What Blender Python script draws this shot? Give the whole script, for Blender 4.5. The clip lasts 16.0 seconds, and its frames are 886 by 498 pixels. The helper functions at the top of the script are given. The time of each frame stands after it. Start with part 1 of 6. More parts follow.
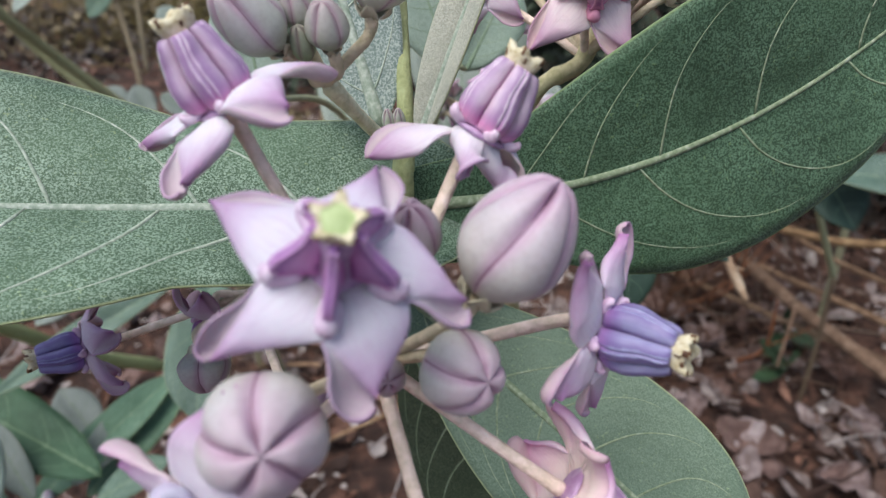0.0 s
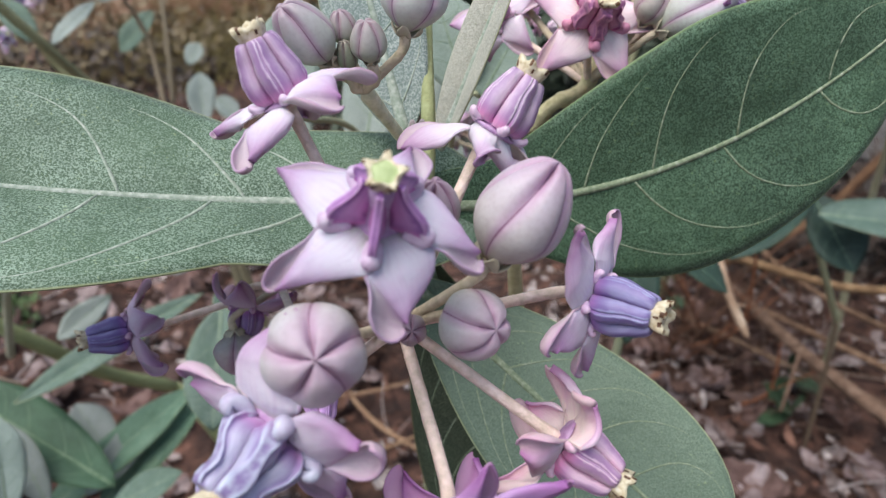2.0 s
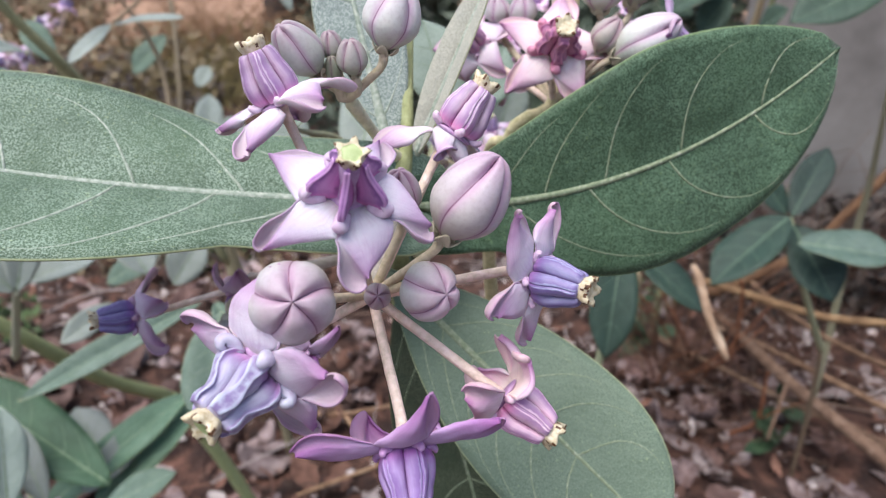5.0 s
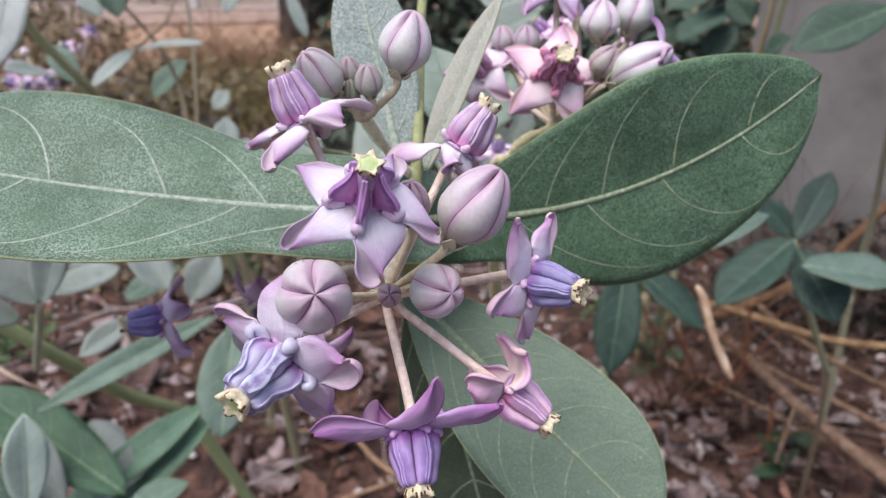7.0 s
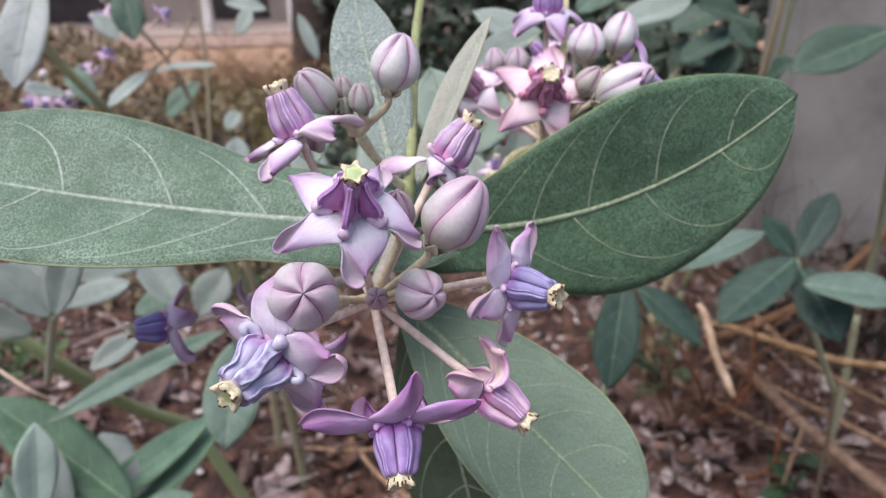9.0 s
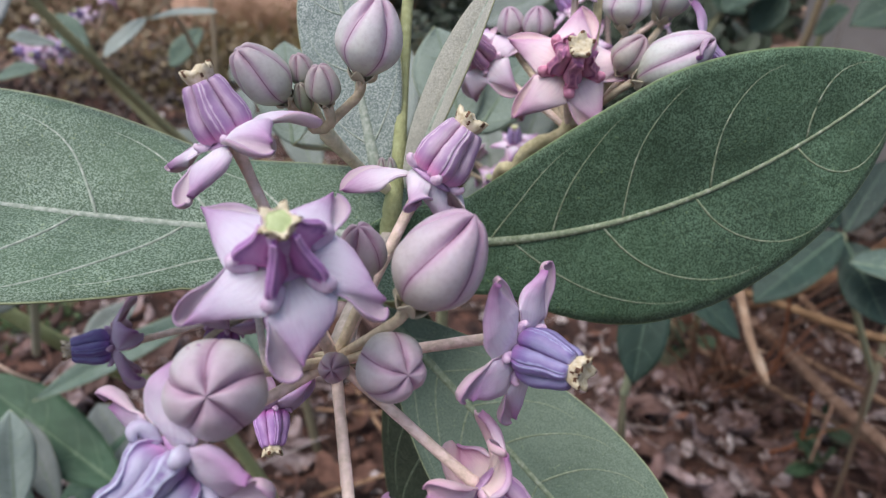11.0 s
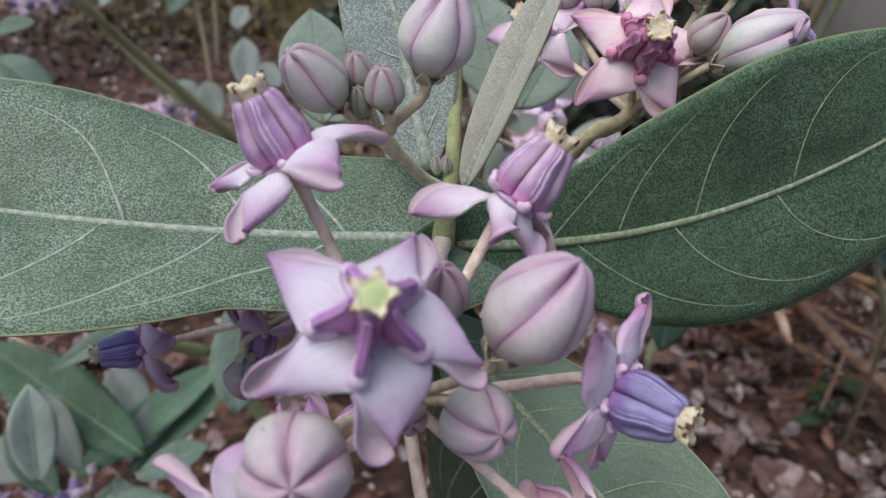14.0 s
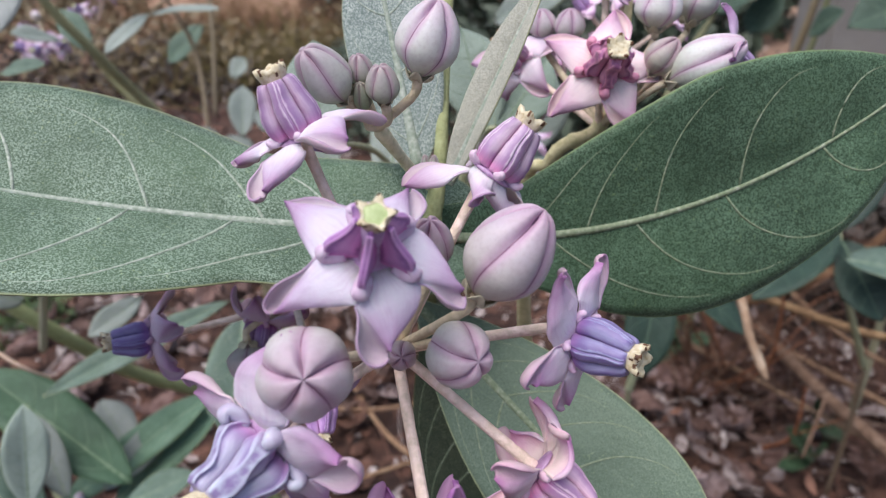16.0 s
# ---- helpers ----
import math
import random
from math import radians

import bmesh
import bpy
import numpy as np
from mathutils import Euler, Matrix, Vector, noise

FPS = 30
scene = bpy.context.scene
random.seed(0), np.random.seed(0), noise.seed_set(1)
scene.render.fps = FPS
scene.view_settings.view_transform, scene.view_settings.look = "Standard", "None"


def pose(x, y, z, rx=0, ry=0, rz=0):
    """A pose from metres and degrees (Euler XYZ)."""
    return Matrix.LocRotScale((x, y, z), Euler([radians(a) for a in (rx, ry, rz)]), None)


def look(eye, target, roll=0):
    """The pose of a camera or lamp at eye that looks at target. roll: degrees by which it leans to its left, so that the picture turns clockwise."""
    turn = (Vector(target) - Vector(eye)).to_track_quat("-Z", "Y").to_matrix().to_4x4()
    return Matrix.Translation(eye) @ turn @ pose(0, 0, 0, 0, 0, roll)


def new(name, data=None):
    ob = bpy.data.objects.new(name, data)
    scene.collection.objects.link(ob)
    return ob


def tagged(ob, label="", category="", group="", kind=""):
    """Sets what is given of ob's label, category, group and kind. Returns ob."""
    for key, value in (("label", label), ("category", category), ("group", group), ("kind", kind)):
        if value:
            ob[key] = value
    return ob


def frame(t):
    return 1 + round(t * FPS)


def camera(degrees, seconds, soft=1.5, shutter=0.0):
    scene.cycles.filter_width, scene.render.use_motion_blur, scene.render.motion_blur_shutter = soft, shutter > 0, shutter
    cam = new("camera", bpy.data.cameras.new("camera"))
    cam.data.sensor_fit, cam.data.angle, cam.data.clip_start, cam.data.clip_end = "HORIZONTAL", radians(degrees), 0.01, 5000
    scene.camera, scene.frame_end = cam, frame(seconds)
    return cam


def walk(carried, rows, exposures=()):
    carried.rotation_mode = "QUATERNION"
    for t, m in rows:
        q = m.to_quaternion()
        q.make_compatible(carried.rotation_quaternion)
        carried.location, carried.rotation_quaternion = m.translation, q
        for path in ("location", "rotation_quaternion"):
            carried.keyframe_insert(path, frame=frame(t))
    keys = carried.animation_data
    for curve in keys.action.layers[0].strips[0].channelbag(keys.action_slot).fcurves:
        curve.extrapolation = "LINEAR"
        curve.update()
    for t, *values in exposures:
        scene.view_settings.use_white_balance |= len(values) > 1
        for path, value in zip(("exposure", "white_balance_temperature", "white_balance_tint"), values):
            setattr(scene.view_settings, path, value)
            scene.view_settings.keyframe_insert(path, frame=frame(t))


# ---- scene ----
cam = camera(65.2, 16.0, 1.2)
cam.data.dof.use_dof, cam.data.dof.focus_distance, cam.data.dof.aperture_fstop = True, 0.185, 15.5
METRES, EYE, TILT, LEAN, TURN = 0.30, 0.95, -34.0, 4.0, 0.0
ROWS = [
    (0.0, 0.0, 0.0, 0.0, 0.0, 0.0, -0.0),
    (0.5, -0.0103, -0.0122, -0.0132, 0.29, 0.34, -0.24),
    (1.0, -0.0131, -0.0289, -0.031, 0.36, 0.76, -0.46),
    (1.5, -0.0056, -0.0503, -0.0328, 0.4, 1.87, -0.95),
    (2.0, -0.0062, -0.0829, -0.0511, 0.62, 3.56, -1.67),
    (2.5, -0.0085, -0.1168, -0.0676, 0.42, 4.6, -2.54),
    (3.0, -0.0221, -0.1382, -0.0738, 0.21, 4.75, -2.89),
    (3.5, 0.001, -0.1602, -0.0897, 0.38, 5.32, -3.0),
    (6.0, 0.0323, -0.1898, -0.1066, 0.94, 6.44, -3.57),
    (6.5, 0.0199, -0.2143, -0.1116, 1.3, 7.08, -3.98),
    (7.0, 0.0361, -0.2389, -0.1244, 1.37, 7.94, -3.74),
    (7.5, 0.0594, -0.2614, -0.1157, 1.5, 8.19, -3.71),
    (8.0, 0.0409, -0.2711, -0.1509, 1.8, 8.83, -4.18),
    (8.5, 0.054, -0.2921, -0.1536, 1.92, 9.91, -4.07),
    (11.0, 0.0793, -0.0937, -0.0293, 3.9, 5.1, -5.26),
    (11.5, 0.0737, -0.0505, -0.0144, 3.82, 3.92, -5.32),
    (12.0, 0.0486, -0.014, -0.0038, 3.8, 3.48, -5.64),
    (12.5, 0.0318, -0.0124, -0.0007, 3.99, 3.74, -5.54),
    (13.0, 0.0374, -0.0117, 0.0082, 3.93, 3.61, -5.31),
    (13.5, 0.0273, -0.0185, 0.0205, 3.84, 2.25, -5.21),
    (14.0, 0.0102, -0.0396, 0.0349, 3.95, 0.23, -4.83),
    (14.5, 0.0001, -0.0375, 0.0548, 3.75, -2.35, -4.73),
    (15.0, 0.013, -0.0553, 0.0315, 3.14, -0.66, -4.92),
    (15.5, 0.0153, -0.0892, -0.0133, 2.83, 3.05, -5.31),
    (16.0, 0.0228, -0.1209, -0.0407, 2.92, 5.02, -5.3),
]
EXPOSURES = [(0.0, 0.02, 6500, 2.5), (1.0, 0.04, 6500, 3.5), (2.0, 0.11, 6500, 5.5), (3.5, 0.21, 6500, 9), (6.0, 0.39, 6500, 8.5), (6.5, 0.16, 6500, 9.5), (7.0, 0.22, 6500, 10.5), (8.5, 0.29, 6500, 10.5), (11.0, -0.08, 6500, 10.5), (11.5, -0.01, 6500, 10.5), (12.0, -0.23, 6500, 11.5), (12.5, -0.09, 6500, 10.5), (13.0, -0.31, 6500, 10.5), (13.5, -0.40, 6500, 8.5), (14.0, -0.28, 6500, 7.5), (14.5, -0.64, 6500, 6.5), (15.0, -0.36, 6500, 7.5), (15.5, 0.33, 6500, 8.5), (16.0, 0.07, 6500, 9.5)]
walk(cam, [(t, pose(0, 0, EYE, TILT, LEAN, TURN) @ pose(METRES * x, METRES * y, METRES * z, 90 + pitch, roll, yaw)) for t, x, y, z, yaw, pitch, roll in ROWS], EXPOSURES)

# ---------------- light ----------------
world = bpy.data.worlds.new("sky")
scene.world = world
world.use_nodes = True
wn = world.node_tree.nodes
sky = wn.new("ShaderNodeTexSky")
sky.sky_type, sky.sun_disc = "NISHITA", False
sky.sun_elevation, sky.sun_rotation = radians(71), radians(220)
sky.air_density, sky.dust_density = 1.0, 3.0
world.node_tree.links.new(sky.outputs[0], wn["Background"].inputs[0])
wn["Background"].inputs[1].default_value = 0.135
sun = new("sun", bpy.data.lights.new("sun", "SUN"))
sun.data.energy, sun.data.angle, sun.data.color = 2.9, radians(48), (1.0, 0.96, 0.985)
sun.matrix_world = look((-0.5, -0.6, 2.25), (0, 0, 0))


# ---------------- material helpers ----------------
def mat(name, rough=0.6):
    m = bpy.data.materials.new(name)
    m.use_nodes = True
    b = m.node_tree.nodes["Principled BSDF"]
    b.inputs["Roughness"].default_value = rough
    return m, m.node_tree, b


def nd(nt, kind, **values):
    n = nt.nodes.new(kind)
    for k, v in values.items():
        n.inputs[k.replace("_", " ")].default_value = v
    return n


def ramp(nt, fac, stops):
    r = nt.nodes.new("ShaderNodeValToRGB")
    while len(r.color_ramp.elements) < len(stops):
        r.color_ramp.elements.new(0.5)
    for e, (p, c) in zip(r.color_ramp.elements, stops):
        e.position, e.color = p, (*c, 1)
    nt.links.new(fac, r.inputs[0])
    return r.outputs[0]


def mix(nt, fac, a, b, mode="MIX"):
    n = nt.nodes.new("ShaderNodeMix")
    n.data_type, n.blend_type = "RGBA", mode
    for sock, v in ((n.inputs[0], fac), (n.inputs[6], a), (n.inputs[7], b)):
        if isinstance(v, (int, float)):
            sock.default_value = v
        elif isinstance(v, tuple):
            sock.default_value = (*v, 1)
        else:
            nt.links.new(v, sock)
    return n.outputs[2]


def noise_of(nt, scale, detail=4.0, rough=0.55, coord="Object"):
    c = nt.nodes.new("ShaderNodeTexCoord")
    n = nd(nt, "ShaderNodeTexNoise", Scale=scale, Detail=detail, Roughness=rough)
    nt.links.new(c.outputs[coord], n.inputs["Vector"])
    return n.outputs["Fac"]


def math_node(nt, op, a, b=0.0):
    n = nt.nodes.new("ShaderNodeMath")
    n.operation = op
    for sock, v in zip(n.inputs, (a, b)):
        if isinstance(v, (int, float)):
            sock.default_value = v
        else:
            nt.links.new(v, sock)
    return n.outputs[0]


def uv_parts(nt):
    c = nt.nodes.new("ShaderNodeUVMap")
    s = nt.nodes.new("ShaderNodeSeparateXYZ")
    nt.links.new(c.outputs[0], s.inputs[0])
    return s.outputs[0], s.outputs[1]


def bump(nt, b, height, strength=0.3, distance=0.0005):
    n = nd(nt, "ShaderNodeBump", Strength=strength, Distance=distance)
    nt.links.new(height, n.inputs["Height"])
    nt.links.new(n.outputs[0], b.inputs["Normal"])


def tinted(nt, colour):
    """The colour times the object's own colour, so that flowers differ in hue."""
    o = nt.nodes.new("ShaderNodeObjectInfo")
    return mix(nt, 1.0, colour, o.outputs["Color"], "MULTIPLY")


# ---------------- materials ----------------
def petal_material(name, stops, edge):
    m, nt, b = mat(name, 0.7)
    b.inputs["Specular IOR Level"].default_value = 0.3
    u, v = uv_parts(nt)
    n = noise_of(nt, 350, 5)
    along = math_node(nt, "ADD", u, math_node(nt, "MULTIPLY", math_node(nt, "SUBTRACT", n, 0.5), 0.22))
    c = ramp(nt, along, stops)
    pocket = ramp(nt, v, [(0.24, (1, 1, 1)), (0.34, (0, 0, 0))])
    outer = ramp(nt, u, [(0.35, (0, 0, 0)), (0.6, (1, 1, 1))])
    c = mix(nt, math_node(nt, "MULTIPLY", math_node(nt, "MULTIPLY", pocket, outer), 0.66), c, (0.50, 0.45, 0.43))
    rim = ramp(nt, v, [(0.0, (1, 1, 1)), (0.05, (0, 0, 0)), (0.95, (0, 0, 0)), (1.0, (1, 1, 1))])
    c = mix(nt, math_node(nt, "MULTIPLY", rim, 0.55), c, edge)
    ridge = ramp(nt, math_node(nt, "ABSOLUTE", math_node(nt, "SUBTRACT", v, 0.55)), [(0.10, (0, 0, 0)), (0.25, (1, 1, 1)), (0.34, (0, 0, 0))])
    c = mix(nt, math_node(nt, "MULTIPLY", math_node(nt, "MULTIPLY", ridge, outer), 0.4), c, edge)
    streak = nd(nt, "ShaderNodeTexNoise", Scale=1.0, Detail=3.0)
    sc = nt.nodes.new("ShaderNodeMapping")
    sc.inputs["Scale"].default_value = (3, 26, 1)
    uvm = nt.nodes.new("ShaderNodeUVMap")
    nt.links.new(uvm.outputs[0], sc.inputs[0])
    nt.links.new(sc.outputs[0], streak.inputs["Vector"])
    c = mix(nt, ramp(nt, streak.outputs["Fac"], [(0.45, (0, 0, 0)), (0.8, (0.35, 0.35, 0.35))]), c, edge)
    c = mix(nt, 1.0, c, (0.91, 0.868, 0.885), "MULTIPLY")
    nt.links.new(tinted(nt, c), b.inputs["Base Color"])
    b.inputs["Subsurface Weight"].default_value = 0.3
    b.inputs["Subsurface Radius"].default_value = (0.003, 0.002, 0.0025)
    bump(nt, b, math_node(nt, "ADD", math_node(nt, "ADD", noise_of(nt, 2600, 3), math_node(nt, "MULTIPLY", noise_of(nt, 330, 3), 3.0)), math_node(nt, "MULTIPLY", streak.outputs["Fac"], 0.8)), 0.35, 0.0003)
    return m


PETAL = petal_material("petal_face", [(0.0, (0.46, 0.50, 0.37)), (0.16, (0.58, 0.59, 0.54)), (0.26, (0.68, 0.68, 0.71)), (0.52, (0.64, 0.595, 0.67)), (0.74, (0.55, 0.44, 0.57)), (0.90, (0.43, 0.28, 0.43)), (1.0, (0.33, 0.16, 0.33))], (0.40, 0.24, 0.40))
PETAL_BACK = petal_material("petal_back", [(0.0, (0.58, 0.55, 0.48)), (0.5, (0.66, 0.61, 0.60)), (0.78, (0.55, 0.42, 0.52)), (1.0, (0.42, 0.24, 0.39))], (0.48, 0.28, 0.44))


def corona_material(name, stops, crest_share):
    m, nt, b = mat(name, 0.45)
    u, v = uv_parts(nt)
    n = noise_of(nt, 420, 5)
    side = ramp(nt, math_node(nt, "ADD", u, math_node(nt, "MULTIPLY", math_node(nt, "SUBTRACT", n, 0.5), 0.4)),
                stops)
    foot = ramp(nt, v, [(0.0, (0.68, 0.44, 0.58)), (0.12, (0.56, 0.24, 0.46)), (0.28, (0.34, 0.15, 0.36))])
    lowf = ramp(nt, math_node(nt, "ADD", v, math_node(nt, "MULTIPLY", math_node(nt, "SUBTRACT", n, 0.5), 0.2)), [(0.14, (1, 1, 1)), (0.38, (0, 0, 0))])
    c = mix(nt, lowf, side, foot)
    crest = ramp(nt, u, [(0.9, (0, 0, 0)), (0.98, (1, 1, 1))])
    top = ramp(nt, v, [(0.15, (0.66, 0.55, 0.68)), (0.55, (0.52, 0.38, 0.58)), (0.95, (0.68, 0.58, 0.71))])
    c = mix(nt, math_node(nt, "MULTIPLY", crest, crest_share), c, top)
    line = nd(nt, "ShaderNodeTexNoise", Scale=1.0, Detail=4.0)
    lm = nt.nodes.new("ShaderNodeMapping")
    lm.inputs["Scale"].default_value = (9, 2.2, 1)
    lu = nt.nodes.new("ShaderNodeUVMap")
    nt.links.new(lu.outputs[0], lm.inputs[0])
    nt.links.new(lm.outputs[0], line.inputs["Vector"])
    c = mix(nt, ramp(nt, line.outputs["Fac"], [(0.42, (0, 0, 0)), (0.78, (0.42, 0.42, 0.42))]), c, (0.27, 0.15, 0.32))
    nt.links.new(tinted(nt, c), b.inputs["Base Color"])
    b.inputs["Subsurface Weight"].default_value = 0.1
    b.inputs["Subsurface Radius"].default_value = (0.002, 0.001, 0.002)
    bump(nt, b, noise_of(nt, 900, 4), 0.3, 0.0003)
    return m


THIN_CORONA = corona_material("corona_dark", [(0.02, (0.16, 0.05, 0.16)), (0.22, (0.52, 0.26, 0.48)), (0.55, (0.50, 0.33, 0.53)), (0.72, (0.26, 0.13, 0.36)), (0.84, (0.17, 0.07, 0.25)), (1.0, (0.44, 0.31, 0.52))], 0.8)
# The stop at 0.02 is darkened to paint shade into the seams between fins.
CORONA = corona_material("corona", [(0.02, (0.36, 0.22, 0.34)), (0.25, (0.54, 0.41, 0.53)), (0.50, (0.50, 0.38, 0.52)), (0.72, (0.35, 0.23, 0.40)), (0.86, (0.30, 0.18, 0.35)), (0.97, (0.64, 0.55, 0.65))], 0.5)


def plain_material(name, stops, scale=300, rough=0.55, bump_strength=0.3, bump_scale=1500, distance=0.0003, tint=False, sss=0.0):
    m, nt, b = mat(name, rough)
    c = ramp(nt, noise_of(nt, scale, 6), stops)
    big = noise_of(nt, scale * 0.13, 3)
    c = mix(nt, math_node(nt, "MULTIPLY", big, 0.35), c, stops[0][1])
    nt.links.new(tinted(nt, c) if tint else c, b.inputs["Base Color"])
    bump(nt, b, noise_of(nt, bump_scale, 4), bump_strength, distance)
    if sss:
        b.inputs["Subsurface Weight"].default_value = sss
        b.inputs["Subsurface Radius"].default_value = (0.002, 0.0015, 0.0015)
    return m


SPUR = plain_material("spur", [(0.3, (0.54, 0.37, 0.50)), (0.7, (0.68, 0.57, 0.66))], 500, 0.5, tint=True, sss=0.1)
CROWN = plain_material("crown_cream", [(0.3, (0.46, 0.36, 0.20)), (0.5, (0.68, 0.61, 0.42)), (0.75, (0.82, 0.77, 0.64))], 900, 0.5)
CROWN_GREEN = plain_material("crown_green", [(0.3, (0.33, 0.42, 0.17)), (0.7, (0.50, 0.58, 0.30))], 700, 0.5)
CROWN_DARK = plain_material("crown_brown", [(0.3, (0.05, 0.02, 0.01)), (0.7, (0.22, 0.10, 0.04))], 900, 0.6)
STEM = plain_material("mealy_stem", [(0.25, (0.42, 0.38, 0.28)), (0.5, (0.60, 0.52, 0.45)), (0.75, (0.76, 0.67, 0.63))], 420, 0.85, 0.8, 1300, 0.0006, tint=True)
WHITE_SAP = plain_material("white_sap", [(0.3, (0.72, 0.70, 0.68)), (0.7, (0.82, 0.81, 0.80))], 400, 0.4)
CALYX = plain_material("calyx", [(0.3, (0.45, 0.42, 0.28)), (0.7, (0.62, 0.55, 0.45))], 500, 0.8)


def bud_material():
    m, nt, b = mat("bud", 0.5)
    u, v = uv_parts(nt)
    n = math_node(nt, "MULTIPLY", math_node(nt, "SUBTRACT", noise_of(nt, 260, 4), 0.5), 0.35)
    body = ramp(nt, math_node(nt, "ADD", v, n), [(0.0, (0.50, 0.53, 0.40)), (0.3, (0.63, 0.66, 0.59)), (0.70, (0.65, 0.62, 0.64)), (1.0, (0.56, 0.43, 0.52))])
    near = math_node(nt, "ADD", math_node(nt, "SUBTRACT", u, math_node(nt, "MULTIPLY", v, 0.22)), n)
    flush = ramp(nt, near, [(-0.1, (0.62, 0.62, 0.62)), (0.36, (0, 0, 0))])
    c = mix(nt, flush, body, (0.53, 0.33, 0.48))
    seam = ramp(nt, u, [(0.018, (1, 1, 1)), (0.06, (0, 0, 0))])
    c = mix(nt, math_node(nt, "MULTIPLY", seam, 0.88), c, (0.22, 0.075, 0.17))
    c = mix(nt, math_node(nt, "MULTIPLY", ramp(nt, noise_of(nt, 900, 5), [(0.45, (0, 0, 0)), (0.75, (1, 1, 1))]), 0.35), c, (0.42, 0.36, 0.36))
    c = mix(nt, 1.0, c, (0.81, 0.80, 0.815), "MULTIPLY")
    nt.links.new(tinted(nt, c), b.inputs["Base Color"])
    b.inputs["Subsurface Weight"].default_value = 0.12
    b.inputs["Subsurface Radius"].default_value = (0.003, 0.002, 0.002)
    bump(nt, b, noise_of(nt, 2200, 3), 0.2, 0.0002)
    return m


BUD = bud_material()


def leaf_material(name, dark, mid, bloom, speck=0.5, dots=0.3, dot_colour=(0.02, 0.045, 0.02), sheen=0.3, fleck=0.35):
    m, nt, b = mat(name, 0.6)
    c = ramp(nt, noise_of(nt, 28, 4), [(0.3, dark), (0.7, mid)])
    fine = noise_of(nt, 1650, 3, 0.75)
    meal = ramp(nt, fine, [(0.45, (0.05, 0.05, 0.05)), (0.575, (0.97, 0.97, 0.97))])
    patch = ramp(nt, noise_of(nt, 45, 6, 0.65), [(0.3, (0.3, 0.3, 0.3)), (0.7, (1, 1, 1))])
    c = mix(nt, math_node(nt, "MULTIPLY", math_node(nt, "MULTIPLY", meal, patch), speck), c, bloom)
    dot = ramp(nt, noise_of(nt, 1100, 3, 0.65), [(0.57, (0, 0, 0)), (0.66, (1, 1, 1))])
    c = mix(nt, math_node(nt, "MULTIPLY", dot, dots), c, dot_colour)
    crumb = ramp(nt, noise_of(nt, 760, 2), [(0.64, (0, 0, 0)), (0.70, (1, 1, 1))])
    where = ramp(nt, noise_of(nt, 60, 4), [(0.42, (0.15, 0.15, 0.15)), (0.62, (1, 1, 1))])
    crumb = math_node(nt, "MULTIPLY", crumb, where)
    c = mix(nt, math_node(nt, "MULTIPLY", crumb, fleck), c, (0.36, 0.42, 0.22))
    u, v = uv_parts(nt)
    rim = ramp(nt, v, [(0.98, (0, 0, 0)), (1.0, (1, 1, 1))])
    c = mix(nt, math_node(nt, "MULTIPLY", rim, 0.75), c, (0.42, 0.44, 0.24))
    nt.links.new(tinted(nt, c), b.inputs["Base Color"])
    b.inputs["Sheen Weight"].default_value = sheen
    b.inputs["Sheen Roughness"].default_value = 0.45
    relief = math_node(nt, "ADD", math_node(nt, "MULTIPLY", fine, 0.6), math_node(nt, "MULTIPLY", noise_of(nt, 120, 4), 3.5))
    bump(nt, b, math_node(nt, "ADD", relief, math_node(nt, "MULTIPLY", crumb, 0.8)), 0.5, 0.0007)
    return m


LEAF = leaf_material("leaf", (0.018, 0.046, 0.020), (0.046, 0.090, 0.044), (0.36, 0.45, 0.37), 0.8, sheen=0.12, fleck=0.5)
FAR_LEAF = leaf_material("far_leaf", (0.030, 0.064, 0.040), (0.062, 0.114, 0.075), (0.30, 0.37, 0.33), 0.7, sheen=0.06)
LOWER_LEAF = leaf_material("lower_leaf", (0.075, 0.108, 0.074), (0.115, 0.155, 0.112), (0.24, 0.29, 0.235), 0.45)
LEAF_BACK = leaf_material("leaf_back", (0.20, 0.26, 0.20), (0.28, 0.34, 0.27), (0.42, 0.46, 0.40), 0.4)
PALE_LEAF = leaf_material("pale_leaf", (0.195, 0.245, 0.215), (0.295, 0.345, 0.315), (0.52, 0.56, 0.53), 0.5)
YOUNG = leaf_material("young_leaf", (0.10, 0.15, 0.135), (0.17, 0.225, 0.20), (0.62, 0.66, 0.61), 0.8, 0.35, (0.06, 0.10, 0.09), fleck=0.1)
WOOLLY = leaf_material("woolly_leaf", (0.27, 0.28, 0.24), (0.36, 0.37, 0.32), (0.58, 0.58, 0.53), 0.6, 0.3, (0.14, 0.15, 0.13))
VEIN = plain_material("vein", [(0.3, (0.15, 0.20, 0.11)), (0.5, (0.25, 0.30, 0.19)), (0.70, (0.42, 0.46, 0.35))], 600, 0.75)
PALE_VEIN = plain_material("mealy_vein", [(0.3, (0.22, 0.28, 0.21)), (0.5, (0.36, 0.41, 0.34)), (0.70, (0.60, 0.63, 0.56))], 600, 0.8)
FAR_VEIN = plain_material("pale_green_vein", [(0.3, (0.13, 0.19, 0.12)), (0.5, (0.21, 0.27, 0.19)), (0.72, (0.32, 0.37, 0.29))], 200, 0.75, tint=True)
BARK = plain_material("dry_twig", [(0.3, (0.13, 0.08, 0.05)), (0.55, (0.27, 0.18, 0.12)), (0.75, (0.40, 0.31, 0.23))], 60, 0.9, 0.8, 300, 0.002, tint=True)


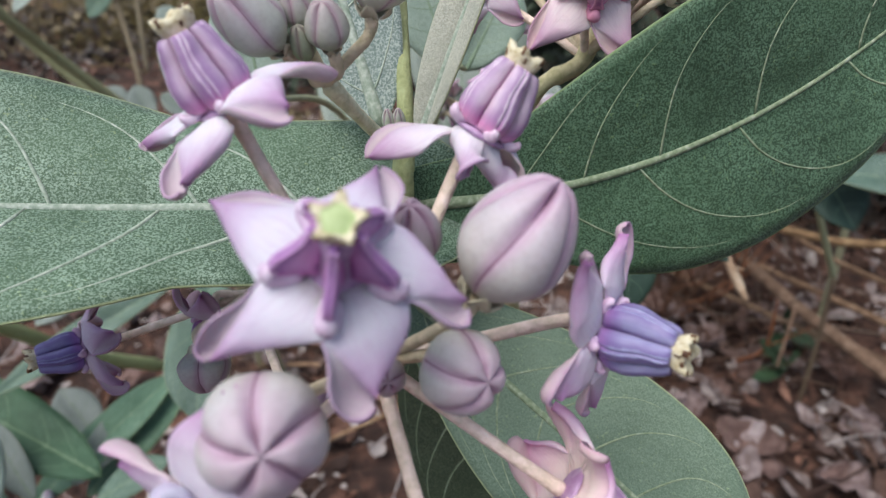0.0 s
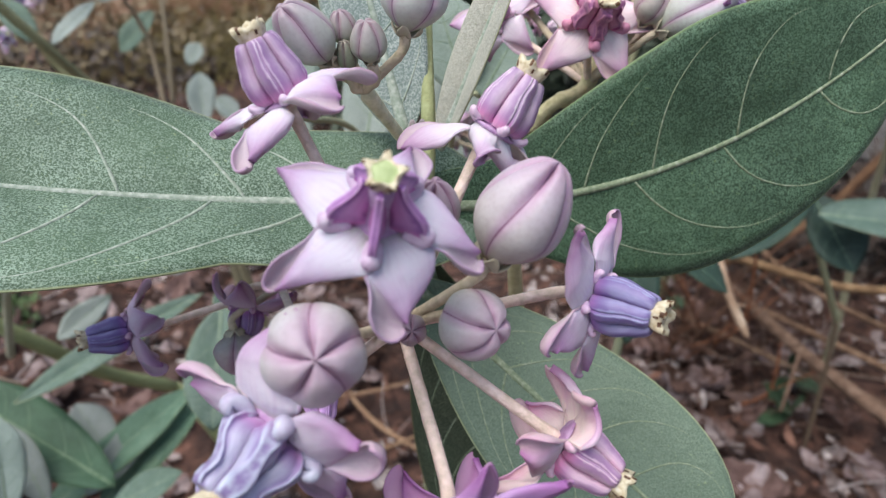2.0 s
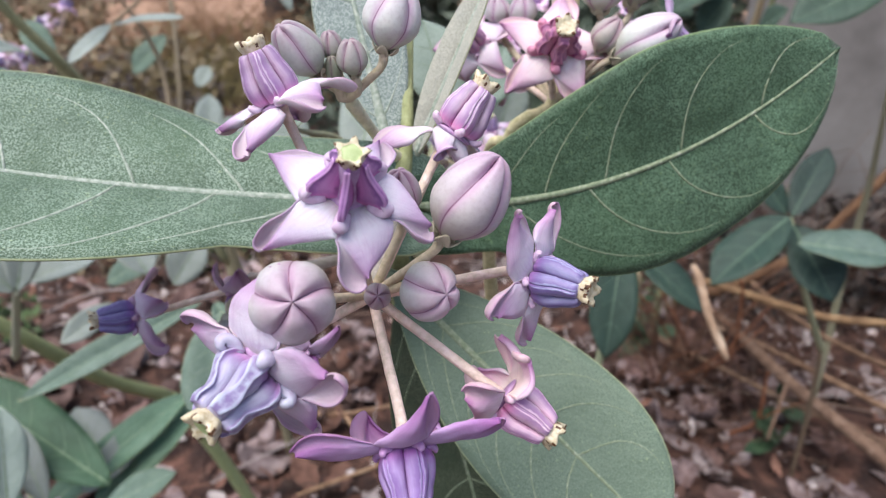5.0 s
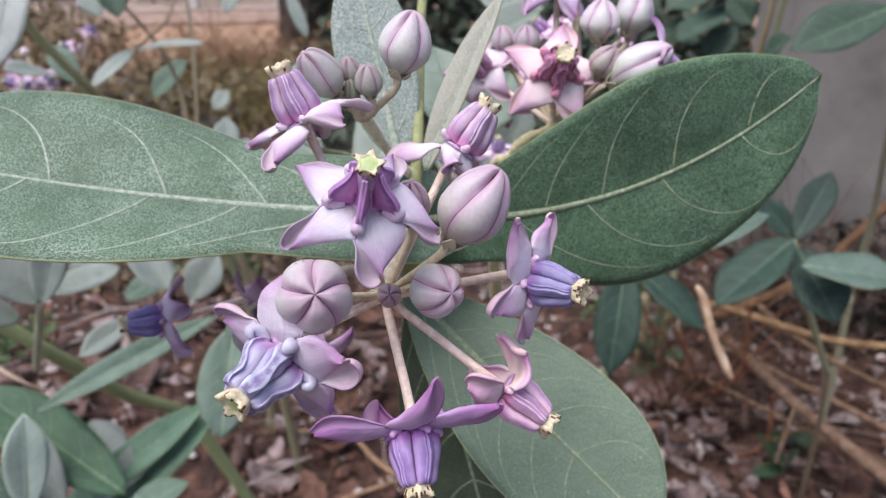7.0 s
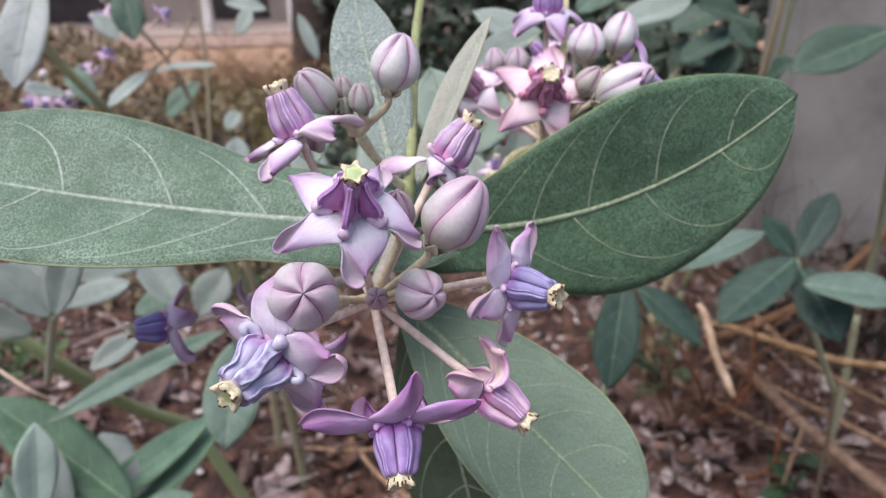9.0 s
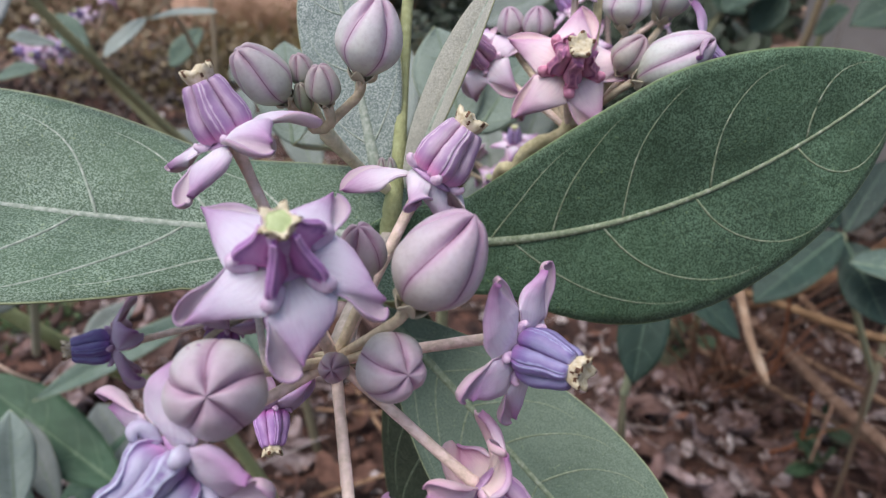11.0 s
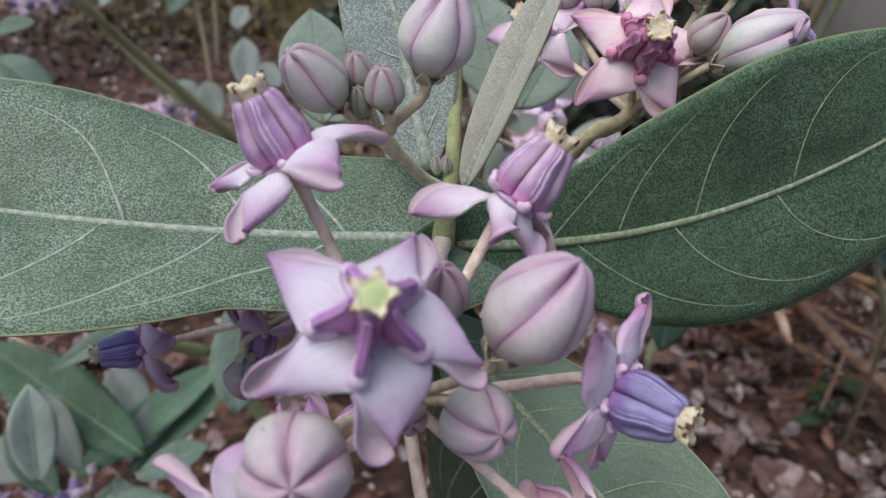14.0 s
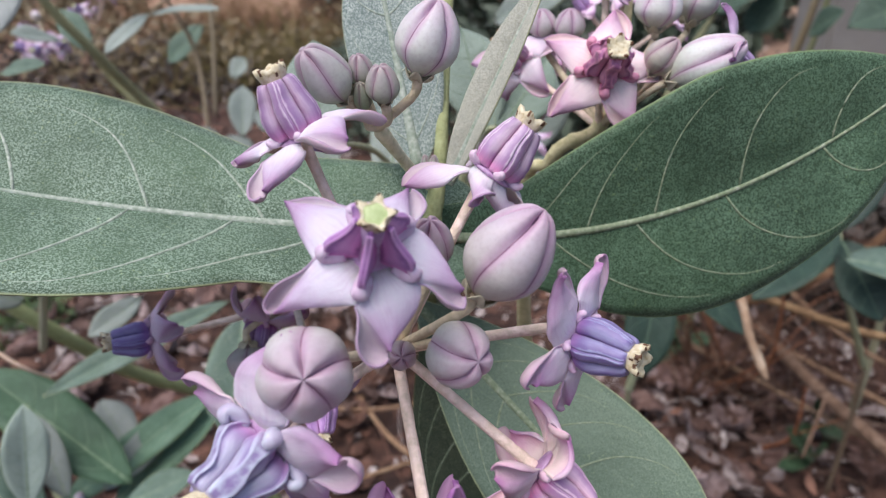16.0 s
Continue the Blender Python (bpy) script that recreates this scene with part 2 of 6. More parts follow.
# ---------------- mesh helpers ----------------
def mesh_of(name, verts, faces, mats, picks=None, uvs=None, smooth=True):
    me = bpy.data.meshes.new(name)
    me.from_pydata([tuple(v) for v in verts], [], faces)
    for m in mats:
        me.materials.append(m)
    if picks is not None:
        me.polygons.foreach_set("material_index", picks)
    me.polygons.foreach_set("use_smooth", [smooth] * len(faces))
    if uvs is not None:
        layer = me.uv_layers.new(name="UVMap")
        loops = np.zeros(len(me.loops), dtype=np.int32)
        me.loops.foreach_get("vertex_index", loops)
        layer.data.foreach_set("uv", np.asarray(uvs, dtype=np.float32)[loops].ravel())
    me.update()
    return me


WORLD_OF = {}


def thing(name, at=(0, 0, 0), label="", category="", group="", kind=""):
    ob = new(name)
    ob.location = at
    ob.empty_display_size = 0.01
    WORLD_OF[ob] = Matrix.Translation(at)
    return tagged(ob, label, category, group, kind)


def piece(name, me, parent=None, m=None, label="", tint=None):
    """A mesh object at the world pose m, under parent."""
    ob = new(name, me)
    m = m or Matrix.Identity(4)
    WORLD_OF[ob] = m
    if parent is not None:
        ob.parent = parent
        ob.matrix_basis = WORLD_OF[parent].inverted() @ m
    else:
        ob.matrix_basis = m
    if tint:
        ob.color = (*tint, 1)
    return tagged(ob, label)


def sheet(name, pts, thick, mats, uvs):
    """A thick sheet from a grid of points [i][j]; its front lies on the side of the normal d/di x d/dj."""
    pts = np.asarray(pts, dtype=float)
    nu, nv = pts.shape[:2]
    du, dv = np.gradient(pts, axis=0), np.gradient(pts, axis=1)
    n = np.cross(du, dv)
    n /= np.maximum(np.linalg.norm(n, axis=2, keepdims=True), 1e-12)
    # thinner towards the rim
    back = pts - n * thick
    verts = np.concatenate([pts.reshape(-1, 3), back.reshape(-1, 3)])
    uv = np.asarray(uvs, dtype=float).reshape(-1, 2)
    uv = np.concatenate([uv, uv])
    faces, picks = [], []
    k = nu * nv
    for i in range(nu - 1):
        for j in range(nv - 1):
            a, b, c, d = i * nv + j, (i + 1) * nv + j, (i + 1) * nv + j + 1, i * nv + j + 1
            faces.append((a, b, c, d)), picks.append(0)
            faces.append((k + d, k + c, k + b, k + a)), picks.append(1)
    rim = [(i, 0) for i in range(nu)] + [(nu - 1, j) for j in range(1, nv)] + [(i, nv - 1) for i in range(nu - 2, -1, -1)] + [(0, j) for j in range(nv - 2, 0, -1)]
    idx = [i * nv + j for i, j in rim]
    for a, b in zip(idx, idx[1:] + idx[:1]):
        faces.append((b, a, k + a, k + b)), picks.append(0)
    return mesh_of(name, verts, faces, mats, picks, uv)


def spline(ctrl, n):
    """n points on a smooth curve through the control points."""
    p = [Vector(c) for c in ctrl]
    p = [p[0] * 2 - p[1]] + p + [p[-1] * 2 - p[-2]]
    out, m = [], len(p) - 3
    for k in range(n):
        s = k / (n - 1) * m
        i = min(int(s), m - 1)
        t = s - i
        a, b, c, d = p[i:i + 4]
        out.append(0.5 * (2 * b + (c - a) * t + (2 * a - 5 * b + 4 * c - d) * t * t + (3 * b - a - 3 * c + d) * t ** 3))
    return out


def tube(name, ctrl, radii, mats, sides=10, n=24, rough=0.0, seed=0, bumps=()):
    """A tapered tube along the control points, with rounded ends; bumps: (place 0..1, extra radius share)."""
    pts = spline(ctrl, n)
    rng = random.Random(seed)
    rad = np.interp(np.linspace(0, 1, n), np.linspace(0, 1, len(radii)), radii)
    verts, faces, uvs = [], [], []
    up = Vector((0.3, 0.2, 0.93))
    for i, p in enumerate(pts):
        t = (pts[min(i + 1, n - 1)] - pts[max(i - 1, 0)]).normalized()
        x = t.cross(up).normalized()
        y = t.cross(x)
        r = rad[i] * (0.6 if i in (0, n - 1) else 1)
        for place, share in bumps:
            r *= 1 + share * math.exp(-((i / (n - 1) - place) * n / 1.4) ** 2)
        for k in range(sides):
            a = 2 * math.pi * k / sides
            q = r * (1 + rough * (rng.random() - 0.5))
            verts.append(p + x * math.cos(a) * q + y * math.sin(a) * q)
            uvs.append((k / sides, i / (n - 1)))
    for i in range(n - 1):
        for k in range(sides):
            l = (k + 1) % sides
            faces.append((i * sides + k, i * sides + l, (i + 1) * sides + l, (i + 1) * sides + k))
    faces.append(tuple(range(sides))[::-1])
    faces.append(tuple((n - 1) * sides + k for k in range(sides)))
    return mesh_of(name, verts, faces, mats, None, uvs)


def axis_pose(base, tip, ref=(1, 0, 0), turn=0.0, scale=1.0):
    """z runs from base to tip; x lies along ref as far as it can, then turned (degrees) about z."""
    z = (Vector(tip) - Vector(base)).normalized()
    x = Vector(ref) - z * Vector(ref).dot(z)
    x.normalize()
    y = z.cross(x)
    m = Matrix((x, y, z)).transposed().to_4x4()
    m.translation = Vector(base)
    return m @ pose(0, 0, 0, 0, 0, turn) @ Matrix.Scale(scale, 4)


def turned(v, axis, angle):
    return Matrix.Rotation(angle, 3, axis) @ v


# ---------------- the flower ----------------
def ribbon_petal(length=0.0240, bend=15, twist=70, start=0.42, edge=40, curl=60, side=-12, rise=0, blunt=0.4, boat=0, turn_at=0.65):
    """A corolla lobe along +x from the flower's middle: broad at its foot with margins rolled down, bent over a ridge into a twisted, boat-shaped tip."""
    nu, nv = 32, 15
    r_join = 0.0098
    t, n = Vector((1, 0, 0)), Vector((0, 0, 1))
    t, n = turned(t, Vector((0, 1, 0)), -radians(rise)), turned(n, Vector((0, 1, 0)), -radians(rise))
    p = Vector((0.0015, 0, 0.0))
    step = (length - 0.0015) / (nu - 1)
    rows, uv = [], []
    for i in range(nu):
        s = i / (nu - 1)
        r = 0.0015 + s * (length - 0.0015)
        b = n.cross(t)
        if r < r_join:
            w = r * math.tan(radians(36)) * 0.99
        else:
            q = (r - r_join) / (length - r_join)
            w = r_join * math.tan(radians(36)) * ((1 - blunt * q) * max(1 - q ** 5, 0.0) ** 0.5 + 0.015)
        roll = radians(edge) * min(1, max(0, (s - 0.2) / 0.3))
        k = min(1, max(0, (s - turn_at) / 0.28))
        roll = roll * (1 - k * k * (3 - 2 * k)) - radians(boat) * k * k * (3 - 2 * k)
        row, ur = [], []
        for j in range(nv):
            v = -1 + 2 * j / (nv - 1)
            a = roll * v
            if abs(roll) > 1e-3:
                off = b * (w * math.sin(a) / roll) + n * (w * (math.cos(a) - 1) / roll)
            else:
                off = b * w * v
            row.append(p + off)
            ur.append((s, 0.62 + 0.38 * v))
        rows.append(row), uv.append(ur)
        d = radians(bend) / (nu - 1)
        t, n = turned(t, b, d), turned(n, b, d)
        if s > start:
            q = (s - start) / (1 - start)
            d = radians(twist) / ((nu - 1) * (1 - start)) * (0.4 + 1.2 * q)
            n = turned(n, t, d)
            d = radians(curl) / ((nu - 1) * (1 - start)) * (0.3 + 1.4 * q)
            b = n.cross(t)
            t, n = turned(t, b, d), turned(n, b, d)
        d = radians(side) / (nu - 1) * 2 * s
        t = turned(t, n, d)
        t.normalize()
        n = (n - t * n.dot(t)).normalized()
        p = p + t * step
    return sheet("petal", np.array([[tuple(q) for q in r] for r in rows]), 0.00055, [PETAL, PETAL_BACK], uv)


def lobe_petal(length=21.0, lean=-2.0, bend=12, flap=5.5, fold=75, lift=70, tuck=4.0, bow=0.7, r_join=8.7, crown=1.35, curl=0, roll=0, rise=0, wide=1.0, peak=0.62, wrap=55, hook=0, hook_from=0.4, late=1.25, shoulder=0.0):
    """A corolla lobe along +x, in millimetres: a triangular face that runs to an apex swung by lean. The anticlockwise margin is tucked under;
    the clockwise one drops over a ridge and rises again into a spoon-like pocket. bend, curl: how far the lobe and its tip arch back; roll: turn of its outer part; shoulder: how far the tucked margin swells."""
    nu, nt, nf, nw = 34, 6, 11, 11
    ty = math.tan(radians(36)) * 0.985
    c0 = r_join * ty * wide
    dx, dy = length - r_join, lean + c0
    dl = math.hypot(dx, dy)
    edge, out = Vector((dx / dl, dy / dl)), Vector((dy / dl, -dx / dl))
    fine = np.linspace(0, length + 14, 400)
    qf = np.clip((fine - r_join) / (length - r_join), 0, 1.6)
    th = np.radians(bend) * np.clip((fine - 4) / 16, 0, 2) + np.radians(curl) * qf ** 2.2 - np.radians(hook) * np.clip((qf - hook_from) / (1 - hook_from), 0, 1.3) ** 1.7
    st = fine[1] - fine[0]
    ax = np.concatenate([[0], np.cumsum(np.cos(th[:-1]) * st)])
    az = np.concatenate([[0], -np.cumsum(np.sin(th[:-1]) * st)])
    rows, uv = [], []
    for i in range(nu):
        s = (i / (nu - 1)) ** 0.9
        r = 1.5 + s * (length - 1.5)
        q = max(0.0, (r - r_join) / (length - r_join))
        if q == 0:
            yl = r * ty * (0.80 + 0.20 * (r / r_join) ** 2.5)
            yr = -yl
            yl, yr = yl * (1 + (wide - 1) * (r / r_join)), yr * (1 + (wide - 1) * (r / r_join))
        else:
            hold = max(0.0, 1 - q)
            yl = c0 * hold + lean * q - bow * 4 * q * hold + 0.3 + shoulder * math.sin(math.pi * min(1.0, q / 0.9)) ** 1.3
            yr = -c0 * hold + lean * q + bow * 2.6 * q * hold - 0.3
        f_w = flap * math.sin(math.pi / 2 * min(1, q / peak)) ** late * (1 - 0.72 * max(0.0, (q - peak) / (1 - peak)) ** 2) + 0.14
        t_w = tuck * math.sin(math.pi / 2 * min(1, q / 0.45)) * (1 - 0.6 * q) + 0.12
        turn = radians(wrap) * max(0.0, (q - 0.55) / 0.45) ** 1.5
        e = out * math.cos(turn) + edge * math.sin(turn) if q > 0 else Vector((0, -1))
        row, ur = [], []
        side = []
        u, z, px, py = 0.0, 0.0, r, yr
        for k in range(1, nw):
            w = k / (nw - 1)
            ang = radians(-fold + (fold + lift) * w ** 1.15)
            d = f_w / (nw - 1)
            u, z = u + math.cos(ang) * d, z + math.sin(ang) * d
            side.append(((px + e.x * u, py + e.y * u, z), (s, 0.30 * (1 - w))))
        for p3, t2 in side[::-1]:
            row.append(p3), ur.append(t2)
        for k in range(nf):
            v = k / (nf - 1)
            v = 0.5 - 0.5 * math.cos(math.pi * v) * 0.55 - 0.225 * (1 - 2 * v)
            row.append((r, yr + (yl - yr) * v, crown * (1 - (2 * v - 1) ** 2) * min(1, s * 3) * (1 - 0.4 * q))), ur.append((s, 0.30 + 0.5 * v))
        u, z = 0.0, 0.0
        for k in range(1, nt):
            w = k / (nt - 1)
            ang = radians(-20 - 150 * w ** 0.8)
            d = t_w / (nt - 1)
            u, z = u + math.cos(ang) * d, z + math.sin(ang) * d
            row.append((r, yl + u, z)), ur.append((s, 0.80 + 0.20 * w))
        out_row = []
        for x, y, z in row:
            a = radians(roll) * max(0.0, min(1.3, (x - 5) / (length - 5))) ** 1.3
            yc = lean * q * 0.6
            y, z = yc + (y - yc) * math.cos(a) - z * math.sin(a), (y - yc) * math.sin(a) + z * math.cos(a)
            t = float(np.interp(x, fine, th))
            bx, bz = float(np.interp(x, fine, ax)) + z * math.sin(t), float(np.interp(x, fine, az)) + z * math.cos(t)
            crease = 0.55 * min(1.0, x / 9) * noise.noise((x * 0.16, y * 0.22, length * 3.1 + bend)) + 0.16 * min(1.0, x / 9) * noise.noise((x * 0.5, y * 0.7, bend + flap))
            bx, bz = bx + crease * math.sin(t), bz + crease * math.cos(t)
            c, sn = math.cos(radians(rise)), math.sin(radians(rise))
            out_row.append((0.001 * (bx * c - bz * sn), 0.001 * y, 0.001 * (bx * sn + bz * c)))
        rows.append(out_row), uv.append(ur)
    return sheet("petal", np.array(rows), 0.00045, [PETAL, PETAL_BACK], uv)


def lobe_mesh(thin=False, ruffled=False):
    """One fin of the corona in the x-z plane. The full kind has a broad double crest; the thin kind a narrow ridge over hollow, flaring flanks."""
    prof = [(0.0006, 0.0066, 0.0017), (0.0018, 0.0078, 0.0018), (0.0036, 0.0085, 0.0018), (0.0060, 0.0085, 0.0018), (0.0080, 0.0079, 0.0017),
            (0.0100, 0.0070, 0.0016), (0.0118, 0.0062, 0.0014), (0.0132, 0.0055, 0.0012), (0.0143, 0.0045, 0.0009)]
    if thin:
        prof = [(0.0006, 0.0072, 0.0009), (0.0018, 0.0086, 0.0009), (0.0034, 0.0094, 0.00085), (0.0052, 0.0094, 0.0008), (0.0070, 0.0084, 0.0008), (0.0088, 0.0067, 0.0008), (0.0106, 0.0052, 0.0008), (0.0124, 0.0043, 0.0008), (0.0143, 0.0038, 0.0007)]
    if not thin:
        prof = [(z, r * (0.84 + 0.10 * max(0.0, (z - 0.010) / 0.004)), w) for z, r, w in prof]
    if ruffled:
        prof = [(z, r * (1.04 + 0.13 * math.sin(z * 560 - 0.4)), 0.0015 + 0.0005 * math.sin(z * 700)) for z, r, w in prof]
    zs = np.linspace(0.0006, 0.0142, 22)
    pz = [p[0] for p in prof]
    fan = [(36, 0.60, 0.0), (33.5, 0.70, 0.10), (30, 0.80, 0.26), (25, 0.885, 0.46), (19, 0.945, 0.62), (12, 0.985, 0.76), (6.5, 1.005, 0.90), (4.2, 1.012, 1.0), (2.4, 0.995, 0.86), (1.2, 0.97, 0.66), (0, 0.962, 0.6)]
    ring = [(r * math.cos(radians(a)), r * math.sin(radians(a)), u) for a, r, u in fan]
    if thin:
        ring = [(0.08, 0.05, 0.0), (0.32, 0.17, 0.12), (0.45, 0.13, 0.3), (0.62, 0.10, 0.5), (0.78, 0.085, 0.66), (0.89, -0.80, 0.78), (0.94, -1.0, 0.92), (0.98, -0.95, 1.0), (1.0, -0.6, 1.0), (1.0, -0.3, 0.95), (0.995, 0.0, 0.9)]
    if ruffled:
        ring = [(0.08, 0.06, 0.0), (0.40, 0.30, 0.1), (0.56, 0.36, 0.22), (0.70, 0.33, 0.36), (0.80, 0.25, 0.55), (0.87, 0.19, 0.74), (0.93, -1.0, 0.86), (0.97, -1.1, 0.97), (1.0, -0.9, 1.0), (1.0, -0.5, 0.9), (0.98, 0.0, 0.86)]
    verts, uvs, faces = [], [], []
    wob = 0.0 if thin else 0.00028 if ruffled else 0.00018
    for z in zs:
        rr, ww = np.interp(z, pz, [p[1] for p in prof]), np.interp(z, pz, [p[2] for p in prof])
        half = [(rr * r, rr * w if w > 0 else -ww * w, u) for r, w, u in ring]
        for r, w, u in half + [(r, -w, u) for r, w, u in half[-2::-1]]:
            verts.append((r + wob * noise.noise((w * 900, z * 330, 4.0)), w + wob * 1.4 * math.sin(z * 520) * (r > 0.0045), z))
            uvs.append((u, z / 0.014))
    k = 2 * len(ring) - 1
    for i in range(len(zs) - 1):
        for j in range(k - 1):
            faces.append((i * k + j, (i + 1) * k + j, (i + 1) * k + j + 1, i * k + j + 1))
    faces.append(tuple(range(k)))
    faces.append(tuple((len(zs) - 1) * k + j for j in range(k))[::-1])
    return mesh_of("corona_lobe", verts, [f[::-1] for f in faces], [THIN_CORONA if thin else CORONA], None, uvs)


def blob(name, ctrl, radii, m, flat=1.0, sides=10, n=12):
    """A short rounded sausage along the control points."""
    pts = spline(ctrl, n)
    rad = np.interp(np.linspace(0, 1, n), np.linspace(0, 1, len(radii)), radii)
    verts, faces = [], []
    for i, p in enumerate(pts):
        t = (pts[min(i + 1, n - 1)] - pts[max(i - 1, 0)]).normalized()
        y = Vector((0, 1, 0))
        x = y.cross(t).normalized()
        r = rad[i]
        for k in range(sides):
            a = 2 * math.pi * k / sides
            verts.append(p + x * math.cos(a) * r + y * math.sin(a) * r * flat)
    for i in range(n - 1):
        for k in range(sides):
            l = (k + 1) % sides
            faces.append((i * sides + k, i * sides + l, (i + 1) * sides + l, (i + 1) * sides + k))
    faces.append(tuple(range(sides))[::-1])
    faces.append(tuple((n - 1) * sides + k for k in range(sides)))
    return mesh_of(name, verts, faces, [m])


def crown_mesh():
    """The five-pointed head: a green pentagon in a cream rim with dark glands between ragged points."""
    verts, faces, picks = [], [], []
    rings = []

    def ring(r_out, r_in, z_out, z_in, sharp=1.0):
        ids = []
        for k in range(40):
            a = 2 * math.pi * k / 40
            q = (0.5 + 0.5 * math.cos(5 * a)) ** sharp
            r = r_in + (r_out - r_in) * q
            ids.append(len(verts))
            verts.append((0.84 * r * math.cos(a), 0.84 * r * math.sin(a), z_in + (z_out - z_in) * q))
        rings.append(ids)

    ring(0.0026, 0.0024, 0.0128, 0.0128)
    ring(0.0034, 0.0030, 0.0140, 0.0142)
    ring(0.0038, 0.0031, 0.0152, 0.0154, 1.2)
    ring(0.0051, 0.0029, 0.0167, 0.0164, 2.0)
    ring(0.0043, 0.0027, 0.0170, 0.0167, 1.7)
    ring(0.0028, 0.0024, 0.0162, 0.0163)
    ring(0.0024, 0.0020, 0.0162, 0.0162)
    ring(0.0012, 0.0011, 0.0165, 0.0165)
    for r, (a, b) in enumerate(zip(rings, rings[1:])):
        for k in range(40):
            l = (k + 1) % 40
            faces.append((a[k], a[l], b[l], b[k]))
            gland = (r in (1, 2) and k % 8 in (0, 7)) or (r == 2 and k % 8 in (1, 6)) or (r == 3 and k % 8 == 0)
            picks.append(2 if gland else (1 if r >= 5 else 0))
    faces.append(tuple(rings[-1]))
    picks.append(1)
    return mesh_of("crown", verts, faces, [CROWN, CROWN_GREEN, CROWN_DARK], picks)


def torn_crown_mesh(seed):
    """An old head: a thick cream cap whose rim has withered into short, brown-stained teeth."""
    rng = random.Random(seed)
    verts, faces, picks = [], [], []
    prof = [(0.0024, 0.0126, 0.0, 0.0), (0.0033, 0.0136, 0.06, 0.0), (0.0038, 0.0148, 0.10, 0.0), (0.0041, 0.0160, 0.14, 0.0003), (0.0040, 0.0170, 0.20, 0.0010), (0.0032, 0.0172, 0.16, 0.0009), (0.0026, 0.0164, 0.0, 0.0), (0.0012, 0.0166, 0.0, 0.0)]
    n = 40
    for r, z, out, up in prof:
        for k in range(n):
            a = 2 * math.pi * k / n
            q = (0.5 + 0.5 * math.cos(5 * a + 0.5 * math.sin(a + seed))) ** 1.3
            rough = 0.07 * noise.noise((3 * math.cos(a), 3 * math.sin(a), seed + z * 900))
            f = 0.86 * r * (0.94 + out * q * 1.6 + rough * (out > 0))
            verts.append((f * math.cos(a), f * math.sin(a), z + up * (q - 0.4) + (rng.random() - 0.5) * 0.0003 * (up > 0)))
    for i in range(len(prof) - 1):
        for k in range(n):
            l = (k + 1) % n
            faces.append((i * n + k, i * n + l, (i + 1) * n + l, (i + 1) * n + k))
            stain = (i in (3, 4) and k % 8 in (0, 7) and rng.random() < 0.7) or (i in (2, 3, 4) and rng.random() < 0.09)
            picks.append(2 if stain else 1 if i == 6 and seed == 6 else 0)
    faces.append(tuple((len(prof) - 1) * n + k for k in range(n)))
    picks.append(1 if seed == 6 else 0)
    return mesh_of("crown", verts, faces, [CROWN, CROWN_GREEN, CROWN_DARK], picks)


def receptacle_mesh():
    """The flower's middle: a shallow green-white dish and the column inside the corona."""
    verts, faces = [], []
    prof = [(0.0005, -0.0012), (0.0030, -0.0012), (0.0052, -0.0008), (0.0060, -0.0002), (0.0040, 0.0004), (0.0032, 0.0020), (0.0026, 0.0070), (0.0026, 0.0130), (0.0010, 0.0132)]
    k = 20
    for r, z in prof:
        for i in range(k):
            a = 2 * math.pi * i / k
            verts.append((r * math.cos(a), r * math.sin(a), z))
    for j in range(len(prof) - 1):
        for i in range(k):
            l = (i + 1) % k
            faces.append((j * k + i, j * k + l, (j + 1) * k + l, (j + 1) * k + i))
    return mesh_of("flower", verts, faces, [COLUMN])


COLUMN = plain_material("column", [(0.3, (0.40, 0.20, 0.42)), (0.7, (0.60, 0.45, 0.62))], 500, 0.5)
CROWN_MESH = crown_mesh()
LOBE_MESH = lobe_mesh()
THIN_LOBE_MESH = lobe_mesh(True)
RUFFLED_LOBE_MESH = lobe_mesh(False, True)
SPUR_MESH = blob("spur", [(0.0052, 0, 0.0010), (0.0072, 0, 0.0007), (0.0092, 0, 0.0012), (0.0098, 0, 0.0024), (0.0088, 0, 0.0031), (0.0081, 0, 0.0026)],
                 [0.0012, 0.0015, 0.0015, 0.0013, 0.0009, 0.0004], SPUR, 1.25, 12, 16)
SMALL_SPUR_MESH = blob("spur", [(0.0046, 0, 0.0008), (0.0060, 0, 0.0005), (0.0072, 0, 0.0008), (0.0078, 0, 0.0016), (0.0074, 0, 0.0021)],
                       [0.0008, 0.0010, 0.0010, 0.0008, 0.0004], SPUR, 1.3, 10, 12)
BASE_MESH = receptacle_mesh()
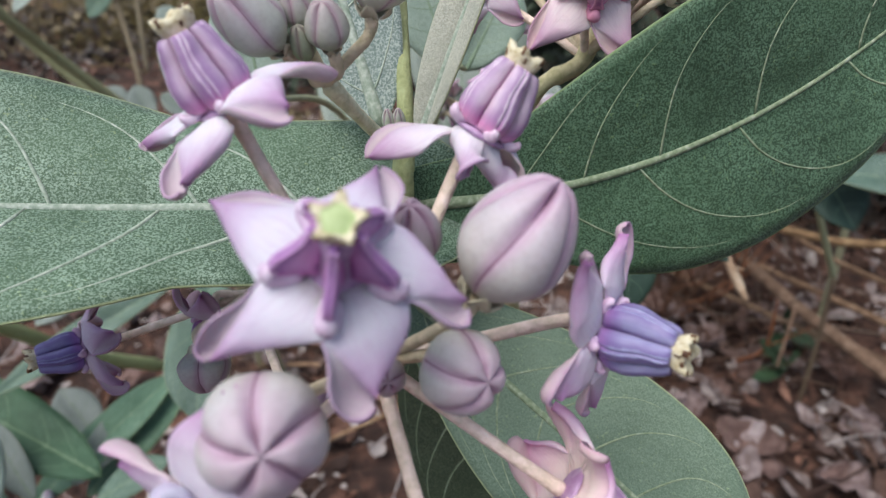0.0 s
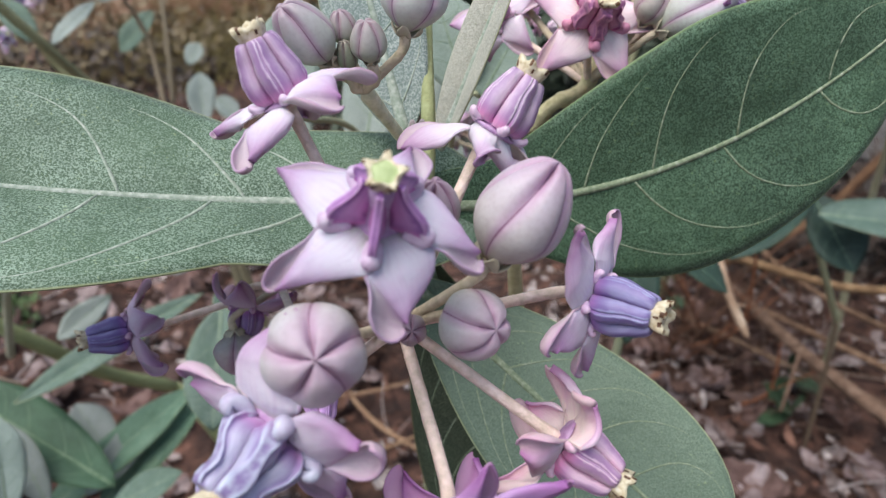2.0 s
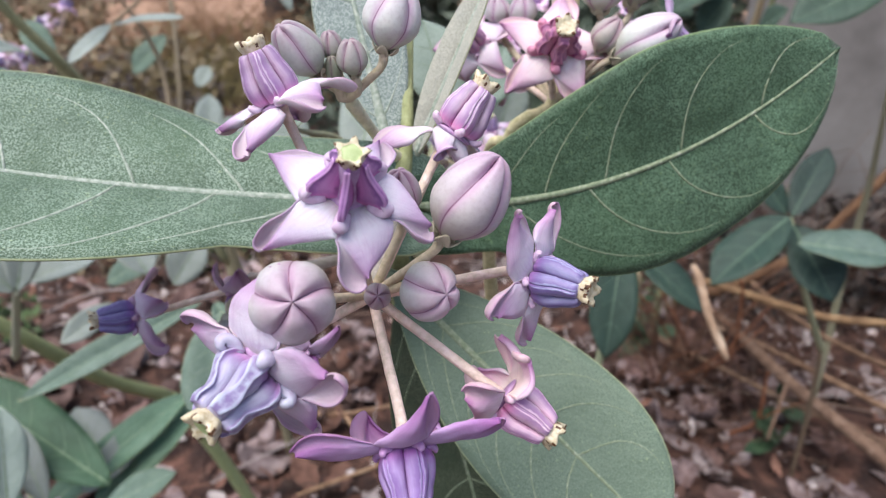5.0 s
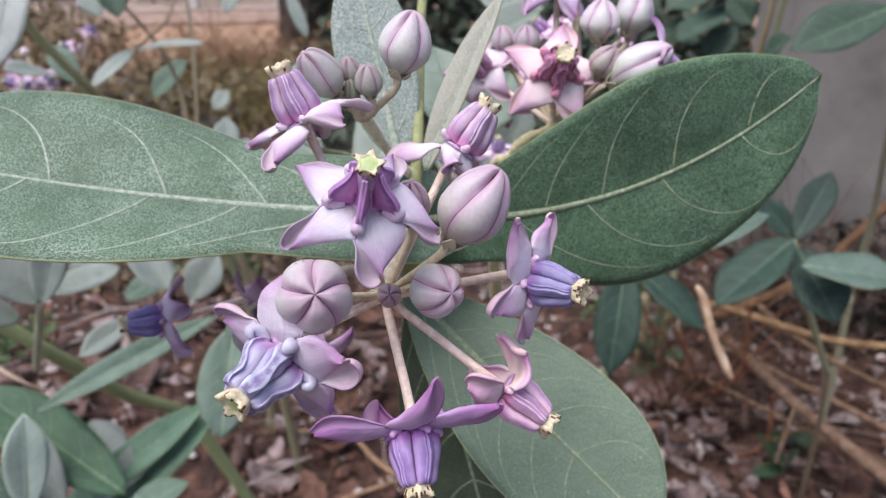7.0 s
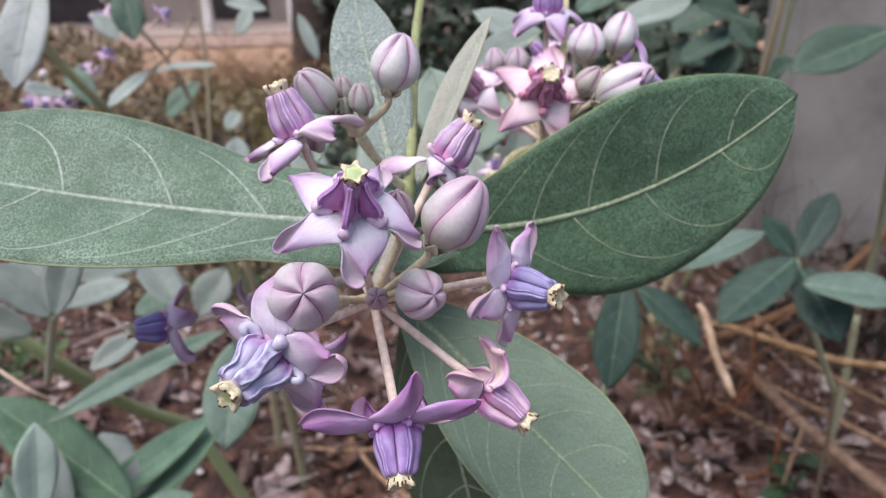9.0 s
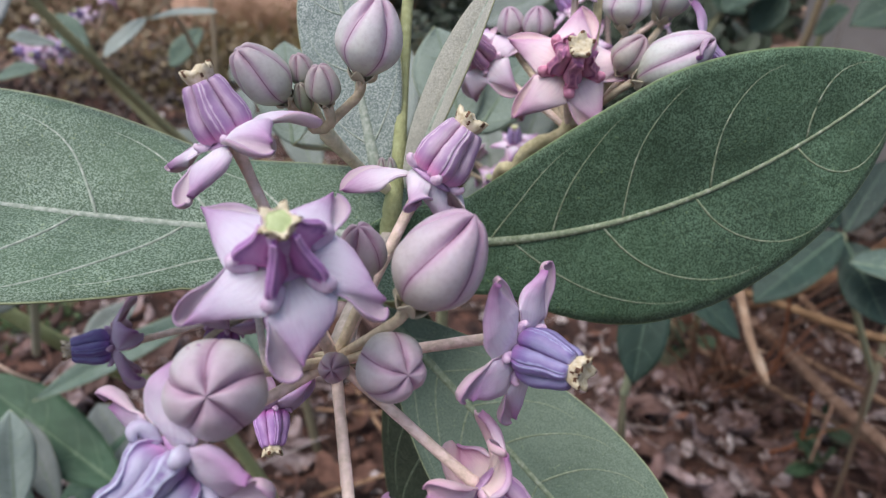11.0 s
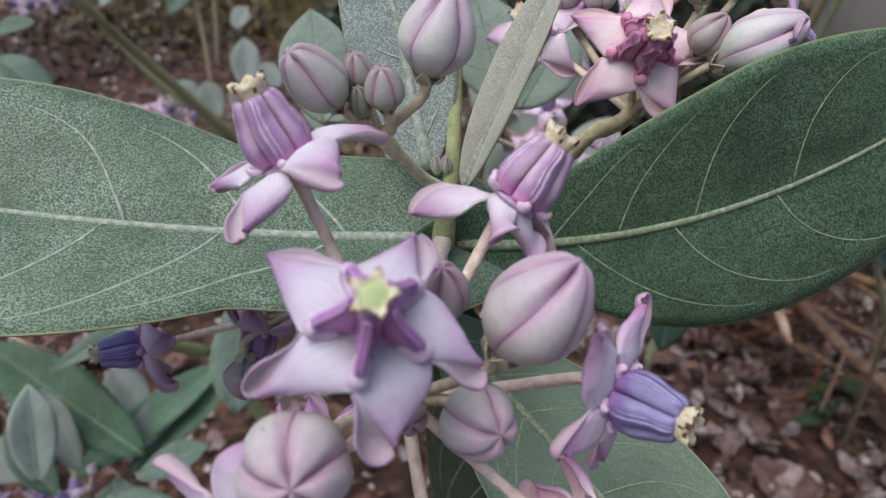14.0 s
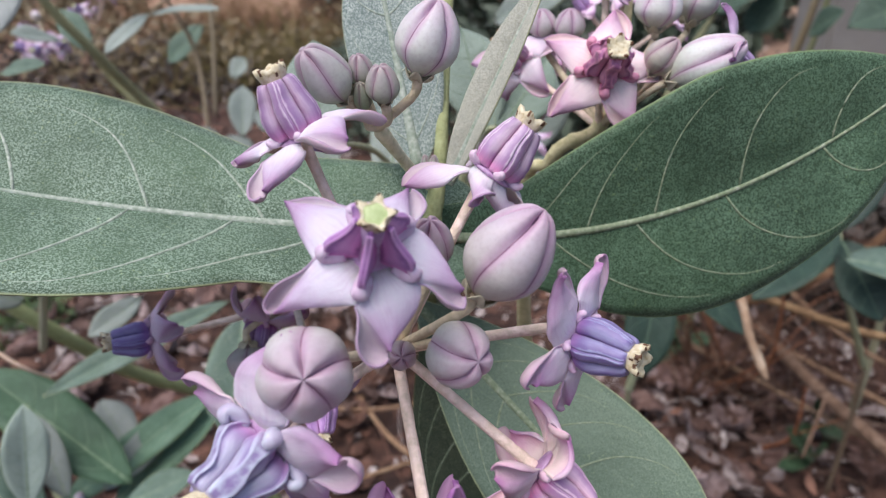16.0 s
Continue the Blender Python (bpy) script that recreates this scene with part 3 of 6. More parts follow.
PETALS = {
    "right": lobe_petal(18.8, -7.2, 24, 7.0, 98, 95, bow=0.5, peak=0.82, late=2.0, shoulder=2.4, curl=22),
    "top": lobe_petal(19.5, -3.6, 26, 5.5, 95, 80),
    "left": lobe_petal(23.6, -3.0, 24, 4.2, 115, 70, 4.5, 0.6, shoulder=0.6, r_join=9.2),
    "spoon": lobe_petal(22.4, -4.8, 42, 6.6, 92, 120, 4.0, 0.7, peak=0.86, late=2.6),
    "fold": lobe_petal(19.4, -3.5, 42, 8.0, 86, 95, 2.5, 0.3, peak=0.76, late=1.7, shoulder=2.0, r_join=9.2),
    "open": lobe_petal(20.5, -2.0, 12, 6.0, 95, 85),
    "broad": lobe_petal(21.5, -1.8, 8, 6.0, 95, 85),
    "pocket": lobe_petal(20.5, -3.2, 12, 8.2, 86, 105, bow=1.0, peak=0.75, late=1.7),
    "wide": lobe_petal(21.5, -1.0, 6, 3.5, 80, 40, 3.0, 0.3),
    "under": lobe_petal(21.0, -2.0, 52, 5.5, 95, 85),
    "droop": lobe_petal(18.8, -2.4, 36, 7.0, 84, 110, 4.0, 0.9, peak=0.82, rise=-14, late=2.0),
    "arch": lobe_petal(20.0, -3.4, 34, 8.0, 86, 100, 4.0, 0.7, curl=40, peak=0.7, rise=-8),
    "long_left": lobe_petal(26.0, -0.5, 4, 5.0, 85, 60, 3.0, -0.7, crown=1.3, roll=34),
    "long_right": lobe_petal(25.0, -0.5, 8, 4.0, 75, 50, 3.0, -0.4, crown=1.3, roll=-28),
    "back": lobe_petal(20.5, -1.5, 88, 5.0, 80, 70),
    "side": lobe_petal(22.5, 0.2, 26, 3.2, 60, 30, 3.0, -0.5, crown=1.4, roll=-70, rise=-32),
    "dry": ribbon_petal(0.0150, 110, 140, 0.2, 110, 60, 0, blunt=0.5),
    "hook": lobe_petal(23.5, -6.5, 4, 3.0, 90, 60, 3.0, 0.2, hook=60, hook_from=0.6, shoulder=3.0),
    "cupped": lobe_petal(18.0, 1.5, 2, 7.0, 86, 105, 4.0, 0.1, peak=0.8, late=1.7, shoulder=0.8),
    "wedge": lobe_petal(18.5, 0.0, 14, 9.0, 86, 100, 4.0, 0.1, peak=0.72, late=1.4, shoulder=2.0),
    "blunt": lobe_petal(17.0, 0.0, 10, 3.5, 80, 80, 3.0, -0.4, roll=88, shoulder=1.6, peak=0.8),
    "stand": lobe_petal(19.5, -1.5, 8, 6.5, 90, 95, 4.0, 0.1, peak=0.85, late=1.6, shoulder=1.2),
    "paddle": lobe_petal(18.0, -2.5, 12, 7.5, 86, 105, 4.0, 0.2, peak=0.8, late=1.7, shoulder=1.2),
    "scroll": lobe_petal(22.0, -2.4, 8, 8.0, 86, 105, 3.5, 0.2, curl=60, peak=0.74, rise=9, shoulder=1.0),
    "apron": lobe_petal(18.0, -3.2, 30, 6.8, 86, 110, 4.0, 0.2, peak=0.82, rise=-12, late=2.0, shoulder=1.2, wide=1.08),
    "hood": lobe_petal(20.5, 3.0, 78, 7.0, 86, 95, 4.0, 0.1, peak=0.8, shoulder=1.5),
    "eave": lobe_petal(20.0, -2.6, 24, 7.0, 86, 100, 4.0, 0.1, curl=34, peak=0.8, rise=4, shoulder=0.8),
    "upright": lobe_petal(20.5, -1.5, 8, 5.0, 90, 70, 4.0, -0.3),
    "swung": lobe_petal(25.5, -8.5, 18, 4.0, 90, 60, 3.5, 1.3, crown=1.5, curl=30),
    "tall": lobe_petal(24.5, -1.5, 34, 4.5, 95, 60, 4.0, 0.2, crown=1.0, rise=-4, shoulder=2.6),
    "flat": lobe_petal(21.0, -0.5, 8, 3.0, 60, 30, 3.0, -0.2),
}


def flower(plant, base, tip, hub, kinds, turn=0.0, scale=1.0, petal_tint=(1, 1, 1), corona_tint=(1, 1, 1), old=0, ref=(1, 0, 0), bow=(0, 0, 0),
           label="lilac crown flower with five curled waxy petals", thick=0.0014, lobe=None):
    m = axis_pose(base, tip, ref, turn, scale)
    fl = piece("flower", BASE_MESH, plant, m, label)
    for k, kind in enumerate(kinds):
        if kind:
            piece("petal", PETALS[kind], fl, m @ pose(0, 0, 0, 0, 0, 72 * k), tint=petal_tint)
        mm = m @ pose(0, 0, 0, 0, 0, 72 * k + 36)
        piece("corona_lobe", lobe or LOBE_MESH, fl, mm, tint=corona_tint)
        piece("spur", SPUR_MESH if lobe or not old else SMALL_SPUR_MESH, fl, mm, tint=corona_tint if old and lobe else petal_tint)
    piece("crown", torn_crown_mesh(old) if old else CROWN_MESH, fl, m, "withered cream crown with brown tips" if old else "cream five-pointed crown with a green middle")
    if hub is not None:
        b, h = m @ Vector((0, 0, -0.0008)), Vector(hub)
        out = m @ Vector((0, 0, -0.008)) + Vector(bow)
        piece("pedicel", tube("pedicel", [b, out, (out * 0.45 + h * 0.55) + Vector(bow) * 0.6, h], [thick * 1.25, thick, thick, thick * 1.1], [STEM], 10, 20, 0.10, 3), fl, None, "mealy pinkish-tan flower stalk", tint=(1.50, 1.38, 1.38))
    return fl


# ---------------- buds ----------------
def bud_mesh(h, r, seam=0.05, blunt=0.5):
    """A five-sided closed bud: a smooth egg with fine sunken seams that deepen into five small lobes at the tip."""
    nz, k = 34, 80
    verts, faces, uvs = [], [], []
    for i in range(nz):
        s = i / (nz - 1)
        low = math.sin(min(1.0, s / 0.42) * math.pi / 2) ** 0.75
        high = 1.0 if s < 0.42 else max(math.cos((s - 0.42) / 0.58 * math.pi / 2), 0.0) ** (0.80 - 0.42 * blunt)
        top = max(0.0, (s - 0.72) / 0.28)
        for j in range(k):
            a = 2 * math.pi * j / k
            d = abs(((a / (2 * math.pi) * 5 + 0.5) % 1) - 0.5) * 2
            groove = math.exp(-(d / (0.06 + 0.20 * top * (1.1 - blunt))) ** 2)
            soft = max(0.0, (s - 0.40) / 0.60)
            valley = math.exp(-(d / 0.36) ** 2) * math.sin(math.pi * min(1.0, soft * 0.80)) ** 0.7
            lobe = 1 - (seam * (1.2 - blunt) + 0.26 * top * (1.15 - blunt)) * groove * min(1, s * 4) + 0.025 * math.cos(5 * a + math.pi) * (1 - top) - 0.07 * valley
            q = r * max(low * high, 0.02) * lobe
            z = h * s - h * (0.07 * groove * top + 0.085 * valley * soft + 0.05 * blunt * max(0.0, (s - 0.93) / 0.07))
            verts.append((q * math.cos(a + 0.35 * s), q * math.sin(a + 0.35 * s), z))
            uvs.append((d, s))
    for i in range(nz - 1):
        for j in range(k):
            l = (j + 1) % k
            faces.append((i * k + j, i * k + l, (i + 1) * k + l, (i + 1) * k + j))
    faces.append(tuple(range(k))[::-1])
    faces.append(tuple((nz - 1) * k + j for j in range(k)))
    return mesh_of("bud", verts, faces, [BUD], None, uvs)


def sepal_mesh():
    rows, uv = [], []
    for i in range(8):
        s = i / 7
        w = 0.36 * math.sin(math.pi * (0.25 + 0.75 * s)) ** 0.8 + 0.01
        rows.append([(0.25 + 0.62 * math.sin(s * 1.2), w * v, -0.05 + 0.75 * s ** 1.6 - 0.12 * v * v) for v in (-1, -0.5, 0, 0.5, 1)])
        uv.append([(s, abs(v)) for v in (-1, -0.5, 0, 0.5, 1)])
    return sheet("sepal", np.array(rows), 0.06, [CALYX, CALYX], uv)


SEPAL_MESH = sepal_mesh()


def bud(plant, base, tip, r, hub=None, turn=0.0, tint=(1, 1, 1), blunt=0.5, seam=0.05, bow=(0, 0, 0), label="closed pale lilac flower bud with five seams", thick=0.0013):
    h = (Vector(tip) - Vector(base)).length
    m = axis_pose(base, tip, (1, 0, 0), turn)
    ob = piece("bud", bud_mesh(h, r, seam, blunt), plant, m, label, tint=tint)
    for k in range(5):
        piece("sepal", SEPAL_MESH, ob, m @ pose(0, 0, 0, 0, 0, 72 * k + 36) @ Matrix.Scale(r * 0.62, 4))
    if hub is not None:
        b, h3 = Vector(base), Vector(hub)
        out = m @ Vector((0, 0, -0.005)) + Vector(bow)
        piece("pedicel", tube("pedicel", [b, out, out * 0.45 + h3 * 0.55 + Vector(bow) * 0.6, h3], [thick * 1.2, thick, thick, thick * 1.1], [STEM], 10, 18, 0.10, 5), ob, None, "mealy tan bud stalk", tint=(1.1, 1.07, 0.90))
    return ob


# ---------------- leaves ----------------
class Blade:
    """The surface of a leaf from base to tip. side: bow of the midrib in its plane; sag: bow away from its face; fold: how far the halves are raised (degrees)."""

    def __init__(self, base, tip, normal, half, side=0.0, sag=0.0, fold=10.0, peak=1.6, wave=0.0, seed=0, cup=0.0, ear=0.0, taper=(0.0, 0.0), point=0.6, belly=0.0):
        self.taper, self.point, self.belly = taper, point, belly
        self.b, self.half, self.side, self.sag, self.fold, self.peak = Vector(base), half, side, sag, radians(fold), peak
        ax = Vector(tip) - self.b
        self.len = ax.length
        self.a = ax.normalized()
        n = Vector(normal)
        self.n = (n - self.a * n.dot(self.a)).normalized()
        self.v = self.n.cross(self.a)
        self.wave, self.seed, self.cup, self.ear = wave, seed, cup, ear

    def width(self, s):
        q = abs(2 * s ** self.peak - 1)
        w = max(1 - q ** 2.2, 0.0) ** (self.point if s > 0.5 else 0.6)
        if self.ear and s < 0.35:
            w = max(w, self.ear * math.sin(math.pi / 2 * min(1, s / 0.08 * 0.7 + 0.3)))
        return self.half * max(w, 0.012)

    def at(self, s, v, lift=0.0):
        k = 4 * s * (1 - s)
        w = self.width(s) * (1 - self.taper[0 if v > 0 else 1] * max(0.0, (s - 0.55) / 0.45) ** 1.5)
        if v < 0:
            w *= 1 + self.belly * math.sin(2 * math.pi * s ** 0.9)
        p = self.b + self.a * (self.len * s) + self.v * (self.side * k) - self.n * (self.sag * s * s + self.cup * k)
        ripple = self.wave * math.sin(s * 9 + self.seed + (2 if v > 0 else 0)) * v * v
        f = self.fold * (1 - 0.45 * abs(v))
        back = self.ear * self.half * 0.9 * max(0, 1 - s / 0.16) * abs(v)
        p = p + self.v * (w * v * math.cos(f)) + self.n * (w * abs(v) * math.sin(f) + ripple + lift) - self.a * back
        return p


def leaf(plant, blade, mats=None, veins=6, rib=0.0016, tint=None, label="grey-green mealy oval leaf", nu=34, nv=17, vein_mesh=True, thick=0.0006, vein=None, loop=-1, stout=1.0):
    """A leaf with its midrib and side veins. loop: the half (1 or -1) whose veins soon run along the margin."""
    mats = mats or [LEAF, LEAF_BACK]
    rows = [[tuple(blade.at(i / (nu - 1), -1 + 2 * j / (nv - 1))) for j in range(nv)] for i in range(nu)]
    uv = [[(i / (nu - 1), abs(-1 + 2 * j / (nv - 1))) for j in range(nv)] for i in range(nu)]
    me = sheet("leaf", np.array(rows), thick, mats, uv)
    ob = piece("leaf", me, plant, None, label, tint=tint)
    shade = tuple(c ** 0.45 for c in tint) if vein is FAR_VEIN and tint else None
    line = [blade.at(s, 0, -rib * 0.35 * (1 - s)) for s in np.linspace(0.0, 0.99, 12)]
    piece("midrib", tube("midrib", line, [rib * 1.5, rib, rib * 0.72, rib * 0.48, rib * 0.26], [vein or VEIN], 8, 30), ob, None, "pale raised midrib", tint=shade)
    if vein_mesh:
        rng = random.Random(blade.seed + 11)
        starts = veins if isinstance(veins, tuple) else ([0.10 + 0.72 * (k + rng.uniform(0.0, 0.35)) / veins for k in range(veins)],) * 2
        for sgn, places in zip((1, -1), starts):
            for s0 in places:
                reach = rng.uniform(0.82, 0.93)
                pts = []
                for q in np.linspace(0, 1, 9):
                    if sgn == loop:
                        v = sgn * reach * (1 - (1 - q) ** 2.1)
                        s = min(0.985, s0 + 0.36 * q ** 1.25 * (1 - 0.5 * s0))
                    else:
                        v = sgn * reach * (1 - (1 - q) ** 1.45)
                        s = min(0.985, s0 + 0.17 * q ** 1.1 * (1 - 0.45 * s0) + 0.08 * q ** 4)
                    pts.append(blade.at(s, v + 0.012 * math.sin(q * 9 + s0 * 40), -rib * stout * 0.05))
                piece("vein", tube("vein", pts, [rib * 0.27 * stout, rib * 0.20 * stout, rib * 0.13 * stout, rib * 0.05], [vein or VEIN], 6, 16, 0.25, int(s0 * 99)), ob, tint=shade)
    return ob


def stem_piece(plant, name, ctrl, radii, label, tint=None, n=30, bumps=(), m=None, sides=12, rough=0.06):
    return piece(name, tube(name, ctrl, radii, [m or STEM], sides, n, rough, 7, bumps), plant, None, label, tint=tint)


# ---------------- setting ----------------


def ground_material():
    """Dark litter soil near the shrubs, orange dust in the open yard beyond."""
    m, nt, b = mat("soil", 0.95)
    c = ramp(nt, noise_of(nt, 22, 6), [(0.3, (0.020, 0.011, 0.009)), (0.5, (0.060, 0.030, 0.022)), (0.7, (0.20, 0.098, 0.068))])
    dust = ramp(nt, noise_of(nt, 5, 6), [(0.3, (0.33, 0.20, 0.135)), (0.7, (0.50, 0.325, 0.225))])
    g = nt.nodes.new("ShaderNodeTexCoord")
    s = nt.nodes.new("ShaderNodeSeparateXYZ")
    nt.links.new(g.outputs["Object"], s.inputs[0])
    edge = math_node(nt, "ADD", s.outputs[1], math_node(nt, "MULTIPLY", noise_of(nt, 1.3, 4), 2.2))
    f = nt.nodes.new("ShaderNodeMapRange")
    f.inputs[1].default_value, f.inputs[2].default_value = 4.5, 6.1
    nt.links.new(edge, f.inputs[0])
    nt.links.new(mix(nt, f.outputs[0], c, dust), b.inputs["Base Color"])
    bump(nt, b, noise_of(nt, 60, 5), 0.8, 0.02)
    return m


GROUND = ground_material()


def ground_sheet():
    xs = np.concatenate([[-400, -120, -40, -15], np.linspace(-6, 6, 61), [15, 40, 120, 400]])
    ys = np.concatenate([[-400, -60, -10], np.linspace(-2, 10, 61), [20, 60, 400]])
    verts, faces = [], []
    for y in ys:
        for x in xs:
            z = 0.02 * noise.noise((x * 1.7, y * 1.7, 0)) + 0.008 * noise.noise((x * 6, y * 6, 3)) if abs(x) < 7 and abs(y) < 11 else 0
            verts.append((x, y, z))
    k = len(xs)
    for i in range(len(ys) - 1):
        for j in range(k - 1):
            faces.append((i * k + j, i * k + j + 1, (i + 1) * k + j + 1, (i + 1) * k + j))
    return mesh_of("ground", verts, faces, [GROUND])


tagged(piece("ground", ground_sheet()), "red-brown soil covered with dry leaf litter", "ground", kind="structure")


def box_mesh(name, x0, y0, z0, x1, y1, z1, m, bev=0.01):
    bm = bmesh.new()
    bmesh.ops.create_cube(bm, size=1)
    bmesh.ops.transform(bm, matrix=Matrix.Translation(((x0 + x1) / 2, (y0 + y1) / 2, (z0 + z1) / 2)) @ Matrix.Diagonal((x1 - x0, y1 - y0, z1 - z0, 1)), verts=bm.verts)
    if bev:
        bmesh.ops.bevel(bm, geom=bm.edges, offset=bev, segments=2, affect="EDGES")
    me = bpy.data.meshes.new(name)
    bm.to_mesh(me)
    bm.free()
    me.materials.append(m)
    return me


CONCRETE = plain_material("concrete", [(0.3, (0.17, 0.155, 0.140)), (0.5, (0.285, 0.262, 0.240)), (0.75, (0.41, 0.38, 0.35))], 5, 0.9, 0.25, 40, 0.004)
tagged(piece("wall_east", box_mesh("wall_east", 0.75, 1.72, -0.1, 5.0, 1.95, 2.2, CONCRETE)), "grey weathered concrete wall", "wall", kind="structure")


# ---------------- the flowering plant ----------------
HUB = (-0.0205, 0.1060, 0.8515)
NODE = (-0.0188, 0.1745, 0.8510)
plant = thing("crown_flower_plant", (-0.02, 0.26, 0.0), "tall grey-green crown flower shrub with lilac flower clusters", "plant")
stem_piece(plant, "stem", [(-0.02, 0.26, 0.0), (-0.03, 0.26, 0.3), (-0.03, 0.245, 0.65), (-0.025, 0.205, 0.80), NODE, (-0.016, 0.182, 0.872), (-0.0159, 0.1985, 0.893), (-0.0155, 0.222, 0.923), (-0.012, 0.236, 0.945)],
           [0.009, 0.008, 0.006, 0.0045, 0.0036, 0.0024, 0.0021, 0.0020, 0.0018], "pale green mealy main stem", (0.60, 0.74, 0.42), 60)
stem_piece(plant, "peduncle", [NODE, (-0.019, 0.155, 0.8535), (-0.020, 0.13, 0.8535), HUB], [0.003, 0.0026, 0.0024, 0.0034], "mealy stalk of the flower cluster", None, 24)

# flowers of the open cluster
UP = (0, 0, 1)
flower(plant, (-0.0193, 0.0815, 0.893), (-0.0159, 0.0723, 0.9071), HUB, ["right", "top", "left", "spoon", "fold"], 11, 1.0, (1.06, 1.09, 1.12), (1.14, 0.84, 1.08), lobe=THIN_LOBE_MESH)
flower(plant, (-0.0435, 0.1205, 0.9040), (-0.0488, 0.1210, 0.9190), HUB, ["apron", "scroll", "eave", "droop", "pocket"], -108, 1.0, (1.16, 1.19, 1.19), (1.10, 1.06, 1.06), 3, label="pale pink crown flower with petals rolled under")
flower(plant, (0.0031, 0.1240, 0.8935), (0.0123, 0.1282, 0.9058), HUB, ["side", "dry", "dry", "back", None], 178, 1.0, (1.16, 1.15, 1.14), (1.22, 1.22, 1.12), 4, label="fading pink crown flower with a withered crown")
flower(plant, (0.0253, 0.1040, 0.8585), (0.0400, 0.0940, 0.8595), HUB, ["hook", "paddle", "open", "under", "stand"], 38, 1.0, (1.30, 1.24, 1.29), (0.64, 0.79, 0.97), 5, UP, label="lilac crown flower with a violet-blue corona")
flower(plant, (-0.0410, 0.0651, 0.8570), (-0.0478, 0.0520, 0.8545), HUB, ["wedge", "tall", "cupped", "under", "wedge"], 18, 1.10, (1.18, 1.14, 1.18), (0.87, 1.10, 1.09), 6, lobe=RUFFLED_LOBE_MESH, label="lilac crown flower with a pale blue corona")
flower(plant, (-0.0087, 0.0649, 0.8337), (-0.0062, 0.0529, 0.8235), HUB, ["swung", "long_left", "back", "back", "long_right"], 90, 1.0, (0.98, 0.72, 1.05), (0.85, 0.80, 1.08), 7, label="deep violet crown flower with straight petals")
flower(plant, (0.0166, 0.0874, 0.8304), (0.0301, 0.0814, 0.8221), HUB, ["arch", "under", "hood", "back", "blunt"], 78, 1.02, (1.46, 1.34, 1.30), (1.52, 1.38, 1.28), 8, UP, label="pink crown flower with a withered crown")

# buds of the open cluster
big_bud = bud(plant, (0.0007, 0.0960, 0.8750), (0.0156, 0.0980, 0.8965), 0.0095, HUB, 20, (1.06, 0.97, 1.02), blunt=0.5, label="large closed lilac bud with dark seams")
bud(plant, (-0.0338, 0.0752, 0.8690), (-0.0288, 0.0593, 0.8788), 0.0095, HUB, 10, (1.03, 1.0, 0.99), blunt=0.85)
bud(plant, (-0.0075, 0.0960, 0.8600), (0.0024, 0.0846, 0.8649), 0.0078, HUB, 0, (1.12, 1.08, 1.06), blunt=0.9)
bud(plant, (-0.0175, 0.0975, 0.8565), (-0.0160, 0.0890, 0.8620), 0.0036, HUB, 0, (0.85, 0.75, 0.75), blunt=0.8)
bud(plant, (-0.0110, 0.1070, 0.8760), (-0.0098, 0.1011, 0.8917), 0.0055, HUB, 30, (0.92, 0.84, 0.86))

# withered bracts round the hub, and a drop of sap on the large bud
rng = random.Random(77)
for k in range(11):
    a = k * 2.4
    d = Vector((math.cos(a), -0.55 + 0.5 * math.sin(a * 1.7), math.sin(a))).normalized()
    p = Vector(HUB) + d * 0.0026
    piece("bract", SEPAL_MESH, plant, axis_pose(p, p + d, (0, 0, 1), rng.uniform(0, 360), rng.uniform(0.0022, 0.0040)), "withered mealy bract at the stalk joint")
piece("sap_drop", blob("sap_drop", [(0, 0, 0), (0, 0, 0.0006), (0, 0, 0.0011)], [0.0005, 0.0006, 0.0002], WHITE_SAP, 1.0, 8, 6), big_bud, axis_pose((0.0139, 0.0925, 0.8908), (0.0141, 0.0905, 0.8915)), "white drop of dried sap")

# the smaller cluster with young buds
HUB2 = (-0.0300, 0.1500, 0.8960)
stem_piece(plant, "peduncle", [(-0.0172, 0.1800, 0.8640), (-0.0225, 0.1700, 0.8735), (-0.0262, 0.1590, 0.8850), HUB2], [0.0022, 0.0018, 0.0018, 0.0024], "mealy stalk of the bud cluster", (1.45, 1.55, 1.28), 20)
bud(plant, (-0.0178, 0.1495, 0.9106), (-0.0115, 0.1500, 0.9315), 0.0086, HUB2, 12, (1.2, 1.2, 1.18), label="large greenish-white closed bud with dark seams")
bud(plant, (-0.0372, 0.1450, 0.9055), (-0.0460, 0.1375, 0.9212), 0.0066, HUB2, 0, (0.90, 0.92, 0.86), blunt=0.8, seam=0.11)
bud(plant, (-0.0265, 0.1450, 0.9045), (-0.0270, 0.1425, 0.9160), 0.0046, HUB2, 15, (0.80, 0.82, 0.72), blunt=0.85, seam=0.12)
bud(plant, (-0.0330, 0.1500, 0.9080), (-0.0340, 0.1475, 0.9175), 0.0036, HUB2, 35, (0.80, 0.80, 0.72), blunt=0.8)
bud(plant, (-0.0325, 0.1465, 0.9020), (-0.0330, 0.1435, 0.9110), 0.0026, HUB2, 35, (0.55, 0.66, 0.45), blunt=0.8)
for dx in (0.0, 0.003):
    bud(plant, (-0.0205 + dx, 0.1800, 0.8700), (-0.0205 + dx, 0.1780, 0.8775), 0.0018, None, 0, (1.0, 1.08, 0.92), label="tiny pale green young bud")

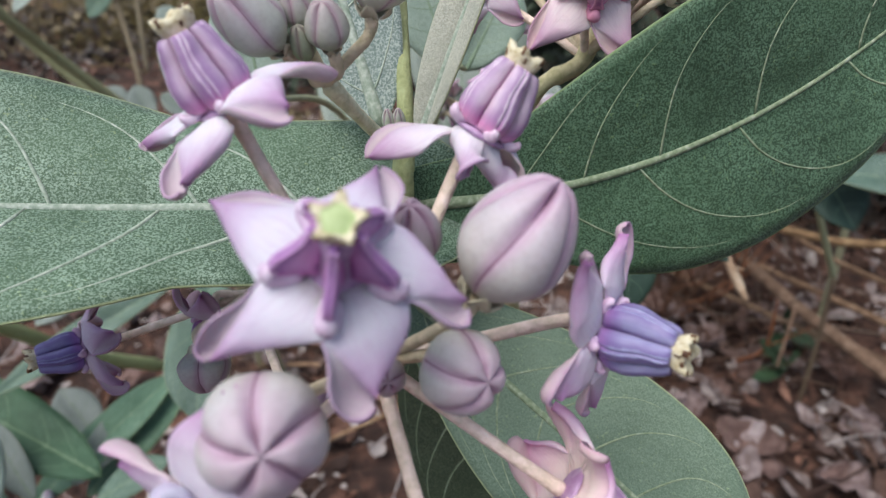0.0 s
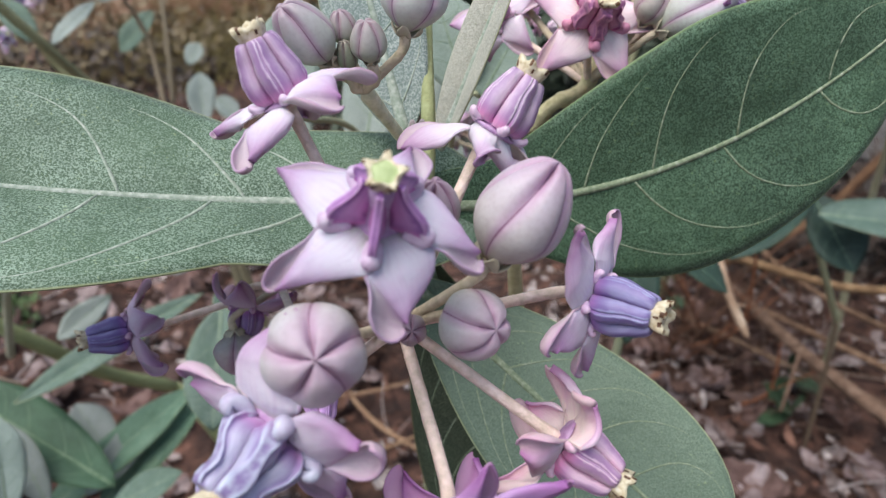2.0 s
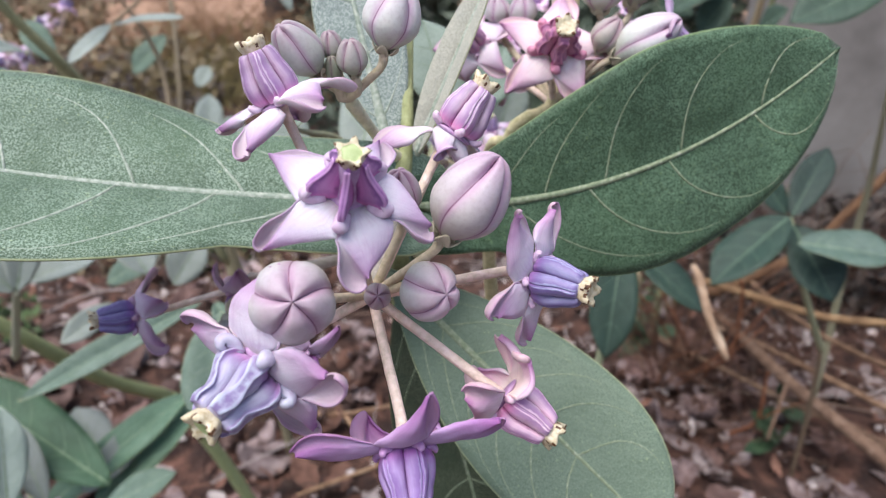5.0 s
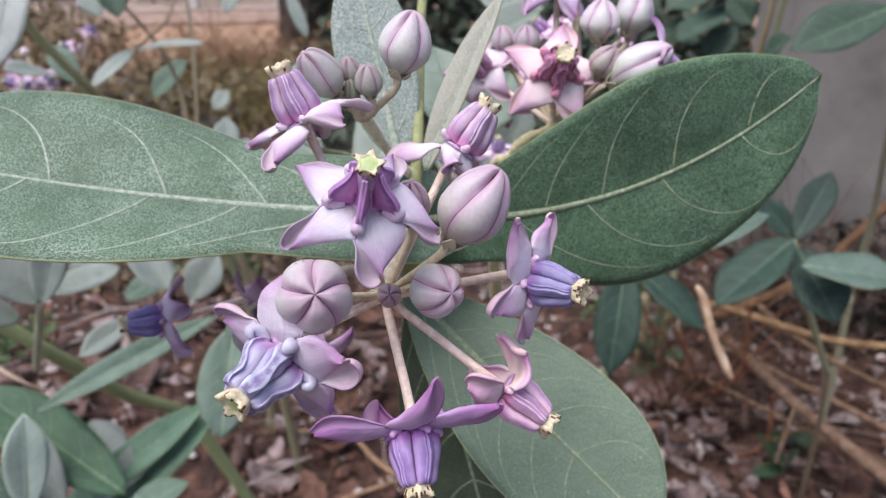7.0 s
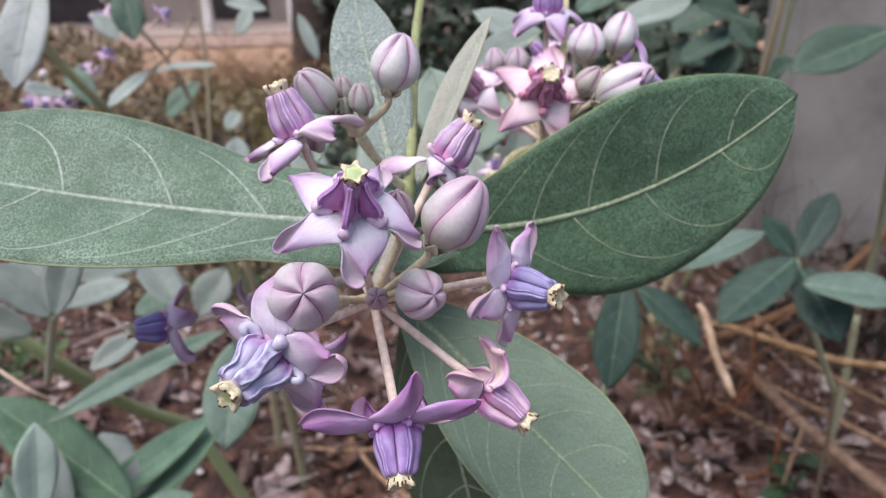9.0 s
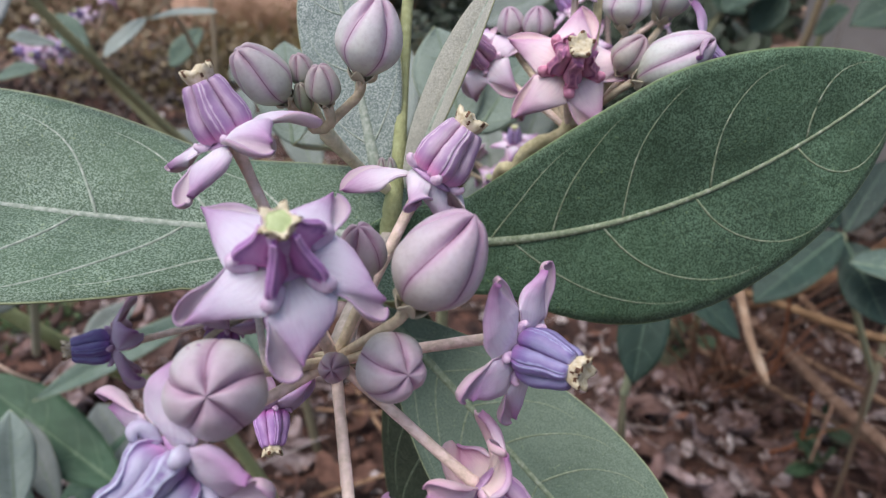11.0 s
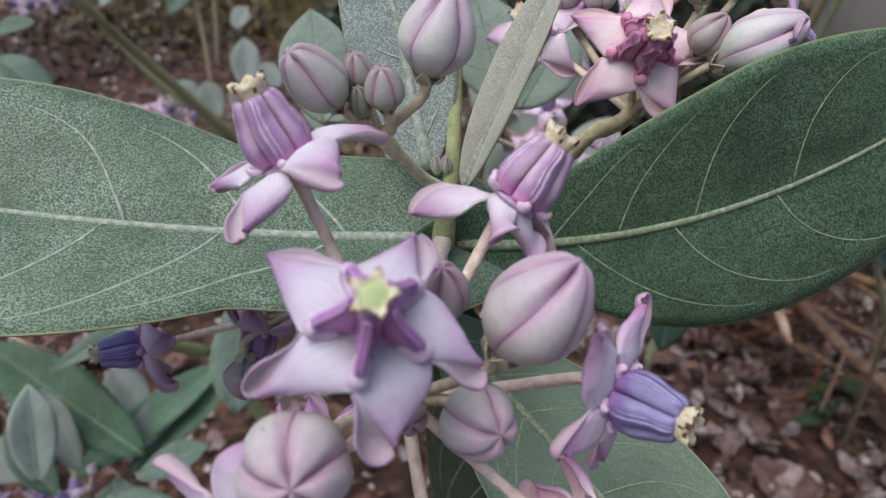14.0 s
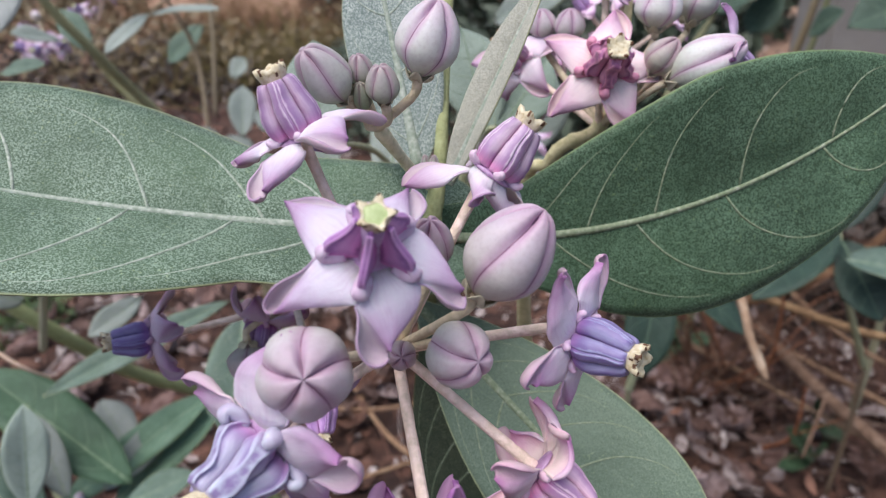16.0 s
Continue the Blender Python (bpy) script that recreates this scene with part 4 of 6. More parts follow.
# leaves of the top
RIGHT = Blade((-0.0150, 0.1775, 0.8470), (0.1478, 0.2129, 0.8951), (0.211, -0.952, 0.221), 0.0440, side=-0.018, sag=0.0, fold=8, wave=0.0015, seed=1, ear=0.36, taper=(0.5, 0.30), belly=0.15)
# Tint well under that of LEFT offsets the sun on this upright face.
leaf(plant, RIGHT, veins=([0.16, 0.28, 0.42, 0.60, 0.80], [0.20, 0.38, 0.57, 0.78]), label="large dark green mealy leaf with pale veins, dimmed by its tint", tint=(0.55, 0.74, 0.56))
LEFT = Blade((-0.0224, 0.1780, 0.8490), (-0.2050, 0.1400, 0.8900), (0.27, -0.33, 0.90), 0.043, side=0.006, fold=18, wave=0.0015, seed=2, ear=0.68)
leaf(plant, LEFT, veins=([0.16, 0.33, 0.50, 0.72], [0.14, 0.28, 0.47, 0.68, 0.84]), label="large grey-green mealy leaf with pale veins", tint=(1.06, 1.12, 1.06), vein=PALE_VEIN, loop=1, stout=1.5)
BACK = Blade((-0.0235, 0.1830, 0.8700), (-0.0418, 0.2169, 0.9440), (0.1, -0.9, 0.4), 0.0160, fold=8, peak=1.1, seed=3, point=0.95)
leaf(plant, BACK, [YOUNG, YOUNG], veins=3, rib=0.0016, label="young grey woolly upright leaf", tint=(1.1, 1.1, 1.1), vein=PALE_VEIN)
FOLDED = Blade((-0.0124, 0.1749, 0.8680), (0.0155, 0.1906, 0.9335), (-0.60, -0.7, 0.4), 0.0074, fold=42, peak=1.0, seed=4, sag=0.004, point=0.95)
leaf(plant, FOLDED, [WOOLLY, WOOLLY], vein_mesh=False, rib=0.0012, vein=PALE_VEIN, label="young folded grey woolly leaf", tint=(1.15, 1.12, 1.06))
LOWER = Blade((-0.0292, 0.1929, 0.8107), (0.0746, 0.1124, 0.7454), (0.1, -0.75, 0.62), 0.0315, fold=8, seed=5, side=0.0, wave=0.002)
leaf(plant, LOWER, [LOWER_LEAF, LEAF_BACK], veins=6, label="broad grey-green leaf below the flowers", tint=(1.16, 1.24, 1.15))
# The low tint holds the shade under the flowers besides the brownish green.
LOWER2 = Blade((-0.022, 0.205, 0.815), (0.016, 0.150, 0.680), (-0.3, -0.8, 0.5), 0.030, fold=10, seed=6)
leaf(plant, LOWER2, [FAR_LEAF, LEAF_BACK], veins=5, label="dark olive leaf under the flowers, shade put into its tint", tint=(0.55, 0.5, 0.34))


def island_random(nt, stops):
    g = nt.nodes.new("ShaderNodeNewGeometry")
    return ramp(nt, g.outputs["Random Per Island"], stops)


def litter_material():
    m, nt, b = mat("dry_litter", 0.85)
    c = island_random(nt, [(0.0, (0.012, 0.007, 0.005)), (0.32, (0.055, 0.027, 0.019)), (0.46, (0.19, 0.090, 0.062)), (0.58, (0.27, 0.130, 0.085)), (0.68, (0.40, 0.32, 0.30)), (1.0, (0.70, 0.63, 0.60))])
    c = mix(nt, math_node(nt, "MULTIPLY", noise_of(nt, 90, 5), 0.45), c, (0.07, 0.04, 0.03))
    nt.links.new(c, b.inputs["Base Color"])
    bump(nt, b, noise_of(nt, 250, 4), 0.5, 0.002)
    return m


LITTER = litter_material()
PALE = plain_material("pale_dead_leaf", [(0.3, (0.11, 0.075, 0.066)), (0.5, (0.26, 0.205, 0.195)), (0.75, (0.42, 0.36, 0.35))], 60, 0.85, 0.6, 300, 0.002, tint=True)


def height(x, y):
    return 0.02 * noise.noise((x * 1.7, y * 1.7, 0)) + 0.008 * noise.noise((x * 6, y * 6, 3))


def curled(rng, length, half, nu=6, nv=4):
    """Points of one shrivelled leaf, lying along x."""
    cu, cv, tw = rng.uniform(-1.2, 1.6), rng.uniform(-1.5, 1.8), rng.uniform(-0.8, 0.8)
    rows = []
    for i in range(nu):
        s = i / (nu - 1)
        w = half * math.sin(math.pi * (0.06 + 0.88 * s)) ** 0.8
        row = []
        for j in range(nv):
            v = -1 + 2 * j / (nv - 1)
            a = tw * (s - 0.5)
            jag = 1 + 0.28 * math.sin(s * 17 + cu * 9) * math.sin(s * 7 + cv * 5 + (2 if v > 0 else 0))
            y, z = w * v * jag, cv * w * v * v * 0.6 + 0.12 * w * math.sin(s * 12 + cv * 7)
            y, z = y * math.cos(a) - z * math.sin(a), y * math.sin(a) + z * math.cos(a)
            row.append(Vector((length * (s - 0.5), y, z + cu * length * (s - 0.5) ** 2)))
        rows.append(row)
    return rows


def litter_mesh(count, x0, x1, y0, y1, big, seed, m_leaf=None):
    rng = random.Random(seed)
    verts, faces = [], []
    for _ in range(count):
        x, y = rng.uniform(x0, x1), y0 + (y1 - y0) * rng.random() ** 1.3
        rows = curled(rng, rng.uniform(0.5, 1.0) * big, rng.uniform(0.12, 0.3) * big, 5, 4)
        m = Matrix.Translation((x, y, height(x, y) + rng.uniform(0.004, 0.03))) @ Euler((rng.uniform(-0.7, 0.7), rng.uniform(-0.7, 0.7), rng.uniform(0, 6.3))).to_matrix().to_4x4()
        k = len(verts)
        for r in rows:
            verts.extend(m @ p for p in r)
        for i in range(4):
            for j in range(3):
                a = k + i * 4 + j
                faces.append((a, a + 4, a + 5, a + 1))
    return mesh_of("leaf_litter", verts, faces, [m_leaf or LITTER])


tagged(piece("leaf_litter", litter_mesh(4000, -2.6, 2.4, 0.25, 4.2, 0.044, 3)), "brown and grey dry leaf litter on the soil", "leaf litter", kind="stuff")
tagged(piece("leaf_crumbs", litter_mesh(4200, -1.4, 1.7, 0.3, 2.4, 0.024, 8)), "crumbled brown leaf litter on the soil", "leaf litter", kind="stuff")
tagged(piece("dead_leaves", litter_mesh(300, 0.10, 1.5, 0.55, 1.75, 0.075, 15, PALE)), "bleached grey-pink dead leaves scattered on the litter", "leaf litter", kind="stuff")


def sticks_mesh(count, x0, x1, y0, y1, seed):
    rng = random.Random(seed)
    verts, faces = [], []
    for _ in range(count):
        x, y, a, l, r = rng.uniform(x0, x1), rng.uniform(y0, y1), rng.uniform(0, 6.3), rng.uniform(0.05, 0.26), rng.uniform(0.0007, 0.0022)
        k, z = len(verts), height(x, y) + rng.uniform(0.01, 0.05)
        lift = rng.uniform(-0.25, 0.35)
        wig = rng.uniform(-0.04, 0.04)
        for i in range(5):
            s = i / 4 - 0.5
            px = x + math.cos(a) * l * s - math.sin(a) * wig * (1 - 4 * s * s)
            py = y + math.sin(a) * l * s + math.cos(a) * wig * (1 - 4 * s * s)
            for c in range(4):
                q = c * math.pi / 2
                verts.append((px - math.sin(a) * r * math.cos(q), py + math.cos(a) * r * math.cos(q), z + lift * l * s + r * math.sin(q)))
        for i in range(4):
            for c in range(4):
                d = (c + 1) % 4
                faces.append((k + i * 4 + c, k + i * 4 + d, k + i * 4 + 4 + d, k + i * 4 + 4 + c))
    return mesh_of("dry_stalks", verts, faces, [LITTER])


tagged(piece("dry_stalks", sticks_mesh(1300, -1.6, 1.9, 0.35, 2.6, 4)), "thin dry stalks strewn over the soil", "dry stalks", kind="stuff")


def tangle_mesh(count, cx, cy, rx, ry, top, seed, m=None, stout=1.0):
    """Dead stems of a weed patch: thin bent stalks leaning every way over one another, with forks."""
    rng = random.Random(seed)
    verts, faces = [], []

    def stalk(p, d, l, r):
        k, n = len(verts), 6
        bend = Vector((rng.uniform(-1, 1), rng.uniform(-1, 1), rng.uniform(-0.9, 0.3))) * 0.5
        pts = []
        for i in range(n):
            s = i / (n - 1)
            pts.append(p + (d + bend * s) * (l * s))
        for i, c in enumerate(pts):
            rr = r * (1 - 0.6 * i / (n - 1))
            for a in range(4):
                verts.append(c + Vector((math.cos(a * 1.571) * rr, math.sin(a * 1.571) * rr * 0.7, math.sin(a * 1.571) * rr * 0.7)))
        for i in range(n - 1):
            for a in range(4):
                e = (a + 1) % 4
                faces.append((k + i * 4 + a, k + i * 4 + e, k + i * 4 + 4 + e, k + i * 4 + 4 + a))
        return pts

    for _ in range(count):
        x, y = cx + rng.gauss(0, 0.5) * rx, cy + rng.gauss(0, 0.5) * ry
        a = rng.uniform(0, 6.3)
        d = Vector((math.cos(a) * 0.7, math.sin(a) * 0.7, rng.uniform(0.15, 1.1))).normalized()
        pts = stalk(Vector((x, y, height(x, y))), d, top * rng.uniform(0.5, 1.2), stout * rng.uniform(0.0008, 0.0024))
        for i in (2, 3, 4):
            if rng.random() < 0.6:
                b = rng.uniform(0, 6.3)
                stalk(pts[i], Vector((math.cos(b), math.sin(b), rng.uniform(0, 0.8))).normalized(), top * rng.uniform(0.12, 0.35), 0.0009 * stout)
    return mesh_of("dead_weeds", verts, faces, [m or STALK])


def stalk_material():
    m, nt, b = mat("dead_stalk", 0.9)
    c = island_random(nt, [(0.0, (0.02, 0.010, 0.008)), (0.45, (0.060, 0.024, 0.015)), (0.7, (0.12, 0.052, 0.032)), (0.92, (0.19, 0.11, 0.075)), (1.0, (0.34, 0.26, 0.20))])
    c = mix(nt, math_node(nt, "MULTIPLY", noise_of(nt, 60, 4), 0.6), c, (0.09, 0.045, 0.03))
    nt.links.new(c, b.inputs["Base Color"])
    bump(nt, b, noise_of(nt, 400, 3), 0.4, 0.001)
    return m


STALK = stalk_material()
tagged(piece("dead_weeds", tangle_mesh(100, 0.47, 1.12, 0.22, 0.22, 0.34, 31)), "tangle of dead reddish-brown weed stems", "dead weeds", kind="stuff")
tagged(piece("dead_weeds", tangle_mesh(150, 0.85, 1.15, 0.45, 0.35, 0.20, 32)), "low tangle of dead brown weed stems", "dead weeds", kind="stuff")
tagged(piece("dead_weeds", tangle_mesh(60, 0.40, 0.80, 0.30, 0.20, 0.12, 33)), "low tangle of dead brown weed stems", "dead weeds", kind="stuff")
tagged(piece("dead_weeds", tangle_mesh(240, 0.80, 1.52, 0.40, 0.12, 0.55, 35)), "tall tangle of dead brown weed stems before the wall", "dead weeds", kind="stuff")
tagged(piece("dead_weeds", tangle_mesh(220, -0.40, 1.10, 0.50, 0.35, 0.14, 34)), "low tangle of dead brown weed stems", "dead weeds", kind="stuff")

# larger dead leaves
rng = random.Random(21)
for k in range(215):
    x, y = (rng.uniform(0.20, 0.66), rng.uniform(0.66, 1.20)) if k < 65 else (rng.uniform(-1.1, -0.2), rng.uniform(0.75, 1.7))
    near = k < 42
    rows = curled(rng, rng.uniform(0.05, 0.11) if near else rng.uniform(0.04, 0.105), rng.uniform(0.018, 0.034) if near else rng.uniform(0.012, 0.030), 9, 6)
    uv = [[(i / 8, abs(-1 + 2 * j / 5)) for j in range(6)] for i in range(9)]
    me = sheet("dry_leaf", np.array([[tuple(p) for p in r] for r in rows]), 0.0006, [PALE, PALE], uv)
    m = Matrix.Translation((x, y, height(x, y) + rng.uniform(0.02, 0.04))) @ Euler((rng.uniform(-0.5, 0.5), rng.uniform(-0.5, 0.5), rng.uniform(0, 6.3))).to_matrix().to_4x4()
    shade = rng.choice([(1.35, 1.32, 1.36), (0.9, 0.80, 0.80), (0.6, 0.45, 0.40), (0.42, 0.29, 0.23)]) if near else rng.choice([(1.0, 0.95, 0.96), (1.35, 1.28, 1.3), (0.66, 0.50, 0.46), (0.4, 0.3, 0.26), (0.55, 0.34, 0.24)])
    tagged(piece("dry_leaf", me, None, m, tint=shade), "curled pale grey-brown dead leaf on the soil", "dead leaf", "dead leaves on the soil")


# dead branches
def branch(ctrl, radii, label, tint=None, n=26, name="dry_branch", seed=1, twigs=()):
    ob = thing(name, tuple(ctrl[0]), label, "branch", "dead branches by the wall")
    piece("limb", tube("limb", ctrl, radii, [BARK], 10, n, 0.18, seed), ob, tint=tint)
    for t in twigs:
        piece("twig", tube("twig", t, [radii[0] * 0.4, radii[-1] * 0.3], [BARK], 6, 10, 0.2, seed + 1), ob, tint=tint)
    return ob


branch([(0.250, 0.628, 0.568), (0.257, 0.619, 0.556), (0.266, 0.593, 0.520), (0.275, 0.580, 0.500), (0.284, 0.567, 0.481)], [0.0030, 0.0048, 0.0045, 0.0050, 0.0030], "pale bent dry twig hanging among dead stalks", (1.9, 1.95, 1.95),
       twigs=[[(0.268, 0.588, 0.512), (0.276, 0.57, 0.52)]])
branch([(0.40, 1.04, 0.30), (0.429, 1.018, 0.310), (0.509, 0.921, 0.325), (0.577, 0.874, 0.329), (0.69, 0.83, 0.346)], [0.006, 0.007, 0.007, 0.0065, 0.006], "long straw-coloured dry cane above the litter", (0.95, 0.86, 0.64))
branch([(0.47, 1.30, 0.10), (0.524, 1.213, 0.113), (0.572, 0.953, 0.138), (0.628, 0.746, 0.156), (0.66, 0.60, 0.16)], [0.010, 0.012, 0.012, 0.011, 0.009], "thick grey-brown fallen branch", (0.8, 0.74, 0.74),
       twigs=[[(0.57, 0.96, 0.14), (0.50, 0.85, 0.10)], [(0.60, 0.85, 0.15), (0.70, 0.80, 0.12)]])
branch([(0.43, 1.15, 0.20), (0.484, 1.104, 0.248), (0.615, 1.098, 0.333), (0.755, 1.123, 0.487), (0.9, 1.15, 0.62)], [0.009, 0.010, 0.009, 0.009, 0.008], "brown slanting dead branch against the wall", (0.55, 0.42, 0.30))
branch([(0.50, 1.20, 0.28), (0.56, 1.00, 0.26), (0.66, 0.86, 0.25), (0.80, 0.75, 0.26)], [0.005, 0.005, 0.005, 0.004], "thin tan dead branch", (0.7, 0.62, 0.55))
branch([(0.42, 1.12, 0.02), (0.47, 1.00, 0.16), (0.45, 0.94, 0.33), (0.43, 0.92, 0.38)], [0.003, 0.003, 0.0025, 0.002], "thin reddish dry stalk", (1.3, 0.75, 0.5), twigs=[[(0.47, 1.00, 0.16), (0.53, 0.98, 0.26)], [(0.46, 0.96, 0.25), (0.40, 0.93, 0.31)]])
branch([(0.48, 0.95, 0.02), (0.50, 0.90, 0.10), (0.49, 0.88, 0.22)], [0.003, 0.003, 0.002], "thin reddish dry stalk", (1.3, 0.7, 0.45), twigs=[[(0.50, 0.90, 0.10), (0.56, 0.88, 0.16)]])
branch([(0.38, 1.25, 0.05), (0.45, 1.12, 0.08), (0.62, 0.92, 0.09), (0.78, 0.80, 0.07)], [0.006, 0.006, 0.005, 0.004], "grey-brown fallen stick in the litter", (0.8, 0.75, 0.7))
branch([(0.55, 1.30, 0.04), (0.70, 1.05, 0.07), (0.83, 0.90, 0.06)], [0.007, 0.007, 0.005], "grey-brown fallen stick in the litter", (0.9, 0.82, 0.75))
branch([(-0.30, 1.05, 0.04), (-0.20, 0.90, 0.05), (-0.08, 0.80, 0.06), (0.05, 0.76, 0.04)], [0.004, 0.005, 0.005, 0.003], "pale dry stick lying in the litter", (1.5, 1.4, 1.25))
branch([(-0.42, 1.00, 0.03), (-0.25, 0.97, 0.05), (-0.12, 1.02, 0.04)], [0.004, 0.004, 0.003], "pale dry stick lying in the litter", (1.3, 1.2, 1.1))
branch([(-0.28, 0.72, 0.10), (-0.15, 0.80, 0.09), (0.0, 0.92, 0.05)], [0.003, 0.003, 0.002], "thin pale dry stick in the litter", (1.5, 1.4, 1.2))
rng = random.Random(9)
for k in range(22):
    a, l = rng.uniform(-0.9, 0.9), rng.uniform(0.18, 0.42)
    x, y = 0.42 + rng.uniform(-0.05, 0.05), 1.12 + rng.uniform(-0.05, 0.05)
    branch([(x, y, 0.02), (x + math.sin(a) * l * 0.4, y - rng.uniform(0, 0.08), l * 0.62), (x + math.sin(a) * l * 0.9, y - rng.uniform(0.0, 0.2), l * rng.uniform(0.7, 1.1))],
           [0.0026, 0.0022, 0.0012], "thin dry brown stalk in a dead clump", rng.choice([(0.55, 0.42, 0.36), (0.75, 0.45, 0.32), (0.45, 0.36, 0.32)]), 14, "dry_stalk", k)


# far end: house with a verandah, a trunk and scrub
PLASTER = plain_material("pink_plaster", [(0.3, (0.42, 0.33, 0.28)), (0.7, (0.55, 0.45, 0.40))], 2, 0.9, 0.4, 12, 0.01)
WHITE = plain_material("white_paint", [(0.3, (0.62, 0.60, 0.58)), (0.7, (0.80, 0.79, 0.78))], 3, 0.6, 0.2, 20, 0.004)
DARKWOOD = plain_material("dark_bark", [(0.3, (0.035, 0.024, 0.020)), (0.7, (0.10, 0.07, 0.055))], 14, 0.9, 0.8, 30, 0.02)
# Dark colour of the panels that stand for shade inside the house openings.
SHADE = plain_material("doorway_shade", [(0.3, (0.05, 0.04, 0.04)), (0.7, (0.10, 0.08, 0.075))], 4, 0.8)
ROOFTILE = plain_material("roof_tile", [(0.3, (0.22, 0.10, 0.06)), (0.7, (0.34, 0.17, 0.11))], 5, 0.9)
DUSTY = plain_material("dusty_plaster", [(0.3, (0.27, 0.185, 0.15)), (0.5, (0.36, 0.255, 0.21)), (0.75, (0.46, 0.35, 0.30))], 3, 0.9, 0.3, 30, 0.004)
house = thing("house", (-3.5, 9.45, 0.0), "low pink-plastered house with white verandah posts", "house")
for name, x0, y0, z0, x1, y1, z1, m, lab in (
        ("wall", -9.0, 9.53, 0.0, -6.2, 9.73, 3.0, PLASTER, "pink plaster wall"), ("wall", -4.8, 9.53, 0.0, -3.88, 9.73, 3.0, PLASTER, "pink plaster wall"),
        ("wall", -3.05, 9.53, 0.0, 2.0, 9.73, 3.0, PLASTER, "pink plaster wall"), ("wall", -6.2, 9.53, 2.1, -4.8, 9.73, 3.0, PLASTER, ""), ("wall", -3.88, 9.53, 2.1, -3.05, 9.73, 3.0, PLASTER, ""),
        ("door", -6.2, 9.58, 0.0, -4.8, 9.65, 2.1, SHADE, "dark panel for the shade in a doorway"), ("door", -3.88, 9.58, 0.0, -3.05, 9.65, 2.1, SHADE, "dark panel for the shade in a doorway"),
        ("plinth", -9.2, 8.0, 0.0, 2.2, 9.53, 0.06, PLASTER, "low plaster verandah floor"), ("apron", -9.4, 7.1, 0.0, 2.4, 8.0, 0.03, DUSTY, "dusty pink-brown plaster apron"),
        ("roof", -9.5, 7.9, 3.0, 2.5, 11.1, 3.15, ROOFTILE, "tiled roof"), ("back_wall", -9.0, 10.9, 0.0, 2.0, 11.1, 3.0, PLASTER, "")):
    piece(name, box_mesh(name, x0, y0, z0, x1, y1, z1, m, 0.015), house, None, lab)
for x in (-6.3, -3.33, -2.32, -1.0):
    piece("post", box_mesh("post", x - 0.055, 8.05, 0.06, x + 0.055, 8.16, 3.0, WHITE, 0.01), house, None, "white verandah post")

trunk = thing("tree_trunk", (-1.25, 4.85, 0), "dark brown bark of a tree trunk", "tree")
piece("trunk", tube("trunk", [(-1.28, 4.87, -0.05), (-1.25, 4.85, 0.3), (-1.22, 4.84, 1.0), (-1.27, 4.85, 2.2), (-1.2, 4.9, 4.0)], [0.24, 0.165, 0.15, 0.14, 0.11], [DARKWOOD], 18, 40, 0.10, 2), trunk)
for k in range(5):
    a = k * 1.3
    piece("limb", tube("limb", [(-1.22, 4.88, 3.2 + 0.2 * k), (-1.2 + 0.8 * math.cos(a), 4.9 + 0.8 * math.sin(a), 4.0 + 0.2 * k), (-1.2 + 1.8 * math.cos(a), 4.9 + 1.8 * math.sin(a), 4.8 + 0.2 * k)], [0.08, 0.05, 0.02], [DARKWOOD], 10, 14, 0.1, k), trunk)

SCRUB = leaf_material("scrub_leaf", (0.13, 0.095, 0.045), (0.22, 0.16, 0.08), (0.34, 0.26, 0.16), 0.3)
SCRUB_DARK = leaf_material("dark_scrub_leaf", (0.02, 0.035, 0.02), (0.05, 0.075, 0.04), (0.14, 0.17, 0.12), 0.3)


def scrub_mesh(count, cx, cy, rx, ry, h, size, seed, m):
    rng = random.Random(seed)
    verts, faces = [], []
    for _ in range(count):
        a, q = rng.uniform(0, 6.3), rng.random() ** 0.5
        z = h * rng.random() ** 1.2 * (1 - 0.5 * q * q)
        p = Vector((cx + rx * q * math.cos(a), cy + ry * q * math.sin(a), z))
        r = Euler((rng.uniform(-1.2, 1.2), rng.uniform(-1.2, 1.2), rng.uniform(0, 6.3))).to_matrix()
        l, w = size * rng.uniform(0.6, 1.3), size * rng.uniform(0.18, 0.35)
        k = len(verts)
        for o in ((0, 0, 0), (l * 0.4, w, 0.1 * l), (l * 0.5, 0, -0.03 * l), (l * 0.4, -w, 0.1 * l), (l, 0, -0.12 * l)):
            verts.append(p + r @ Vector(o))
        faces += [(k, k + 2, k + 1), (k, k + 3, k + 2), (k + 1, k + 2, k + 4), (k + 2, k + 3, k + 4)]
    return mesh_of("scrub", verts, faces, [m])


def scrub(cx, cy, rx, ry, h, size, n, seed, label, m=None):
    ob = tagged(piece("scrub", scrub_mesh(n, cx, cy, rx, ry, h, size, seed, m or SCRUB)), label, "scrub", kind="stuff")
    return ob


OLIVE = plain_material("olive_grass", [(0.3, (0.10, 0.085, 0.03)), (0.5, (0.20, 0.16, 0.06)), (0.75, (0.30, 0.21, 0.11))], 9, 0.9, 0.3, 60, 0.004)
tagged(piece("dry_grass", tangle_mesh(650, -1.3, 3.7, 0.75, 0.5, 0.36, 41, OLIVE, 2.6)), "olive-brown dry grass in front of the tree", "grass", kind="stuff")
RUSTY = plain_material("rusty_grass", [(0.3, (0.13, 0.07, 0.035)), (0.5, (0.24, 0.135, 0.07)), (0.75, (0.34, 0.20, 0.12))], 9, 0.9, 0.3, 60, 0.004)
